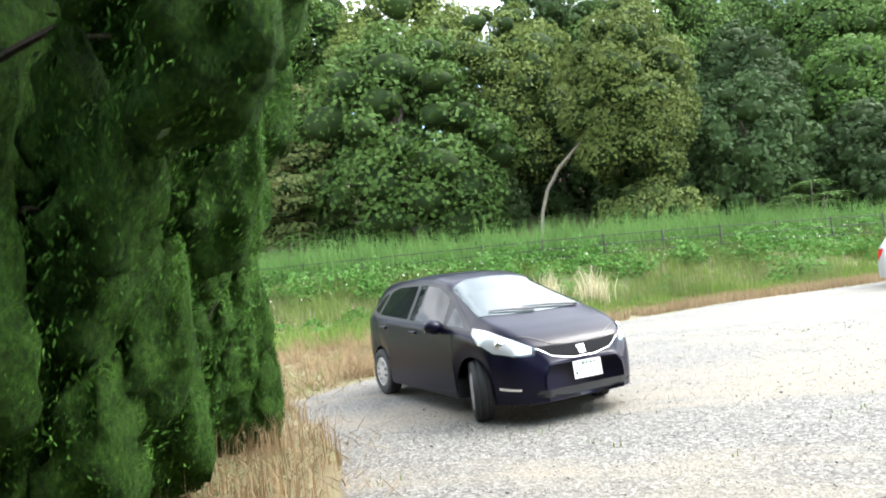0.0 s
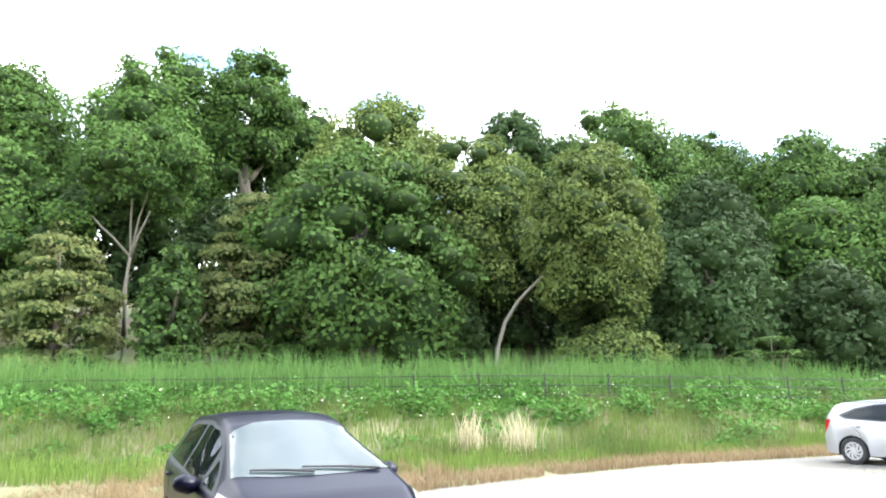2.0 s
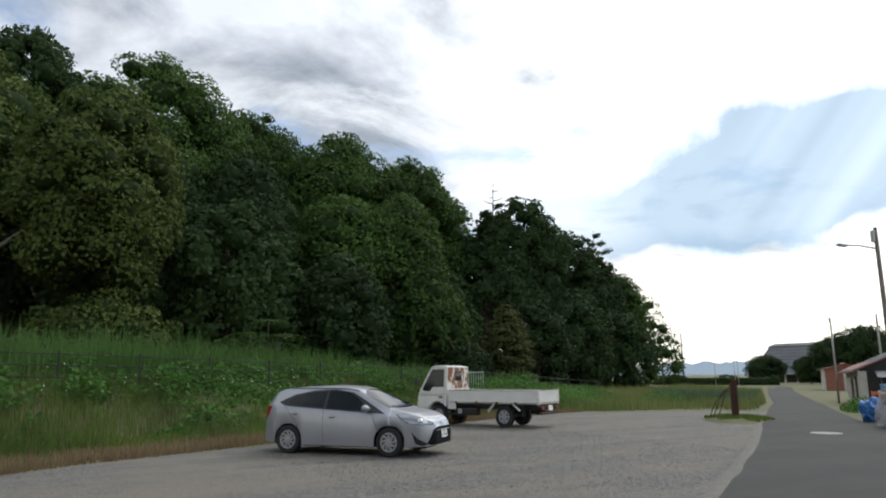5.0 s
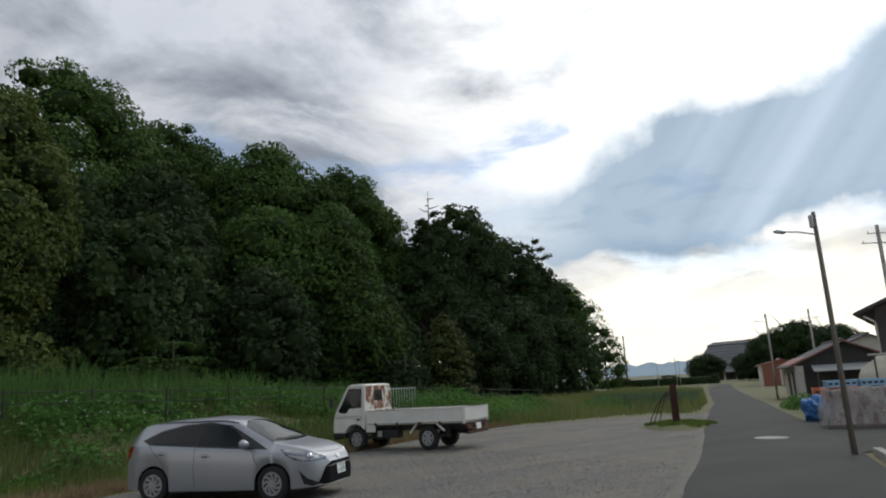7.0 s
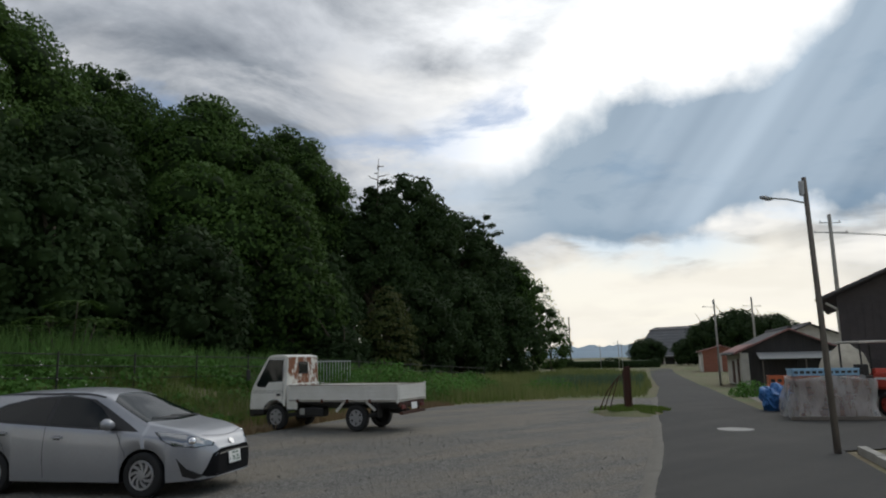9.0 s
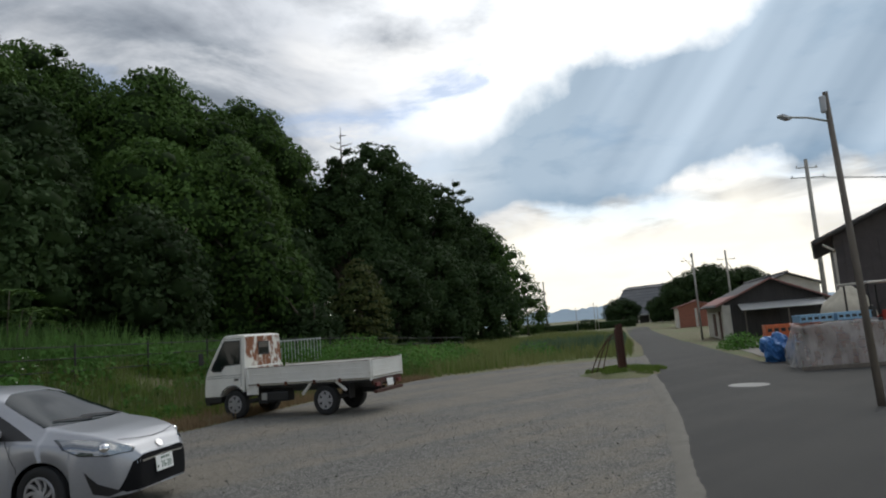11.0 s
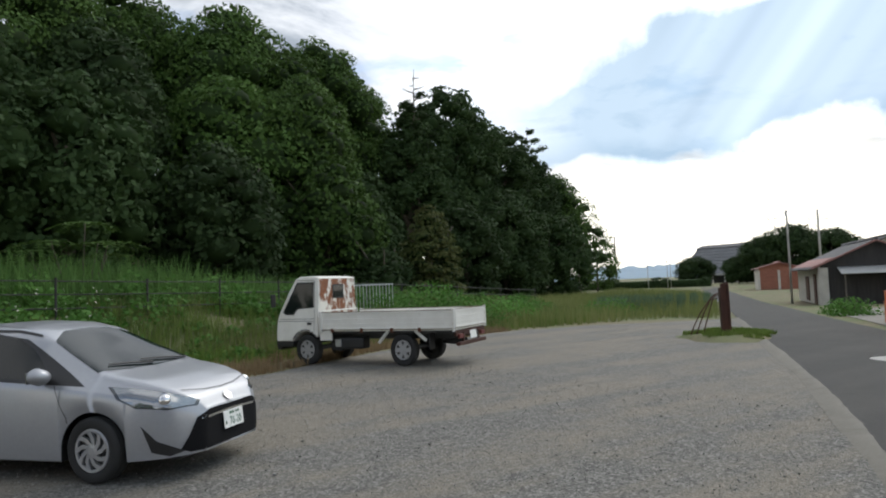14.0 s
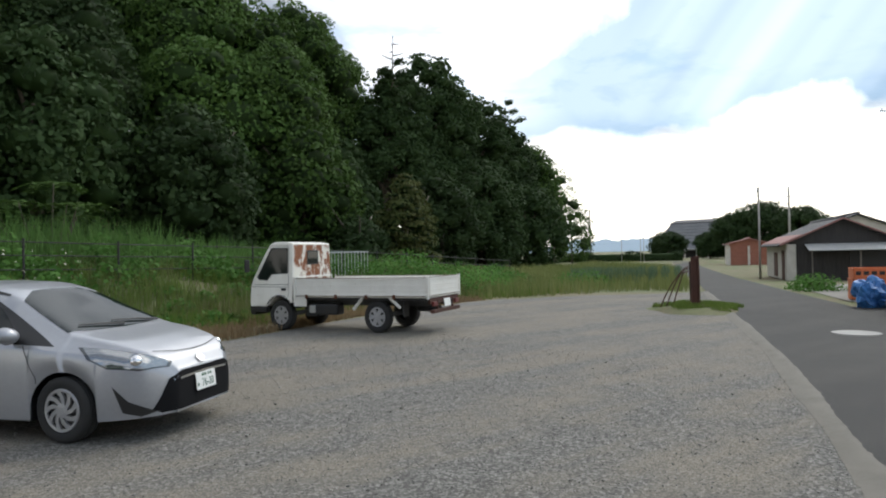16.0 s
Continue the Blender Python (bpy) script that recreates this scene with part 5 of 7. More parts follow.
def build_truck():
    e = empty("flatbed_truck")
    arc = [(1.195 + 0.40 * math.cos(t), 0.34 + 0.40 * math.sin(t)) for t in np.linspace(0, math.pi * 0.93, 13)]
    prof = [(0.83, 1.90), (1.05, 1.935), (1.38, 1.93), (1.50, 1.88), (1.70, 1.58), (1.96, 1.14), (2.03, 0.95), (2.06, 0.62), (2.05, 0.52), (1.60, 0.52)] + [a for a in arc if a[1] > 0.52] + [(0.83, 0.62)]
    bm = bmesh.new()

    def wy(z):
        return 0.81 - 0.075 * max(0, (z - 1.05)) / 0.85
    L = [bm.verts.new((x, wy(z), z)) for x, z in prof]; R = [bm.verts.new((x, -wy(z), z)) for x, z in prof]
    fl = bm.faces.new(L); fr = bm.faces.new(R[::-1])
    n = len(prof)
    for i in range(n):
        bm.faces.new((L[i], R[i], R[(i + 1) % n], L[(i + 1) % n]))
    bmesh.ops.recalc_face_normals(bm, faces=bm.faces)
    es = [x for x in bm.edges if x.calc_face_angle(0) > 0.6]
    bmesh.ops.bevel(bm, geom=es, offset=0.03, segments=3, affect="EDGES", profile=0.6)
    cab = part("cab", bm, OLD_WHITE, e, "faded white cab")
    V = [v.co.copy() for v in cab.data.vertices]; F = [tuple(p.vertices) for p in cab.data.polygons]
    bvh = BVHTree.FromPolygons(V, F)
    for s in (-1, 1):
        way = (0, -s, 0)
        patch("window_trim", bvh, [(x, s * 2, z) for x, z in [(0.96, 1.80), (1.46, 1.81), (1.86, 1.16), (1.80, 1.10), (1.55, 1.09), (1.42, 1.22), (0.96, 1.24)]], way, TRIM, e, 0.003, 0.08)
        patch("side_window", bvh, [(x, s * 2, z) for x, z in [(0.99, 1.77), (1.44, 1.775), (1.81, 1.17), (1.78, 1.13), (1.56, 1.12), (1.44, 1.25), (0.99, 1.27)]], way, CAR_GLASS, e, 0.007, 0.08, "dark side window")
        for line in ([(0.94, 1.84), (0.94, 0.72)], [(0.94, 1.00), (2.0, 1.00)], [(0.94, 1.84), (1.48, 1.85)], [(0.94, 0.95), (2.0, 0.955)]):
            ribbon(bvh, [(x, s * 2, z) for x, z in line], way, 0.010, TRIM, e, "door_gap", 0.002)
        bm = bmesh.new(); box(bm, (0.12, 0.03, 0.05), (1.06, s * 0.825, 0.90), 0.008)
        part("door_handle", bm, TRIM, e)
        bm = bmesh.new()
        tube(bm, [(1.92, s * .80, 1.30), (1.98, s * .92, 1.38), (1.98, s * .95, 1.52)], .011, 6)
        box(bm, (.03, .16, .28), (1.98, s * .99, 1.42), .02)
        part("wing_mirror", bm, TRIM, e)
        patch("front_lamp", bvh, [(3, s * .52, .80), (3, s * .76, .80), (3, s * .76, .66), (3, s * .52, .66)], (-1, 0, 0), LAMP, e, .006, .1)
        # arch lip of black rubber
        ribbon(bvh, [(1.195 + .42 * math.cos(t), s * 2, .34 + .42 * math.sin(t)) for t in np.linspace(.35, math.pi * .9, 14)], way, .035, TRIM, e, "arch_lip", .006)
    patch("windscreen", bvh, [(3, -.66, 1.80), (3, .66, 1.80), (3, .71, 1.20), (3, -.71, 1.20)], (-1, 0, 0), CAR_GLASS, e, .005, .1)
    patch("rear_panel", bvh, [(-1, -.70, 1.87), (-1, .70, 1.87), (-1, .76, 1.08), (-1, -.76, 1.08)], (1, 0, 0), RUSTED, e, .004, .2, "rust-eaten rear panel of the cab")
    patch("rear_window", bvh, [(-1, -.20, 1.72), (-1, .20, 1.72), (-1, .20, 1.45), (-1, -.20, 1.45)], (1, 0, 0), CAR_GLASS, e, .012, .2)
    for o in ([(.225, 1.745), (.225, 1.715), (-.225, 1.715), (-.225, 1.745)], [(.225, 1.455), (.225, 1.425), (-.225, 1.425), (-.225, 1.455)], [(.225, 1.72), (.225, 1.45), (.195, 1.45), (.195, 1.72)], [(-.225, 1.72), (-.225, 1.45), (-.195, 1.45), (-.195, 1.72)]):
        patch("window_seal", bvh, [(-1, y, z) for y, z in o], (1, 0, 0), TRIM, e, .014, .2)
    bm = bmesh.new(); box(bm, (.14, 1.56, .22), (2.0, 0, .44), .03); box(bm, (.5, 1.58, .14), (1.83, 0, .46), .02)
    part("front_bumper", bm, TRIM, e, "black front bumper")
    # load bed: floor, boards that fold down, corner posts
    bm = bmesh.new(); box(bm, (3.48, 1.62, .06), (-1.0, 0, .755), .01)
    part("bed_floor", bm, OLD_WHITE, e)

    def board(nm, ln, m):
        b = bmesh.new()
        box(b, (ln, .025, .36), (0, 0, 0), .006)
        for z, h, d in ((.165, .045, .045), (-.155, .04, .045), (.04, .02, .034), (-.06, .02, .034)):
            box(b, (ln, d, h), (0, 0, z), .006)
        for k in (-1, 1):
            box(b, (.04, .05, .36), (k * (ln / 2 - .02), 0, 0), .006)
        o = part(nm, b, OLD_WHITE, e, "faded white drop-side board with pressed ribs"); o.matrix_local = m
        for z in (.192, -.182):
            b = bmesh.new(); box(b, (ln, .05, .016), (0, 0, z), .003)
            part("edge_rail", b, WORN_RAIL, o, "grimy worn edge of the board")
    board("side_board", 3.44, pose(-1.0, .815, .94)); board("side_board", 3.44, pose(-1.0, -.815, .94))
    board("tailgate", 1.60, pose(-2.74, 0, .95, 0, 0, 90))
    bm = bmesh.new(); box(bm, (.04, 1.58, .30), (.74, 0, .93), .008); tube(bm, [(.76, -.7, .78), (.76, -.7, 1.16), (.76, .7, 1.16), (.76, .7, .78)], .018, 8)
    part("headboard", bm, OLD_WHITE, e)
    for s in (-1, 1):
        for x in (.72, -2.73):
            bm = bmesh.new(); box(bm, (.05, .05, .46), (x, s * .835, .93), .008); part("corner_post", bm, OLD_WHITE, e)
        for x in (.4, -.4, -1.2, -1.9):
            bm = bmesh.new(); box(bm, (.07, .03, .09), (x, s * .835, .745), .008); part("hinge", bm, RUST, e)
    # chassis, tank, guards
    for s in (-1, 1):
        bm = bmesh.new(); box(bm, (4.5, .07, .13), (-.5, s * .36, .60), .01); part("chassis_rail", bm, TRIM, e)
        bm = bmesh.new(); box(bm, (3.4, .05, .06), (-1.0, s * .74, .70), .01); part("bed_bearer", bm, TRIM, e)
    for x in (.45, -.25, -.9, -2.0, -2.6):
        bm = bmesh.new(); box(bm, (.06, 1.5, .07), (x, 0, .69), .008); part("cross_bearer", bm, TRIM, e)
    bm = bmesh.new(); box(bm, (.62, .30, .24), (-.02, .52, .46), .05); part("fuel_tank", bm, TRIM, e)
    bm = bmesh.new(); box(bm, (.16, .03, .16), (.34, .69, .47), .01); part("data_plate", bm, STEEL_GREY, e)
    bm = bmesh.new(); box(bm, (.30, .30, .26), (.40, .50, .44), .02); part("battery_box", bm, TRIM, e)
    bm = bmesh.new(); box(bm, (.34, .03, .20), (.60, .80, .63), .008, (0, 0, 0)); part("splash_panel", bm, OLD_WHITE, e)
    for s in (-1, 1):
        for x0, x1 in ((-.82, -1.06), (-1.76, -2.02)):
            lo, hi = (x0, x1) if x0 > -1 else (x1, x0)
            bm = bmesh.new()
            tube(bm, [(lo, s * .76, .48 if x0 > -1 else .52), (hi, s * .76, .72)], .035, 6)
            part("mudguard_stay", bm, OLD_WHITE, e, "white mudguard stay")
        bm = bmesh.new(); box(bm, (.02, .26, .32), (-2.08, s * .62, .50), .005); part("mud_flap", bm, TRIM, e)
        bm = bmesh.new(); box(bm, (.05, .20, .09), (-2.765, s * .58, .60), .01); part("tail_lamp", bm, TAIL_DULL, e)
    bm = bmesh.new(); box(bm, (.05, 1.5, .12), (-2.72, 0, .66), .01); box(bm, (.10, 1.4, .07), (-2.76, 0, .45), .01)
    for s in (-1, 1):
        box(bm, (.05, .05, .22), (-2.74, s * .4, .56), .006)
    part("rear_bumper", bm, DARK_RUST, e, "rusted rear bumper and crossmember")
    bm = bmesh.new(); box(bm, (.012, .33, .165), (-2.78, -.05, .60), .004, (0, 8, 0)); part("number_plate", bm, PLATE, e)
    bm = bmesh.new(); lathe(bm, [(.001, -.06), (.19, -.06), (.27, -.05), (.29, 0), (.27, .05), (.19, .06), (.001, .06)], 24)
    sp = part("spare_wheel", bm, RUBBER, e, smooth=True); sp.matrix_local = pose(-2.3, -.1, .46, 90, 0, 0)
    for x, y in ((1.195, .66), (1.195, -.66), (-1.42, .66), (-1.42, -.66)):
        wheel(e, x, y, .33, .20, .19, 6, 0.0, 0, RIM, "worn chromed wheel trim", .05)
    for x in (-1.42, 1.195):
        bm = bmesh.new(); tube(bm, [(x, -.6, .33), (x, .6, .33)], .055, 10)
        part("axle", bm, TRIM, e)
    tagged(e, "old white flatbed truck with rusted cab back, parked on gravel", "truck", "parked vehicles")
    e.matrix_world = pose(18.56, 23.74, -0.003, 0, 0, 119.5) @ Matrix.Diagonal((.99, 1.07, 1.085, 1))


build_truck()

# ---- grasses, weeds, fence, juniper ----
def blades(name, P, H, W, rng, mat, lean=0.35, label="", category="grass"):
    """Grass blades as one object: two tapering leaves of quad per blade, bent over at the tip."""
    n = len(P)
    a = rng.uniform(0, 2 * math.pi, n)
    side = np.stack([np.cos(a), np.sin(a), np.zeros(n)], 1)
    b = rng.uniform(0, 2 * math.pi, n)
    ln = rng.uniform(0.1, 1.0, n) * lean
    tip = np.stack([np.cos(b) * ln, np.sin(b) * ln, np.sqrt(1 - np.clip(ln, 0, .95) ** 2)], 1)
    H, W = H.reshape(-1, 1), W.reshape(-1, 1)
    up = np.array((0, 0, 1.0))
    mid = P + (up * 0.62 + tip * 0.08) * H * 0.8
    end = P + (up * 0.5 + tip * 0.5) * H
    if lean > .9:
        # matted, lying grass
        flat = np.stack([np.cos(b), np.sin(b), rng.uniform(0, .5, n)], 1)
        mid = P + (flat * .5 + up * .22) * H
        end = P + flat * H + up * .06
    V = np.stack([P - side * W * .5, P + side * W * .5, mid - side * W * .42, mid + side * W * .42, end - side * W * .06, end + side * W * .06], 1)
    i = np.arange(n).reshape(-1, 1) * 6
    Q = np.concatenate([i + np.array((0, 1, 3, 2)), i + np.array((2, 3, 5, 4))], 0)
    me = fast_mesh(name, V.reshape(-1, 3), Q, mat)
    return tagged(new(name, me), label, category, kind="stuff")


def on_land(x, y):
    return np.stack([x, y, height(x, y) - 0.03], 1)


def foot(x):
    return np.interp(x, FOOT_X, FOOT_Y)


def lot_edge(x):
    return np.interp(x, [p[0] for p in LOT_FAR[5:16]], [p[1] for p in LOT_FAR[5:16]])


def clumpy(x, y, scale, seed):
    """An even number from 0 to 1 that changes slowly over the ground."""
    return 0.5 + 0.5 * np.sin(x * scale + seed + 1.7 * np.sin(y * scale * 1.3 + seed)) * np.cos(y * scale * 0.9 + 2 * seed + np.sin(x * scale * 2.1))


def build_grass():
    rng = np.random.default_rng(21)

    def scatter(n, x0, x1, u0, u1):
        x = rng.uniform(x0, x1, n)
        return x, foot(x) + rng.uniform(u0, u1, n)
    # the bank: yellow-green grass, ankle to knee high
    x, y = scatter(52000, -22, 34, -5.0, 4.5)
    ok = (y > lot_edge(x) + rng.uniform(0.9, 2.8, len(x)))
    ok &= ~((x < -2) & (y < 10.5 + rng.uniform(0, 2, len(x))))
    x, y = x[ok], y[ok]
    c = clumpy(x, y, 0.9, 1.0)
    near = smooth01(y - lot_edge(x), 0.4, 3.0)
    blades("bank_grass", on_land(x, y), (0.16 + 0.42 * c * rng.uniform(.5, 1.3, len(x))) * (0.35 + 0.65 * near), rng.uniform(.018, .036, len(x)), rng, GRASS_GREEN, .6, "knee-high yellow-green grass on the roadside bank")
    # seeding grass that stands out pale on the bank
    x, y = scatter(26000, -22, 40, -2.5, 4.5)
    k = clumpy(x, y, 0.45, 4.0) > 0.45
    x, y = x[k], y[k]
    blades("seeding_grass", on_land(x, y), rng.uniform(.45, .85, len(x)), rng.uniform(.010, .020, len(x)), rng, GRASS_FIELD, .45, "pale seeding grass standing on the bank")
    # tall reeds behind the fence
    x, y = scatter(40000, -34, 36, 5.0, 14.5)
    c = clumpy(x, y, 0.7, 2.0)
    top = np.interp(x, [-30, 12, 22, 36], [2.3, 2.1, 1.5, .9])
    blades("tall_reeds", on_land(x, y), top * rng.uniform(.5, 1.15, len(x)) * (.62 + .3 * c + .25 * clumpy(x, y, 2.3, 5.0)), rng.uniform(.025, .05, len(x)), rng, REED, .5, "tall bright green reeds before the wood", "reeds")
    # open field towards the village
    x = rng.uniform(26, 84, 40000); y = foot(x) + rng.uniform(-14, 12, 40000)
    road = np.interp(x, [p[0] for p in ROAD_LEFT], [p[1] for p in ROAD_LEFT])
    ok = (y > road + 0.5 + rng.uniform(0, .6, len(x))) & ((x > 37.5) | (y > lot_edge(x) + rng.uniform(.3, 1.2, len(x))))
    ok &= ~((x > 28) & (x < 38) & (y < 26.5))
    x, y = x[ok], y[ok]
    blades("field_grass", on_land(x, y), rng.uniform(.35, .95, len(x)) * (.6 + .6 * clumpy(x, y, .6, 3)), rng.uniform(.02, .05, len(x)), rng, GRASS_FIELD, .5, "rough grass of the field beside the lane")
    # brown, dried edge of the gravel lot
    x = rng.uniform(-3.0, 27, 28000)
    y = lot_edge(x) + np.abs(rng.normal(0.3, 1.5, len(x))) + 0.05
    k = clumpy(x, y, 1.1, 6.0) > .12
    x, y = x[k], y[k]
    blades("dry_edge_grass", on_land(x, y), rng.uniform(.08, .30, len(x)), rng.uniform(.010, .022, len(x)), rng, STRAW, .88, "dried brown grass along the edge of the gravel")
    # straw-dry grass round the foot of the juniper and behind the dark car
    x = rng.uniform(-7.5, 0.5, 32000); y = rng.uniform(1.5, 18, 32000)
    left = np.interp(y, [1.9, 3.7, 4.6, 6.1, 7.9, 9.7, 12, 14, 16.1], [-1.2, -1.0, -1.2, -2.0, -3.1, -2.5, -1.0, .45, 2.5])
    ok = (x < left + rng.normal(0, .28, len(x))) & (clumpy(x, y, 1.6, 8.0) > .18)
    x, y = x[ok], y[ok]
    blades("dry_grass", on_land(x, y), rng.uniform(.12, .5, len(x)) * (.5 + .8 * clumpy(x, y, 1.9, 2.0)), rng.uniform(.006, .013, len(x)), rng, STRAW, .97, "matted straw-dry grass beside the gravel lot")
    # long arched tussocks that stand out of the mat
    cx, cy = rng.uniform(-6.5, .2, 260), rng.uniform(1.8, 17.5, 260)
    x = np.repeat(cx, 60) + rng.normal(0, .13, 15600); y = np.repeat(cy, 60) + rng.normal(0, .13, 15600)
    left = np.interp(y, [1.9, 3.7, 4.6, 6.1, 7.9, 9.7, 12, 14, 16.1], [-1.2, -1.0, -1.2, -2.0, -3.1, -2.5, -1.0, .45, 2.5])
    ok = x < left - .05
    x, y = x[ok], y[ok]
    blades("straw_tussocks", on_land(x, y), rng.uniform(.16, .5, len(x)), rng.uniform(.005, .011, len(x)), rng, STRAW, .9, "arched straw-brown tussocks beside the gravel lot")
    # green tufts in it
    x = rng.uniform(-7, -1.5, 7000); y = rng.uniform(6.6, 19, 7000)
    ok = (clumpy(x, y, 1.3, 5.0) > .62) & (x < np.interp(y, [6, 7.9, 9.7, 12, 14, 19], [-2.2, -3.2, -2.7, -1.2, .2, 4]))
    x, y = x[ok], y[ok]
    blades("green_tufts", on_land(x, y), rng.uniform(.06, .2, len(x)), rng.uniform(.008, .016, len(x)), rng, GRASS_GREEN, .7, "short green tufts among dry grass")
    # the pale dead stalks that stand by the lot
    n = 260
    x = np.concatenate([rng.normal(1.95, .26, n // 2), rng.normal(0.55, .2, n // 2)]); y = 20.9 + rng.normal(0, .2, n)
    blades("dead_stalks", on_land(x, y), rng.uniform(.5, 1.5, n), rng.uniform(.02, .045, n), rng, STRAW_PALE, .7, "pale dead stalks of tall grass", "stalks")
    # sparse sprouts in the gravel
    x = rng.uniform(-1, 4, 900); y = rng.uniform(2.8, 6.5, 900)
    k = clumpy(x, y, 2.2, 7.0) > .86
    x, y = x[k], y[k]
    P = on_land(x, y); P[:, 2] = 0
    blades("gravel_sprouts", P, rng.uniform(.02, .07, len(x)), rng.uniform(.006, .012, len(x)), rng, GRASS_GREEN, .8, "small sprouts of grass in the gravel")


def build_weeds():
    rng = np.random.default_rng(5)
    C, S = [], []
    # creeping broad-leaved weeds in mounds along the fence and on the bank
    spots = []
    for k in range(150):
        x = rng.uniform(-24, 30)
        spots.append((x, foot(x) + rng.uniform(2.2, 5.6), rng.uniform(.4, .9), rng.uniform(.35, .75)))
    for k in range(70):
        x = rng.uniform(-20, 20)
        spots.append((x, foot(x) + rng.uniform(-1.4, 2.4), rng.uniform(.3, .8), rng.uniform(.2, .45)))
    for k in range(230):
        x = rng.uniform(-24, 40)
        spots.append((x, foot(x) + rng.uniform(2.6, 6.4), rng.uniform(.35, .9), rng.uniform(.7, 1.25) * (1 if x < 24 else .8)))
    for x, y, r, h in spots:
        n = int(190 * r)
        d = unit(rng.normal(size=(n, 3)) * np.array((1, 1, .8)))
        d[:, 2] = np.abs(d[:, 2])
        P = np.array((x, y, hz(x, y))) + d * np.array((r, r, h)) * rng.uniform(.75, 1.1, (n, 1))
        C.append(P); S.append(rng.uniform(.09, .2, n))
    C, S = np.concatenate(C), np.concatenate(S)
    N = unit(rng.normal(size=C.shape) * .6 + np.array((0, -.3, .8)))
    V, Q = leaf_quads(C, N, S, rng, .85)
    tagged(new("broad_leaved_weeds", fast_mesh("broad_leaved_weeds", V, Q, WEED)), "mounds of creeping broad-leaved weeds along the fence", "weeds", kind="stuff")
    # pale flower heads between them
    x = rng.uniform(-22, 14, 330); y = foot(x) + rng.uniform(2.0, 4.6, 330)
    C = np.stack([x, y, height(x, y) + rng.uniform(.35, .8, 330)], 1)
    V, Q = leaf_quads(C, unit(rng.normal(size=C.shape) + np.array((0, -.5, .5))), rng.uniform(.04, .08, 330), rng, .9)
    tagged(new("weed_flowers", fast_mesh("weed_flowers", V, Q, FLOWER)), "small pale flower heads of the weeds", "flowers", kind="stuff")


def build_bushes():
    """Low leafy bushes that stand out of the bank."""
    rng = np.random.default_rng(12)
    for x, y, r, h in ((9.6, 24.4, .9, .95), (9.0, 24.6, .7, .7), (24.9, 30.2, 1.7, 1.95), (22.8, 29.6, 1.3, 1.55), (27.3, 31.4, 1.7, 1.4), (30.8, 33.4, 1.9, 1.3), (34.5, 35.6, 1.8, 1.2), (19.8, 29.0, 1.3, 1.0), (39.6, 34.5, 1.9, 1.0), (41.0, 22.6, 1.1, .8), (43.0, 23.8, 1.0, .7)):
        n = int(900 * r * h)
        d = unit(rng.normal(size=(n, 3))); d[:, 2] = np.abs(d[:, 2])
        e = empty("bush", pose(x, y, hz(x, y) - .05))
        V, Q = leaf_quads(d * np.array((r, r, h)) * rng.uniform(.55, 1.08, (n, 1)), unit(d + rng.normal(size=d.shape) * .6 + np.array((0, 0, .4))), rng.uniform(.08, .17, n), rng, .7)
        c = new("foliage", fast_mesh("foliage", V, Q, WEED)); c.parent = e
        bm = bmesh.new()
        for k in range(5):
            tube(bm, [(0, 0, 0), (math.cos(k * 1.3) * r * .3, math.sin(k * 1.3) * r * .3, h * .5), (math.cos(k * 1.3) * r * .6, math.sin(k * 1.3) * r * .6, h * .85)], [.02, .015, .006], 5)
        part("stem", bm, BARK, e)
        tagged(e, "low leafy green bush growing on the bank", "bush", "bushes of the bank")


def build_sumac():
    """Sumacs with long feathered leaves at the edge of the wood."""
    for gx, gy, rad, top, count, seed in ((-14.6, 35.0, 3.0, 6.0, 12, 3), (13.8, 35.3, 2.2, 5.0, 8, 9), (-11.4, 34.4, 1.8, 4.5, 6, 5)):
        rng = np.random.default_rng(seed)
        g = hz(gx, gy)
        e = empty("sumac_shrub", pose(gx, gy, g - .1))
        C, N, A, S = [], [], [], []
        for k in range(count):
            a = rng.uniform(0, 6.28); r = rad * math.sqrt(rng.uniform(.05, 1))
            t = np.array((math.cos(a) * r, math.sin(a) * r * .5, (top - g) * rng.uniform(.6, 1) * (1 - .35 * r / rad)))
            bm = bmesh.new()
            tube(bm, [(t[0] * .2, t[1] * .2, 0), tuple(t * np.array((.7, .7, .6))), tuple(t)], [.05, .04, .02], 6)
            part("stem", bm, BARK, e, smooth=True)
            for f in range(9):
                fa = f * 2.4 + rng.uniform(-.3, .3)
                ln = rng.uniform(.7, 1.2)
                for j in range(2, 13):
                    s = j / 12
                    p = t + np.array((math.cos(fa) * ln * s, math.sin(fa) * ln * s, .28 * s - .5 * s * s))
                    for sd in (-1, 1):
                        ax = np.array((-math.sin(fa) * sd + .4 * math.cos(fa), math.cos(fa) * sd + .4 * math.sin(fa), -.25))
                        C.append(p + ax * .11); A.append(ax); N.append((.1 * math.cos(fa), .1 * math.sin(fa), 1)); S.append(.26)
        A = np.array(A); C = np.array(C); N = unit(np.array(N) + rng.normal(size=(len(N), 3)) * .15)
        V, Q = leaf_quads(C, N, np.array(S), rng, .34, A * 3)
        c = new("foliage", fast_mesh("foliage", V, Q, LEAF_BRIGHT)); c.parent = e
        tagged(e, "spreading sumac shrub with feathered leaves", "shrub", "sumacs")


FENCE = [(-32, 21.6), (-10, 24.8), (1.2, 26.0), (14, 30.0), (20, 32.6), (30, 37.2), (44, 43.6)]


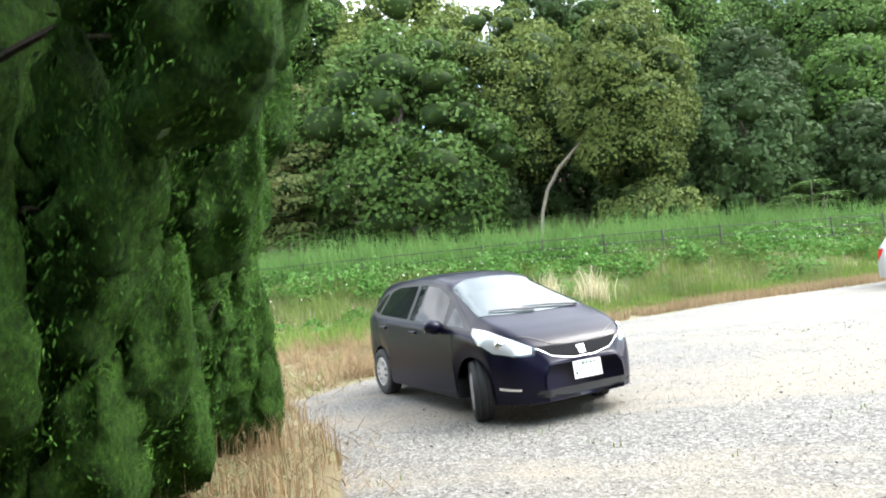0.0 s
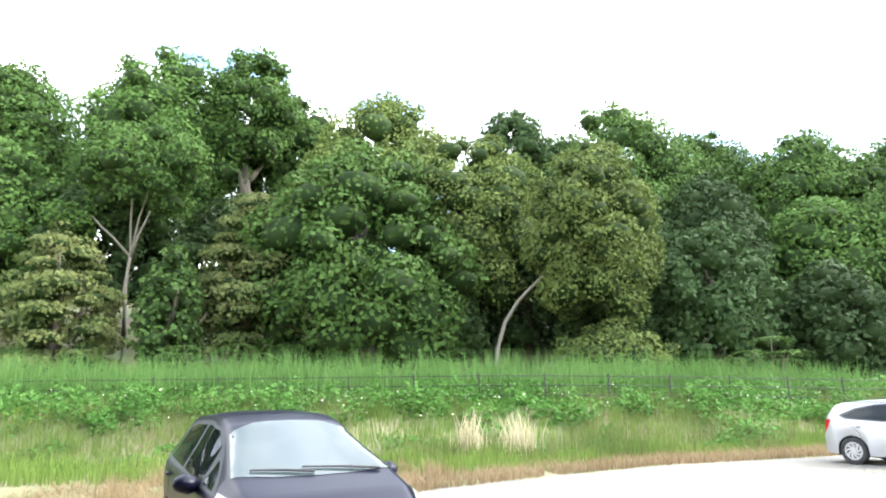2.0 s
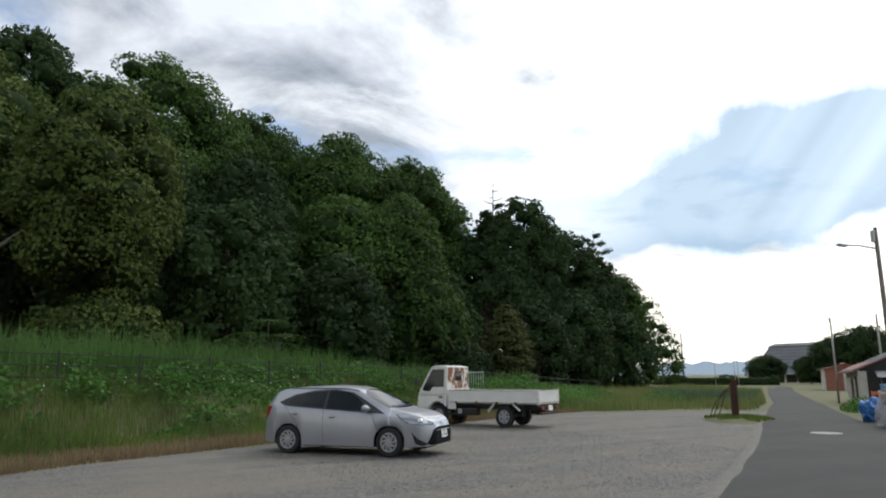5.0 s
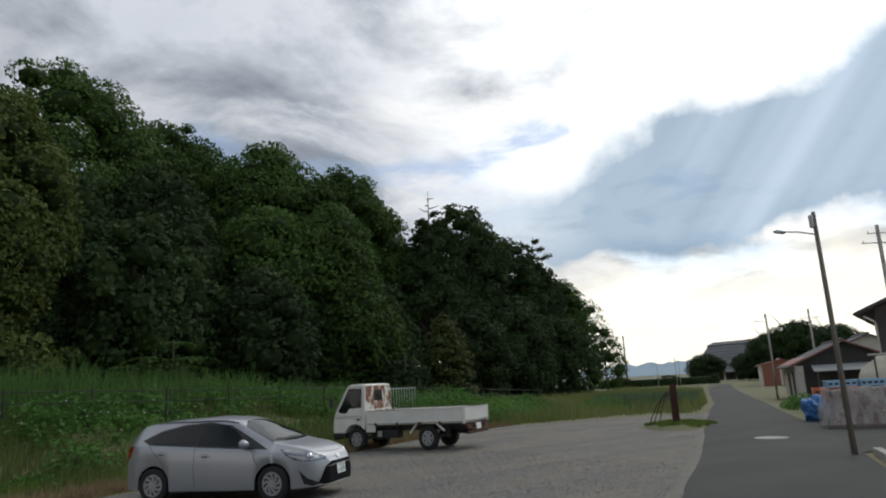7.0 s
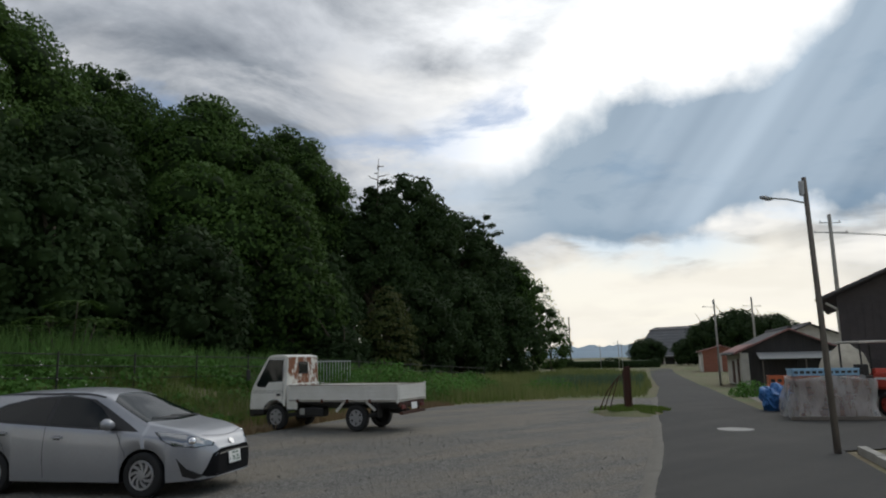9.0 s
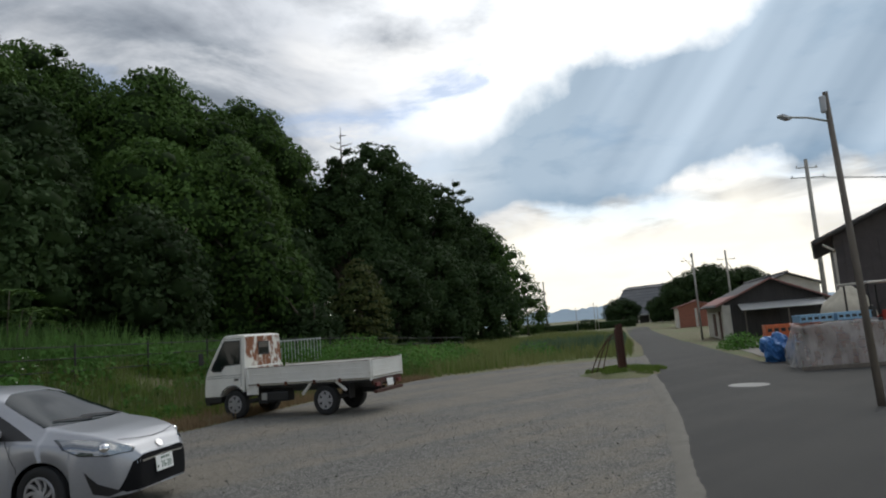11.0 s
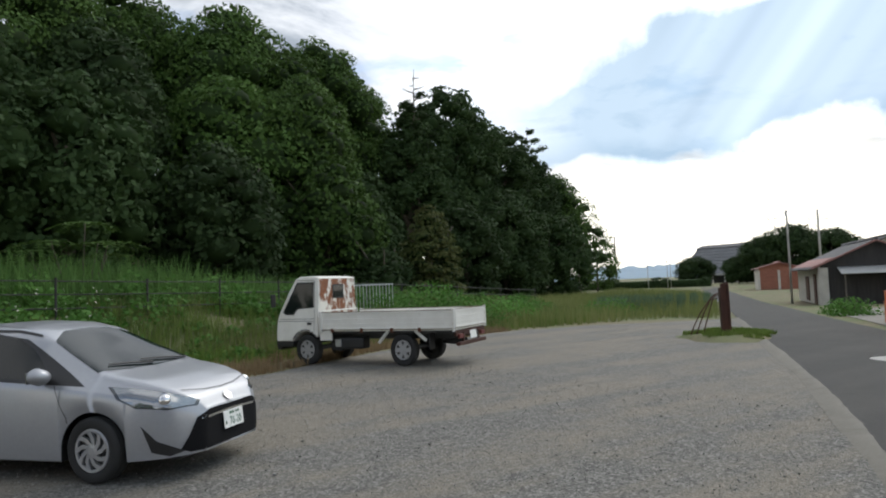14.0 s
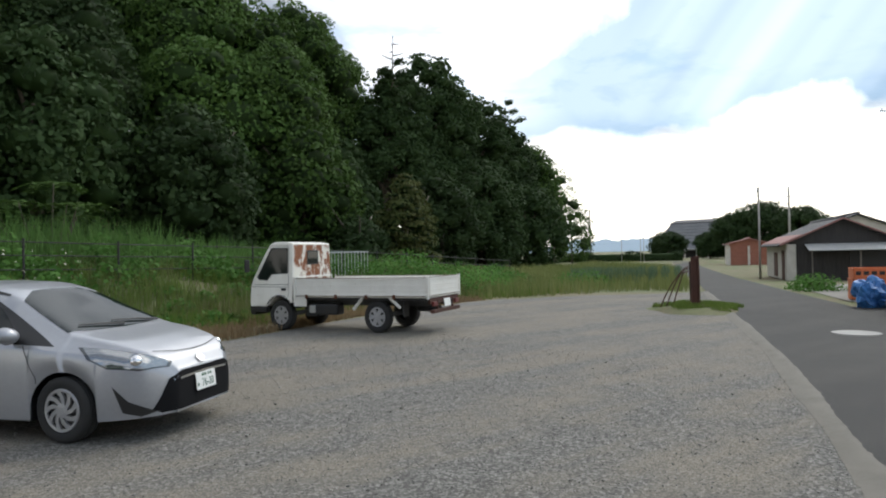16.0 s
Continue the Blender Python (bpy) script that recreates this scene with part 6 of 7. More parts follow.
def build_fence():
    e = empty("pipe_fence")
    tagged(e, "dark steel pipe fence with three rails on the bank", "fence", kind="structure")
    xs = np.arange(-31, 44, 2.42)
    P = [(float(x), float(np.interp(x, [p[0] for p in FENCE], [p[1] for p in FENCE]))) for x in xs]
    post = None
    for x, y in P:
        z = hz(x, y)
        if post is None:
            bm = bmesh.new(); tube(bm, [(0, 0, -.25), (0, 0, 1.16)], .03, 8); tube(bm, [(0, 0, 1.16), (0, 0, 1.19)], .036, 8)
            post = part("post", bm, BLACK_STEEL, e); o = post
        else:
            o = new("post", post.data); o.parent = e
        o.location = (x, y, z)
    for (x0, y0), (x1, y1) in zip(P, P[1:]):
        for h in (.38, .75, 1.10):
            bm = bmesh.new(); tube(bm, [(x0, y0, hz(x0, y0) + h), (x1, y1, hz(x1, y1) + h)], .019, 6)
            part("rail", bm, BLACK_STEEL, e)
    # a stack of barred panels leaning beyond the truck
    b = empty("barred_steel_panel")
    z = hz(20.8, 33.4)
    for y in (0.15, 1.15):
        bm = bmesh.new(); box(bm, (2.6, .04, .05), (0, 0, y), .006); part("panel_rail", bm, STEEL_GREY, b)
    for k in range(16):
        bm = bmesh.new(); box(bm, (.03, .03, 1.1), (-1.25 + k * 2.5 / 15, 0, .65), .004); part("bar", bm, STEEL_GREY, b)
    b.matrix_world = pose(23.9, 33.3, hz(23.9, 33.3) + .10, 0, 0, 8)
    tagged(b, "grey barred steel panel standing in the weeds", "barrier")


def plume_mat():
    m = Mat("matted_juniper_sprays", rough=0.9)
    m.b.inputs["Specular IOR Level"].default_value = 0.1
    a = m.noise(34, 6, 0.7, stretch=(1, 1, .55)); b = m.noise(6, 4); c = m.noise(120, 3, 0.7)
    # hollows between sprays are darkened in colour, in step with the bump
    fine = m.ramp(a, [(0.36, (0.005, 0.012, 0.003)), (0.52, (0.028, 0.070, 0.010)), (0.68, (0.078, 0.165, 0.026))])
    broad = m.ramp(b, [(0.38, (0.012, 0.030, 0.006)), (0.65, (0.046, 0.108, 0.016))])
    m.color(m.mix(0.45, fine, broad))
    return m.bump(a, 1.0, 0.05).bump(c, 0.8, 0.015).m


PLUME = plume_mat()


def build_juniper(n, seed, fine, m, label, prof_z, prof_r, size=1.0):
    """Flame-shaped plumes of fine scaly sprays, each round a dark core, with deep gaps between."""
    rng = np.random.default_rng(seed)
    e = empty("juniper_tree")
    bm = bmesh.new()
    hh = prof_z[-1] * .9
    tube(bm, [(0, 0, -.2), (.05, .02, hh * .2), (-.06, .05, hh * .45), (.05, 0, hh * .75), (.05, 0, hh)], [.03 + .02 * hh, .02 * hh, .016 * hh, .01 * hh, .01], 9)
    part("trunk", bm, BARK, e, smooth=True)
    outer, inner, cores = [[], []], [[], []], [[], []]
    no, ni, nc = 0, 0, 0
    ts, sides = np.linspace(0, 1, 15), 16
    for k in range(n):
        z = 0.05 + (prof_z[-1] - .4) * ((k + .5) / n) ** .95
        a = k * 2.39996 + rng.uniform(-.3, .3)
        big = rng.uniform() ** .7
        r = float(np.interp(z, prof_z, prof_r)) * (.74 + .34 * big * rng.uniform(.8, 1))
        L, R = (.62 + .75 * big) * size, (.16 + .24 * big) * size
        out = np.array((math.cos(a), math.sin(a), 0))
        base = out * max(.05, r - .42 * size) + np.array((0, 0, z - .35 * L))
        tw = rng.normal(size=3) * .16
        ax0 = unit(out * .85 + np.array((0, 0, .5)) + tw); ax1 = unit(out * .10 + np.array((0, 0, 1.0)) + tw * .6)
        e1 = unit(np.cross(ax0, np.array((0, 0, 1.0)))); e2 = np.cross(ax0, e1)
        ph = rng.uniform(0, 6.28, 3)

        def skin(t, ang, lift):
            c = base + ax0 * (L * t * (1 - .5 * t))[:, None] + ax1 * (L * .6 * t * t)[:, None]
            off = np.cos(ang)[:, None] * e1 + np.sin(ang)[:, None] * e2
            rad = R * np.sin(np.clip(.16 + t * .84, 0, 1) * math.pi) ** .75
            lob = .82 + .20 * np.sin(ang * 3 + t * 5 + ph[0]) + .13 * np.sin(ang * 5 - t * 13 + ph[1]) + .09 * np.sin(t * 21 + ang * 2 + ph[2])
            return c + off * (rad * lob * lift)[:, None], off
        num = int(fine * (L * R) / .16 / size)
        t = rng.uniform(0, 1, num) ** .8
        ang = rng.uniform(0, 6.28, num)
        P, off = skin(t, ang, 1.24 - .34 * rng.uniform(0, 1, num))
        tang = unit((ax0 * (1 - t)[:, None] + ax1 * t[:, None]) + off * .75 + np.array((0, 0, .25)))
        N = unit(off + rng.normal(size=(num, 3)) * .38)
        V, Q = leaf_quads(P, N, rng.uniform(.022, .050, num) * size, rng, .30, tang * 1.9)
        outer[0].append(V); outer[1].append(Q + no); no += len(V)
        # the core of the plume
        tt, aa = np.meshgrid(ts, np.arange(sides) * 2 * math.pi / sides, indexing="ij")
        P, _ = skin(tt.ravel(), aa.ravel(), np.full(tt.size, .84) * rng.uniform(.93, 1.07, tt.size))
        i = (np.arange(len(ts) - 1)[:, None] * sides + np.arange(sides)[None]).ravel()
        w = (np.arange(len(ts) - 1)[:, None] * sides + (np.arange(sides)[None] + 1) % sides).ravel()
        cores[0].append(P); cores[1].append(np.stack([i, w, w + sides, i + sides], 1) + nc); nc += len(P)
        # inner sprays behind it, their shade put into a darker leaf colour
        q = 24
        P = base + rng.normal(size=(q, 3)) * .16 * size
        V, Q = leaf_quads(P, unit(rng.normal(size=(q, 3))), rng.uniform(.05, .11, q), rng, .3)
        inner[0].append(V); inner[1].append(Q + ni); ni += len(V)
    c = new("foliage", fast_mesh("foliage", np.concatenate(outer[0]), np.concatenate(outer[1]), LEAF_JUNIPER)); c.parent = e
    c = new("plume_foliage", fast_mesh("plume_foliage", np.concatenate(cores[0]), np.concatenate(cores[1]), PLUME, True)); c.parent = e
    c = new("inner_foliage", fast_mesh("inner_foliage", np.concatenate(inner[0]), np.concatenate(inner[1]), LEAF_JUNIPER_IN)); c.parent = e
    # filler heart in the plume material, and bare twigs that show between the plumes
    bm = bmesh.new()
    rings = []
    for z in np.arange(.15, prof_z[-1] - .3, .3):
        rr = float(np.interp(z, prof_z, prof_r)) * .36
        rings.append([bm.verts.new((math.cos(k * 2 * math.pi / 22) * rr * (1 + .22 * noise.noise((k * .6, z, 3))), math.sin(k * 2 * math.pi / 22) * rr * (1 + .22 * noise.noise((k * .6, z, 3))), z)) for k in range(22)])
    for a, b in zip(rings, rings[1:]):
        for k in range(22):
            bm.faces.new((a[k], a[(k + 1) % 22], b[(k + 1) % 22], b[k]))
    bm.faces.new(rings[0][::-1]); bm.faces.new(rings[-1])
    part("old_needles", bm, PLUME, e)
    for k in range(46):
        z = .4 + (prof_z[-1] - 1.6) * k / 46
        a = k * 2.4 + .4
        r = float(np.interp(z, prof_z, prof_r))
        bm = bmesh.new()
        q = [(0, 0, z), (math.cos(a) * r * .5, math.sin(a) * r * .5, z + .1), (math.cos(a + .1) * r * .8, math.sin(a + .1) * r * .8, z + .28), (math.cos(a + .16) * r * .93, math.sin(a + .16) * r * .93, z + .55)]
        tube(bm, q, [.035, .024, .013, .005], 5)
        part("twig", bm, BARK_DARK, e)
    tagged(e, "dense green juniper with flame-shaped plumes of foliage", "tree", "junipers")
    e["label"] = label
    e.matrix_world = m


build_grass(); build_weeds(); build_bushes(); build_sumac(); build_fence()
build_juniper(185, 77, 300, pose(-3.1, 3.9, 0), "dense green juniper with flame-shaped plumes of foliage", [0, .3, .8, 1.4, 2.1, 2.7, 3.2, 4, 4.8, 5.3, 6, 6.8, 7.4], [.65, .85, 1.22, 1.34, 1.55, 1.6, 1.52, 1.4, 1.15, .95, .65, .3, .05])
build_juniper(230, 78, 280, pose(-3.0, 2.3, 0, 0, 0, 140), "full dark juniper overhanging the edge of the gravel lot", [0, .45, 1, 1.8, 2.4, 3.0, 3.6, 4.5, 5.5, 7, 8.4], [.9, 1.07, 1.28, 1.45, 1.8, 2.35, 2.5, 2.4, 1.8, .8, .05], 1.12)
build_juniper(60, 79, 600, pose(-2.75, 5.6, 0, 0, 0, 250), "small upright juniper beside the larger one", [0, .4, .9, 1.3, 1.7], [.3, .45, .42, .28, .08], .7)

# ---- the lane side: post, poles, yard, houses ----
def plain(name, lo, hi, scale=6, rough=0.8, stretch=None, bump=0.2):
    m = Mat(name, rough=rough)
    n = m.noise(scale, 5, stretch=stretch); f = m.noise(scale * 9, 3)
    m.color(m.mix(0.35, m.ramp(n, [(0.3, lo), (0.7, hi)]), m.ramp(f, [(0.3, lo), (0.7, hi)])))
    return m.bump(f, bump, .01).m


PLASTER = plain("stained_white_plaster", (0.46, 0.43, 0.38), (0.66, 0.63, 0.57), 2)
DARK_BOARD = plain("charred_dark_boards", (0.022, 0.021, 0.022), (0.055, 0.050, 0.048), 8, stretch=(1, 1, .1))
BROWN_BOARD = plain("brown_door_boards", (0.07, 0.035, 0.025), (0.14, 0.07, 0.045), 8, stretch=(1, 1, .1))
TILE = plain("grey_roof_tile", (0.055, 0.055, 0.060), (0.115, 0.112, 0.115), 10)
RED_TIN = plain("faded_red_tin_roof", (0.22, 0.10, 0.09), (0.34, 0.18, 0.16), 5)
RED_WALL = plain("rust_red_wall", (0.24, 0.09, 0.06), (0.36, 0.15, 0.10), 4)
TIN = plain("grey_corrugated_tin", (0.36, 0.36, 0.35), (0.52, 0.52, 0.50), 5, 0.5)
BARN_TIN = plain("dark_brown_corrugated_wall", (0.045, 0.038, 0.040), (0.075, 0.064, 0.064), 3, 0.6)
WAREHOUSE = plain("weathered_slate_grey_roof", (0.13, 0.135, 0.145), (0.20, 0.205, 0.21), 0.4)
ORANGE = plain("orange_plastic_crate", (0.55, 0.12, 0.04), (0.72, 0.20, 0.07), 9, 0.5)
BLUE_CRATE = plain("pale_blue_plastic_crate", (0.20, 0.38, 0.55), (0.30, 0.50, 0.68), 9, 0.5)
BLUE_TARP = plain("blue_tarpaulin", (0.02, 0.09, 0.27), (0.06, 0.22, 0.50), 4, 0.45)
TRACTOR_RED = plain("red_tractor_paint", (0.42, 0.045, 0.03), (0.55, 0.08, 0.05), 6, 0.35)
POLE_WOOD = plain("dark_pole", (0.10, 0.085, 0.07), (0.19, 0.165, 0.14), 8, stretch=(1, 1, .1))
CREAM = plain("cream_tarpaulin", (0.42, 0.38, 0.30), (0.58, 0.54, 0.44), 5)


def sheet_plastic():
    m = Mat("cloudy_plastic_sheet", (0.74, 0.73, 0.71), 0.28)
    n = m.noise(5, 6, stretch=(1, 1, .4))
    tr = m.node("ShaderNodeBsdfTransparent")
    mx = m.node("ShaderNodeMixShader")
    m.link(m.ramp(n, [(0.3, (.20, .20, .20)), (0.75, (.50, .50, .50))]), mx.inputs[0])
    m.link(tr.outputs[0], mx.inputs[1]); m.link(m.b.outputs[0], mx.inputs[2])
    m.link(mx.outputs[0], m.nt.nodes["Material Output"].inputs[0])
    m.bump(n, .5, .03)
    return m.m


def slab(points, thick, way=(0, 0, -1)):
    """A plate over an outline, given a thickness."""
    bm = bmesh.new()
    f = bm.faces.new([bm.verts.new(p) for p in points])
    r = bmesh.ops.extrude_face_region(bm, geom=[f])
    bmesh.ops.translate(bm, vec=Vector(way) * thick, verts=[g for g in r["geom"] if isinstance(g, bmesh.types.BMVert)])
    bmesh.ops.recalc_face_normals(bm, faces=bm.faces)
    return bm


def build_island():
    rng = np.random.default_rng(8)
    n = 9000
    a = rng.uniform(0, 6.28, n); r = np.sqrt(rng.uniform(0, 1, n))
    d = np.array((.83, .557)); p = np.array((-.557, .83))
    x = 27.9 + d[0] * np.cos(a) * r * 1.75 + p[0] * np.sin(a) * r * 1.5; y = 20.2 + d[1] * np.cos(a) * r * 1.75 + p[1] * np.sin(a) * r * 1.5
    P = np.stack([x, y, .0 + .14 * (1 - r ** 2)], 1)
    keep = (r < .72 + .30 * np.sin(a * 2 + .6) * np.cos(a * 3)) & (clumpy(x, y, 2.6, 3.0) > .2)
    P = P[keep]; n = len(P)
    def lobe(t):
        return 1 + .13 * math.sin(2 * t + .6) + .07 * math.sin(5 * t + 1)
    bm = bmesh.new()
    rim = [bm.verts.new((27.9 + d[0] * math.cos(t) * lobe(t) * 1.6 + p[0] * math.sin(t) * lobe(t) * 1.3, 20.2 + d[1] * math.cos(t) * lobe(t) * 1.6 + p[1] * math.sin(t) * lobe(t) * 1.3, -.002)) for t in np.linspace(0, 2 * math.pi, 40, endpoint=False)]
    mid = [bm.verts.new((27.9 + d[0] * math.cos(t) * 1.1 + p[0] * math.sin(t) * .9, 20.2 + d[1] * math.cos(t) * 1.1 + p[1] * math.sin(t) * .9, .11 + .03 * math.sin(3 * t))) for t in np.linspace(0, 2 * math.pi, 40, endpoint=False)]
    for i in range(40):
        bm.faces.new((rim[i], rim[(i + 1) % 40], mid[(i + 1) % 40], mid[i]))
    bm.faces.new(mid)
    tagged(part("earth_mound", bm, GROUND, smooth=True), "small earth mound between gravel lot and lane", "mound", kind="structure")
    blades("mound_grass", P, rng.uniform(.04, .15, n), rng.uniform(.012, .024, n), rng, GRASS_GREEN, .7, "short green grass on the small mound")
    # rusted gate post with two flanges and bent bars
    e = empty("rusted_gate_post")
    for nm, s, at in (("plate", (.05, .18, 1.42), (.0, .0, .71)), ("flange", (.20, .035, 1.30), (.02, .10, .65)), ("flange", (.20, .035, 1.42), (.02, -.10, .71)), ("cap", (.16, .10, .10), (.0, -.06, 1.40))):
        bm = bmesh.new(); box(bm, s, at, .008); part(nm, bm, DARK_RUST, e)
    for k, (o, h) in enumerate(((.10, 1.16), (.24, 1.10), (.36, 1.02))):
        bm = bmesh.new()
        tube(bm, [(.0, .16, h), (.0, .22 + o * .5, h - .05), (.0, .30 + o, h * .62), (.02, .40 + o * 1.2, h * .3), (.05, .48 + o * 1.3, .02)], .018, 6)
        part("bent_bar", bm, DARK_RUST, e)
    tagged(e, "dark rusted iron gate post with bent bars on a grass mound", "post")
    e.matrix_world = pose(27.75, 20.05, .08, 0, 2, 48)
    # pale cover plate let into the lane
    bm = bmesh.new(); bmesh.ops.create_circle(bm, cap_ends=True, segments=28, radius=.42)
    r = bmesh.ops.extrude_face_region(bm, geom=bm.faces[:])
    bmesh.ops.translate(bm, vec=(0, 0, .012), verts=[g for g in r["geom"] if isinstance(g, bmesh.types.BMVert)])
    bmesh.ops.recalc_face_normals(bm, faces=bm.faces)
    o = part("manhole_cover", bm, concrete_mat("pale_cover_concrete", (.30, .29, .27), (.42, .41, .385)))
    o.matrix_world = pose(24.7, 14.75, .048)
    tagged(o, "pale round cover plate in the asphalt lane", "manhole", kind="structure")



def pole(name, x, y, h, r, label, arms=(), lean=(0, 0), lamp=False, mat=POLE_WOOD):
    e = empty(name, pose(x, y, hz(x, y) - .1))
    bm = bmesh.new(); tube(bm, [(0, 0, 0), (lean[0] * .5, lean[1] * .5, h * .5), (lean[0], lean[1], h)], [r, r * .88, r * .72], 12)
    part("shaft", bm, mat, e, smooth=True)
    for z, ln, ang in arms:
        bm = bmesh.new(); box(bm, (ln, .06, .07), (0, 0, 0), .01)
        o = part("crossarm", bm, STEEL_GREY, e); o.matrix_local = pose(lean[0] * z / h, lean[1] * z / h, z, 0, 0, ang)
        for k in (-1, 1):
            bm = bmesh.new(); lathe(bm, [(.001, 0), (.035, .0), (.05, .04), (.03, .06), (.05, .10), (.02, .14), (.001, .14)], 10)
            i = part("insulator", bm, PLATE, o); i.matrix_local = pose(k * ln * .45, 0, .03, 90, 0, 0)
    if lamp:
        bm = bmesh.new(); tube(bm, [(0, 0, 0), (-.35, .22, .08), (-.62, .40, .10)], .018, 6); box(bm, (.34, .12, .06), (-.72, .46, .10), .02, None)
        o = part("lamp_arm", bm, STEEL_GREY, e); o.matrix_local = pose(lean[0] * .9, lean[1] * .9, h * .9)
        bm = bmesh.new(); box(bm, (.10, .10, .30), (-.06, .03, 0), .02)
        o = part("junction_box", bm, STEEL_GREY, e); o.matrix_local = pose(lean[0], lean[1], h - .22)
    tagged(e, label, "pole")
    return e


def build_poles():
    pole("utility_pole", 22.25, 11.50, 5.45, .062, "leaning dark utility pole with a small street lamp", (), (.60, .31), True)
    pole("utility_pole", 59.6, 34.7, 6.9, .085, "slim grey utility pole beside the lane", ((6.5, .9, 30),), (0, 0), True, CONCRETE)
    pole("utility_pole", 60.0, 25.6, 12.2, .17, "tall power pole with crossarms behind the barn", ((10.9, 2.6, -35), (11.6, 1.6, -35)), (.1, .0), mat=CONCRETE)
    pole("utility_pole", 90.0, 46.9, 9.4, .14, "power pole with a crossarm over the roofs", ((8.3, 2.4, -35),), mat=CONCRETE)
    pole("utility_pole", 110.0, 93.5, 10.0, .16, "dark pole at the end of the wood", ((9.6, 1.2, 20),))
    for x, y, h in ((110, 86.3, 4.4), (110, 82.2, 5.0), (112, 83.0, 4.6)):
        pole("street_lamp", x, y, h, .07, "small far street lamp", (), (0, 0), True, STEEL_GREY)
    # slack wires between the tall poles
    e = empty("power_lines")
    tagged(e, "thin slack power lines between the poles", "cable")
    for dy in (-.8, .8):
        bm = bmesh.new()
        a, b = Vector((60.1 + dy * .7, 25.6 - dy * .5, 10.3)), Vector((100, -10, 11))
        tube(bm, [a.lerp(b, t) + Vector((0, 0, -1.6 * math.sin(math.pi * t))) for t in np.linspace(0, 1, 12)], .02, 5)
        part("wire", bm, TRIM, e)


def frame_of(x, y, deg):
    return pose(x, y, hz(x, y), 0, 0, deg)


def gable_house(name, m, ln, wid, eave, peak, wall, gable, roof, label, over=.35, roof_edge=None):
    """A house on local axes: x along its ridge, y across; its corner at the origin, gable at x = 0."""
    e = empty(name)
    t = .14
    for nm, s, at in (("side_wall", (ln, t, eave), (ln / 2, -t / 2, eave / 2)), ("side_wall", (ln, t, eave), (ln / 2, -wid + t / 2, eave / 2))):
        bm = bmesh.new(); box(bm, s, at); part(nm, bm, wall, e)
    for x in (0, ln - t):
        bm = slab([(x, -t, 0), (x, -wid + t, 0), (x, -wid + t, eave), (x, -wid / 2, peak - .05), (x, -t, eave)], t, (1, 0, 0))
        part("gable_wall", bm, gable, e)
    sl = (peak - eave) / (wid / 2)
    for s in (0, 1):
        y0, y1 = (over, -wid / 2) if s == 0 else (-wid - over, -wid / 2)
        z0 = eave - sl * over + .06
        bm = slab([(-over, y0, z0), (ln + over, y0, z0), (ln + over, y1, peak + .06), (-over, y1, peak + .06)], .10)
        part("roof", bm, roof, e)
        # rows of tiles with a raised lap
        rows = max(4, int((wid / 2 + over) / .45))
        for k in range(rows):
            f0, f1 = k / rows, (k + 1) / rows
            ya, yb = y0 + (y1 - y0) * f0, y0 + (y1 - y0) * f1
            za, zb = z0 + (peak + .06 - z0) * f0, z0 + (peak + .06 - z0) * f1
            bm = slab([(-over, ya, za + .045), (ln + over, ya, za + .045), (ln + over, yb, zb + .02), (-over, yb, zb + .02)], .018)
            part("tile_row", bm, roof, e)
        bm = bmesh.new(); tube(bm, [(-over - .02, y0, z0 - .02), (-over - .02, y1, peak + .02)], .06, 6)
        part("verge_board", bm, roof_edge or roof, e)
        bm = bmesh.new(); tube(bm, [(-over, y0 + (.04 if s == 0 else -.04), z0 - .03), (ln + over, y0 + (.04 if s == 0 else -.04), z0 - .03)], .05, 6)
        part("gutter", bm, TRIM, e)
    bm = bmesh.new(); tube(bm, [(-over - .05, -wid / 2, peak + .10), (ln + over + .05, -wid / 2, peak + .10)], .13, 8)
    part("ridge_tiles", bm, roof, e)
    e.matrix_world = m
    tagged(e, label, "house")
    return e


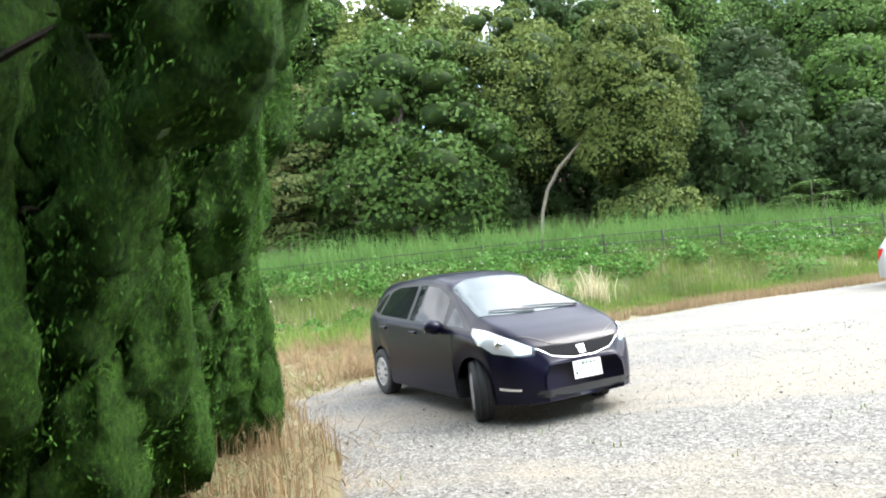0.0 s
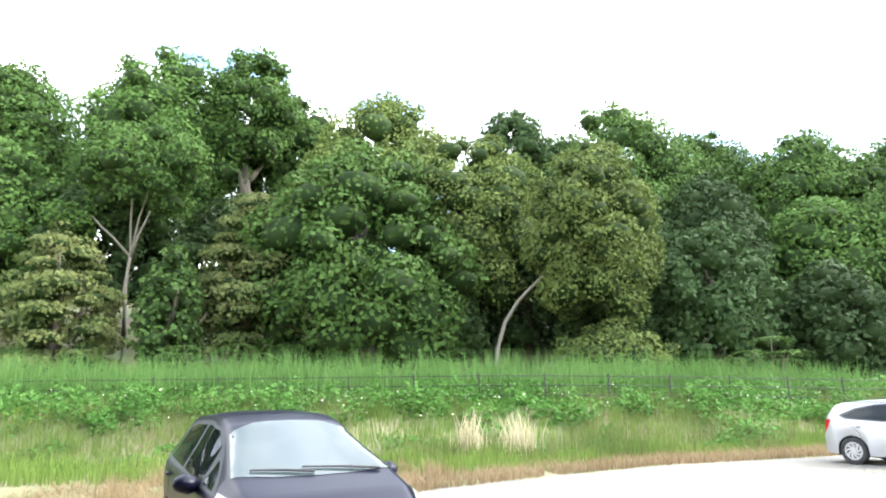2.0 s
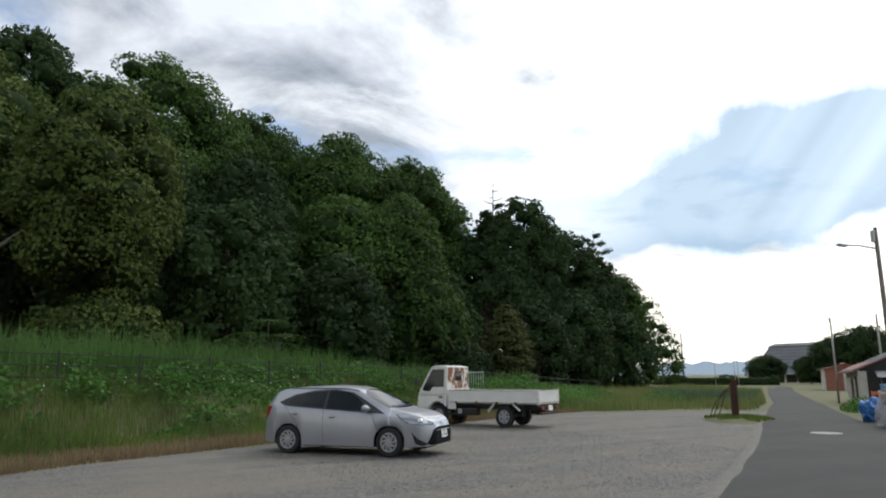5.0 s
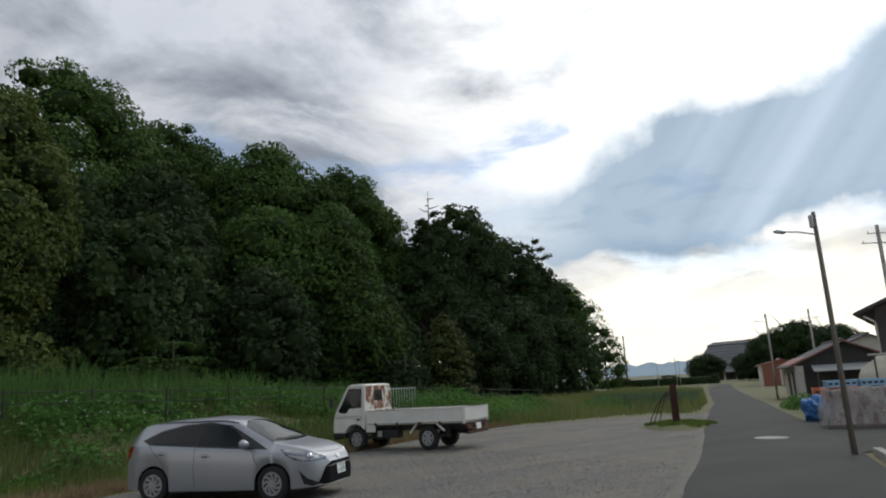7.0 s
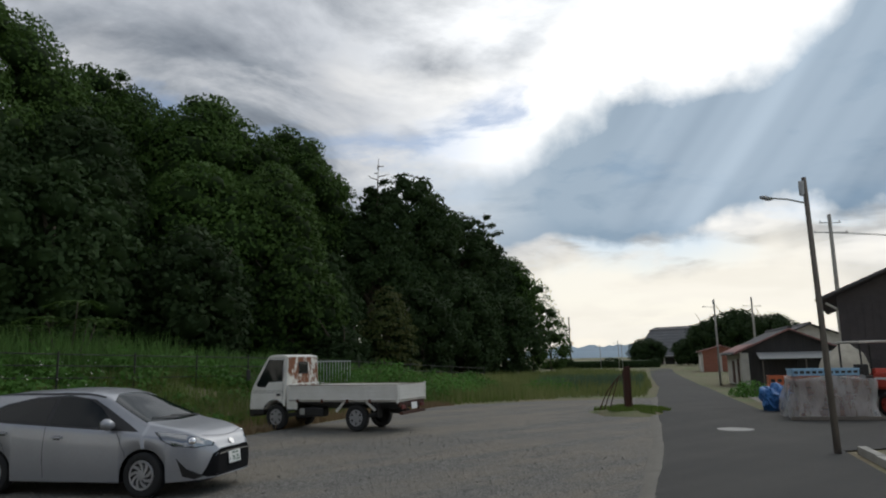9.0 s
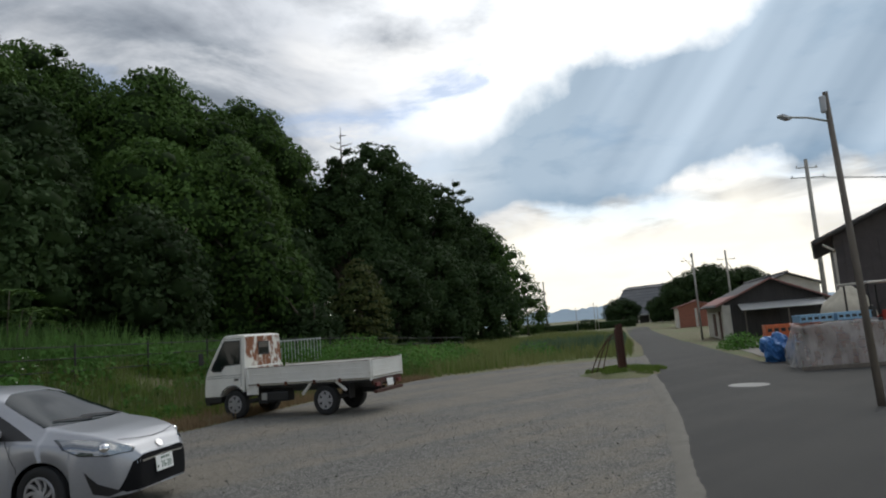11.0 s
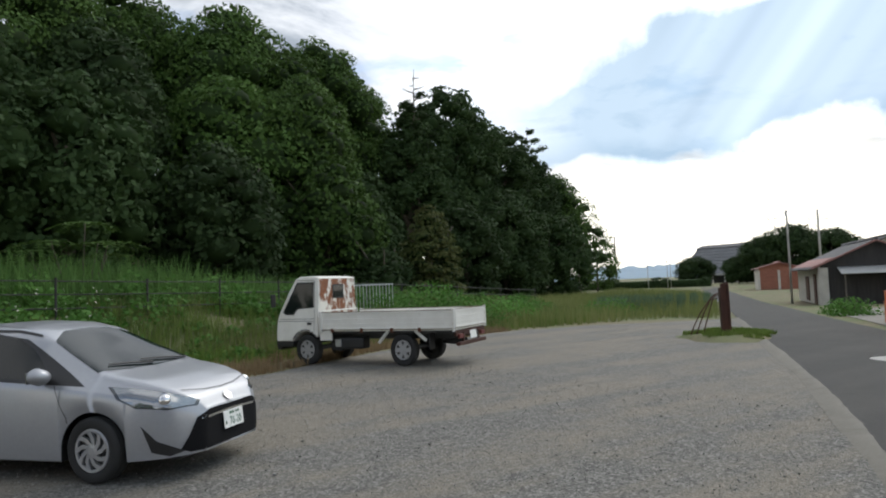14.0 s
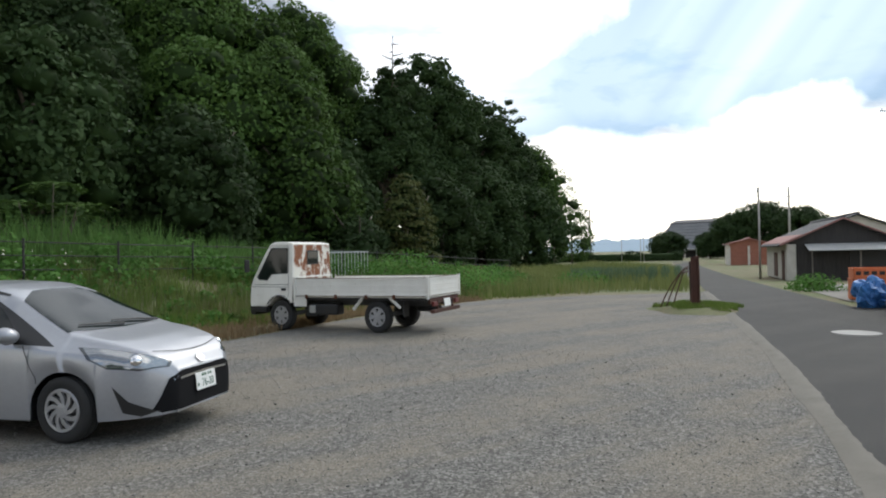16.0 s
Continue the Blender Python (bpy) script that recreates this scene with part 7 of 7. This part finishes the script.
def build_houses():
    # dark barn with a white corner and tin awning
    h = gable_house("farm_shed", frame_of(55.9, 31.0, 33.9), 9.5, 6.6, 2.5, 4.0, PLASTER, DARK_BOARD, TILE, "low farm shed with dark boards and a tin awning", .45, RED_TIN)
    # the black slab under the awning stands for a garage opening in shade
    for nm, s, at, mt in (("corner_pier", (.10, .55, 2.4), (-.06, -.30, 1.2), PLASTER), ("door", (.95, .06, 2.0), (1.1, .035, 1.0), BROWN_BOARD), ("shop_front", (1.4, .06, 1.7), (4.5, .035, 1.0), BROWN_BOARD), ("lean_to_door", (.06, 2.6, 1.85), (-.035, -5.0, .93), TRIM)):
        bm = bmesh.new(); box(bm, s, at, .01); o = part(nm, bm, mt, h)
    bm = slab([(-.05, -1.1, 2.42), (-.05, -6.5, 2.42), (-1.5, -6.5, 2.0), (-1.5, -1.1, 2.0)], .05)
    part("awning", bm, TIN, h, "grey tin awning")
    for y in (-1.3, -4.0, -6.3):
        bm = bmesh.new(); box(bm, (.08, .08, 2.05), (-1.4, y, 1.0), .01); part("awning_post", bm, POLE_WOOD, h)
    for k in range(9):
        bm = bmesh.new(); box(bm, (.025, .05, 2.35), (-.015, -.75 - k * .74, 1.18), .006)
        part("batten", bm, DARK_BOARD, h)
    bm = slab([(-.4, .30, 2.50), (9.9, .30, 2.50), (9.9, -.9, 3.05), (-.4, -.9, 3.05)], .03); part("tin_eave", bm, RED_TIN, h, "faded red tin over the eave")
    # house with hipped tiles behind it
    gable_house("village_house", frame_of(70.4, 34.8, 33.9), 7.0, 5.0, 3.9, 4.9, PLASTER, PLASTER, TILE, "plastered village house with a grey tiled roof")
    # tall dark barn of the yard
    b = gable_house("yard_barn", frame_of(35.6, 16.35, 20), 9.0, 8.0, 4.0, 5.7, BARN_TIN, BARN_TIN, TILE, "tall barn clad in dark brown corrugated sheets", .6)
    for k in range(30):
        bm = bmesh.new(); y = -.3 - k * .255
        box(bm, (.03, .05, 3.85), (-.012, y, 1.95), .006); part("sheet_rib", bm, BARN_TIN, b)
    bm = bmesh.new(); tube(bm, [(-.4, .35, 3.66), (-.4, .05, 3.46), (-.05, .02, 3.4), (-.05, .02, 0)], .045, 8); part("downpipe", bm, PLASTER, b)
    # small shed with a red wall further along
    s = gable_house("small_shed", frame_of(99.0, 59.6, 33.9), 6.0, 5.4, 2.9, 3.6, PLASTER, RED_WALL, RED_TIN, "small shed with rust-red boards and white posts")
    for y in (-.1, -2.6, -5.1):
        bm = bmesh.new(); box(bm, (.14, .3, 2.6), (-.1, y, 1.3), .02); part("pier", bm, PLASTER, s)
    # great grey roof that closes the lane
    w = empty("warehouse")
    bm = slab([(0, 0, 0), (0, -19, 0), (0, -19, 3.2), (0, 0, 3.2)], .4, (1, 0, 0)); part("front_wall", bm, DARK_BOARD, w)
    bm = slab([(-1.2, 1.0, 2.9), (-1.2, -20, 2.9), (5.0, -18.4, 9.8), (5.0, -1.4, 9.8)], .3); part("roof", bm, WAREHOUSE, w)
    bm = slab([(4.8, -1.0, 9.75), (4.8, -18.8, 9.75), (7.0, -18.4, 10.5), (7.0, -1.6, 10.5)], .3); part("roof_crest", bm, TILE, w)
    bm = slab([(-1.2, 1.0, 2.9), (5.0, -1.4, 9.8), (14, -1.4, 9.8), (14, 1.0, 2.9)], .3, (0, -1, 0)); part("roof_end", bm, WAREHOUSE, w)
    for k in range(9):
        f = (k + .5) / 9
        bm = bmesh.new(); tube(bm, [(-1.2 + 6.2 * f, 1.0 - 2.4 * f, 2.98 + 6.9 * f), (-1.2 + 6.2 * f, -20 + 1.6 * f, 2.98 + 6.9 * f)], .06, 4); part("roof_seam", bm, WAREHOUSE, w)
    for y in (-9.5, -12.5, -15.5):
        bm = bmesh.new(); box(bm, (.3, .3, 3.0), (-3.4, y, 1.5), .03); part("porch_post", bm, PLASTER, w)
    bm = bmesh.new(); box(bm, (3.6, 8.5, .3), (-2, -12.5, 3.0), .05); part("porch_roof", bm, TIN, w)
    w.matrix_world = pose(158, 112.5, -1.2, 0, 0, 4)
    tagged(w, "great hall with a tall slate-grey roof", "warehouse")


def build_village_trees():
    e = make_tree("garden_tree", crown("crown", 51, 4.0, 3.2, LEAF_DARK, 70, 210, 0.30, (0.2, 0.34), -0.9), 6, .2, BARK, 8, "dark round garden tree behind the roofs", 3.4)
    e["group"] = "garden trees"
    for x, y, top, r, sp in ((140, 87.0, 5.2, 3.4, 0), (141, 81.5, 8.8, 6.0, 40), (140, 75.6, 10.5, 6.4, 80), (141, 69.0, 9.2, 6.0, 120), (140, 97.0, 5.6, 4.4, 160)):
        put_tree(e, x, y, top, r, sp, 4.0, 6.6)
    for o in (*e.children_recursive, e):
        bpy.data.objects.remove(o)
    # far hedge that closes the field
    h = empty("far_hedge", pose(113, 89, -0.9, 0, 0, -58))
    rng = np.random.default_rng(4)
    n = 5000
    P = np.stack([rng.uniform(-11, 11, n), rng.uniform(-1.5, 1.5, n), rng.uniform(0, 2.6, n)], 1)
    P[:, 2] *= .75 + .25 * np.sin(P[:, 0] * .7)
    V, Q = leaf_quads(P, unit(rng.normal(size=P.shape) + np.array((0, -.5, .5))), rng.uniform(.25, .5, n), rng)
    c = new("foliage", fast_mesh("foliage", V, Q, LEAF_DARK)); c.parent = h
    bm = bmesh.new(); box(bm, (22, 1.6, 2.0), (0, 0, 1.0), .3); part("core", bm, LEAF_DARK, h)
    tagged(h, "long dark clipped hedge across the far field", "hedge")


def build_crops():
    rng = np.random.default_rng(31)
    d, p = np.array((.83, .557)), np.array((-.557, .83))
    X, Y = [], []
    for row in range(9):
        for k in range(26):
            q = np.array((43.6, 31.0)) + d * (k * .42 + rng.uniform(-.08, .08)) + p * (row * .75 + rng.uniform(-.06, .06))
            m = 14
            X.append(q[0] + rng.normal(0, .07, m)); Y.append(q[1] + rng.normal(0, .07, m))
    x, y = np.concatenate(X), np.concatenate(Y)
    leek = leaf_mat("blue_green_leek", (.06, .11, .06), (.11, .17, .10), (.20, .27, .17), .2, .2)
    blades("crop_rows", on_land(x, y), rng.uniform(.7, 1.25, len(x)), rng.uniform(.035, .06, len(x)), rng, leek, .55, "rows of blue-green leeks in a garden plot", "crops")


def crate(name, mat, w, d, h, label):
    """A plastic box with a rim, ribs and slots."""
    e = empty(name)
    t = .02
    for nm, s, at in (("side", (w, t, h), (0, d / 2 - t / 2, h / 2)), ("side", (w, t, h), (0, -d / 2 + t / 2, h / 2)), ("end", (t, d, h), (w / 2 - t / 2, 0, h / 2)), ("end", (t, d, h), (-w / 2 + t / 2, 0, h / 2)), ("base", (w, d, t), (0, 0, t / 2))):
        bm = bmesh.new(); box(bm, s, at, .004); part(nm, bm, mat, e)
    bm = bmesh.new()
    for s in (-1, 1):
        box(bm, (w + .03, .03, .03), (0, s * (d / 2), h - .015), .006); box(bm, (.03, d + .03, .03), (s * (w / 2), 0, h - .015), .006)
    part("rim", bm, mat, e)
    for k in range(5):
        for s in (-1, 1):
            bm = bmesh.new(); box(bm, (w * .13, .012, h * .35), (-w * .38 + k * w * .19, s * (d / 2 + .002), h * .5), .004)
            part("slot", bm, TRIM, e)
    tagged(e, label, "crate")
    return e


def build_yard():
    # orange crates, stacked by the lane
    c = crate("plastic_crate", ORANGE, 1.15, .9, .34, "orange plastic harvest crate in a stack")
    c["group"] = "orange crates"
    base = Vector((35.0, 18.3))
    first = True
    for i in range(3):
        for k in range(3):
            q = base + Vector((.45, -.85)) * (i * 1.22) + Vector((.02 * k, -.015 * k))
            m = pose(q.x, q.y, hz(q.x, q.y) + .03 + k * .345, 0, 0, -62 + 3 * math.sin(i * 3 + k))
            if first:
                c.matrix_world = m; first = False
            else:
                copy_thing(c, m)
    # blue tarpaulin bundle
    bm = bmesh.new(); bmesh.ops.create_icosphere(bm, subdivisions=4, radius=1)
    for v in bm.verts:
        c0 = v.co.copy()
        k = 1 + .45 * noise.noise(c0 * 1.7) - .30 * abs(noise.noise(c0 * 4.1)) + .10 * noise.noise(c0 * 9)
        v.co = Vector((c0.x * .5 * k, c0.y * .42 * k, max(-.02, .38 + c0.z * .50 * k + .12 * c0.y)))
    o = part("tarpaulin_bundle", bm, BLUE_TARP); o.matrix_world = pose(31.3, 16.9, hz(31.3, 16.9))
    tagged(o, "crumpled blue tarpaulin bundle beside the crates", "tarpaulin")
    o = copy_thing(o, pose(30.9, 16.0, hz(30.9, 16.0), 0, 0, 70) @ Matrix.Diagonal((.7, .8, .9, 1)))
    o["label"] = "smaller crumpled blue tarpaulin against the covered stack"
    # stack under a cloudy plastic sheet
    e = empty("covered_stack")
    bm = bmesh.new()
    for k in range(5):
        box(bm, (1.8, 1.1, .17), (.02 * (k % 2), 0, .16 + k * .2), .02)
    part("stacked_trays", bm, RUST, e, "reddish brown stacked trays")
    bm = bmesh.new()
    nx, nz = 60, 22
    rows = []
    for j in range(nz + 1):
        f = j / nz
        row = []
        for i in range(nx):
            a = 2 * math.pi * i / nx
            cx, cy = math.cos(a), math.sin(a)
            p = max(abs(cx), abs(cy))
            fl = 1 + .10 * (1 - f) + .09 * (1 - f) * math.sin(a * 9 + 1.5 * math.sin(a * 4)) + .05 * math.sin(f * 6 + a * 5)
            row.append(bm.verts.new((cx / p * 1.02 * fl, cy / p * .66 * fl, .02 + f * 1.10 + .05 * math.sin(a * 3) * f)))
        rows.append(row)
    for a, b in zip(rows, rows[1:]):
        for i in range(nx):
            bm.faces.new((a[i], a[(i + 1) % nx], b[(i + 1) % nx], b[i]))
    bm.faces.new(rows[-1])
    part("plastic_sheet", bm, sheet_plastic(), e, "cloudy plastic sheet draped to the ground", smooth=True)
    bm = bmesh.new(); box(bm, (2.9, .12, .10), (.2, -.92, .05), .01); part("plank", bm, POLE_WOOD, e)
    e.matrix_world = pose(29.6, 14.55, hz(29, 15) + .02, 0, 0, -52)
    tagged(e, "stack of trays under a draped cloudy plastic sheet", "stack")
    for k, (dx, dy, z) in enumerate(((-.55, 0, 1.17), (.35, .05, 1.17))):
        b = crate("plastic_crate", BLUE_CRATE, .84, .6, .20, "flat pale blue crate lying on the covered stack")
        b["group"] = "blue crates"
        b.matrix_world = pose(29.6, 14.55, hz(29, 15) + .02, 0, 0, -52) @ pose(dx, dy, z, 0, 0, 4 * k)
    build_tractor()
    # cream-covered load behind the tractor
    bm = bmesh.new(); bmesh.ops.create_icosphere(bm, subdivisions=4, radius=1)
    for v in bm.verts:
        c0 = v.co.copy(); k = 1 + .14 * noise.noise(c0 * 1.8) + .05 * noise.noise(c0 * 6)
        v.co = Vector((c0.x * 1.7 * k, c0.y * 1.2 * k, max(-.02, .95 + c0.z * 1.15 * k)))
    o = part("covered_load", bm, CREAM, smooth=True); o.matrix_world = pose(33.7, 15.6, hz(33.7, 15.6)) @ Matrix.Diagonal((.6, .62, 1.0, 1))
    tagged(o, "load under a cream tarpaulin by the barn", "load")


def build_tractor():
    """Local x ahead: hood, seat, mudguards, roof on posts, big wheels behind."""
    e = empty("tractor")

    def P(nm, s, at, mat, bev=.03, rot=None, label=""):
        bm = bmesh.new(); box(bm, s, at, bev, rot); return part(nm, bm, mat, e, label)
    P("hood", (1.35, .56, .50), (.95, 0, 1.02), TRACTOR_RED, .08)
    P("grille", (.04, .44, .42), (1.64, 0, .98), TRIM, .01)
    P("engine", (1.2, .38, .45), (.85, 0, .62), TRIM, .04)
    P("hood_stripe", (1.2, .57, .07), (.95, 0, 1.10), PLATE, .005)
    P("gearbox", (1.0, .5, .45), (-.25, 0, .68), TRIM, .05)
    P("seat", (.42, .46, .12), (-.50, 0, 1.10), TRIM, .04); P("seat_back", (.10, .46, .40), (-.72, 0, 1.32), TRIM, .04)
    P("dashboard", (.18, .40, .30), (.22, 0, 1.25), TRACTOR_RED, .03)
    P("step", (.5, 1.1, .05), (.0, 0, .62), TRIM, .01)
    for s in (-1, 1):
        bm = bmesh.new()
        arc = [(-.62 + .66 * math.cos(t), .62 + .66 * math.sin(t)) for t in np.linspace(.1, 2.7, 12)]
        rows = [[bm.verts.new((x, s * y, z)) for x, z in arc] for y in (.42, .78)]
        for i in range(11):
            bm.faces.new((rows[0][i], rows[0][i + 1], rows[1][i + 1], rows[1][i]))
        bmesh.ops.solidify(bm, geom=bm.faces[:], thickness=.025)
        part("mudguard", bm, TRACTOR_RED, e)
        bm = bmesh.new(); tube(bm, [(-.95, s * .5, 1.1), (-.95, s * .5, 2.18)], .03, 8); part("roof_post", bm, TRIM, e)
        bm = bmesh.new(); tube(bm, [(.15, s * .5, .9), (.12, s * .5, 2.18)], .028, 8); part("roof_post", bm, TRIM, e)
        w = wheel(e, -.62, s * .62, .60, .33, .34, 6, 0.0, 0, TRACTOR_RED, "red wheel disc", .09)
        for k in range(18):
            bm = bmesh.new(); box(bm, (.05, .30, .05), (0, 0, .61), .008)
            part("tread_lug", bm, RUBBER, w).matrix_local = pose(0, 0, 0, 0, 20 * k, 0)
        wheel(e, 1.25, s * .52, .36, .20, .20, 5, 0.0, 0, TRACTOR_RED, "red wheel disc", .06)
    bm = bmesh.new(); tube(bm, [(.22, 0, 1.35), (.05, 0, 1.5)], .02, 6)
    part("steering_column", bm, TRIM, e)
    bm = bmesh.new()
    tube(bm, [(.03 + .05 * math.sin(t), .18 * math.cos(t), 1.5 + .17 * math.sin(t)) for t in np.linspace(0, 2 * math.pi, 17)], .014, 6)
    part("steering_wheel", bm, TRIM, e)
    bm = bmesh.new(); box(bm, (1.45, 1.25, .07), (-.42, 0, 2.22), .03); part("roof", bm, PLASTER, e, "pale canopy roof")
    bm = bmesh.new(); tube(bm, [(.9, .2, 1.25), (.9, .2, 1.75)], .03, 8); part("exhaust", bm, TRIM, e)
    e.matrix_world = pose(31.55, 13.95, hz(31.55, 13.95) + .02, 0, 0, -128) @ Matrix.Scale(.95, 4)
    tagged(e, "red farm tractor with a pale canopy roof in the yard", "tractor")


build_island(); build_poles(); build_houses(); build_village_trees(); build_crops(); build_yard()


# ---- loose stones of the gravel ----
def build_stones():
    rng = np.random.default_rng(2)
    n = 34000
    x = np.concatenate([rng.uniform(9.5, 19.5, 15000), rng.uniform(-1.0, 6.0, 7000)]); y = np.concatenate([rng.uniform(10.5, 22.5, 15000), rng.uniform(2.0, 12.0, 7000)])
    road = np.interp(x, [p[0] for p in ROAD_LEFT], [p[1] for p in ROAD_LEFT])
    left = np.interp(y, [1.9, 3.7, 4.6, 6.1, 7.9, 9.7, 12, 14], [-1.2, -1.0, -1.2, -2.0, -3.1, -2.5, -1.0, .45])
    ok = (y > road + .2) & (y < lot_edge(x) - .1) & (x > left)
    x, y = x[ok], y[ok]
    n = len(x)
    s = rng.uniform(.004, .011, (n, 1)) * (1 + (rng.uniform(size=(n, 1)) > .97) * 1.0)
    base = np.array(((1, 0, 0), (0, 1, 0), (-1, 0, 0), (0, -1, 0), (0, 0, .8), (0, 0, -.5)), float)
    a = rng.uniform(0, 6.28, n)
    rot = np.stack([np.stack([np.cos(a), -np.sin(a), 0 * a], 1), np.stack([np.sin(a), np.cos(a), 0 * a], 1), np.stack([0 * a, 0 * a, 1 + 0 * a], 1)], 1)
    jit = base[None] * rng.uniform(.6, 1.35, (n, 6, 1)) + rng.normal(size=(n, 6, 3)) * .16
    V = np.einsum("nij,nkj->nki", rot, jit) * s[:, None] + np.stack([x, y, .008 + s[:, 0] * .25], 1)[:, None]
    tri = np.array(((0, 1, 4), (1, 2, 4), (2, 3, 4), (3, 0, 4), (1, 0, 5), (2, 1, 5), (3, 2, 5), (0, 3, 5)))
    T = (np.arange(n).reshape(-1, 1, 1) * 6 + tri[None]).reshape(-1, 3)
    m = Mat("loose_gravel_stone", rough=.9)
    m.color(m.ramp(m.node("ShaderNodeNewGeometry").outputs["Random Per Island"], [(0, (.09, .088, .08)), (.5, (.17, .165, .15)), (1, (.34, .33, .30))]))
    tagged(new("loose_stones", fast_mesh("loose_stones", V.reshape(-1, 3), T, m.m)), "loose angular grey stones lying on the gravel", "stones", kind="stuff")


build_stones()
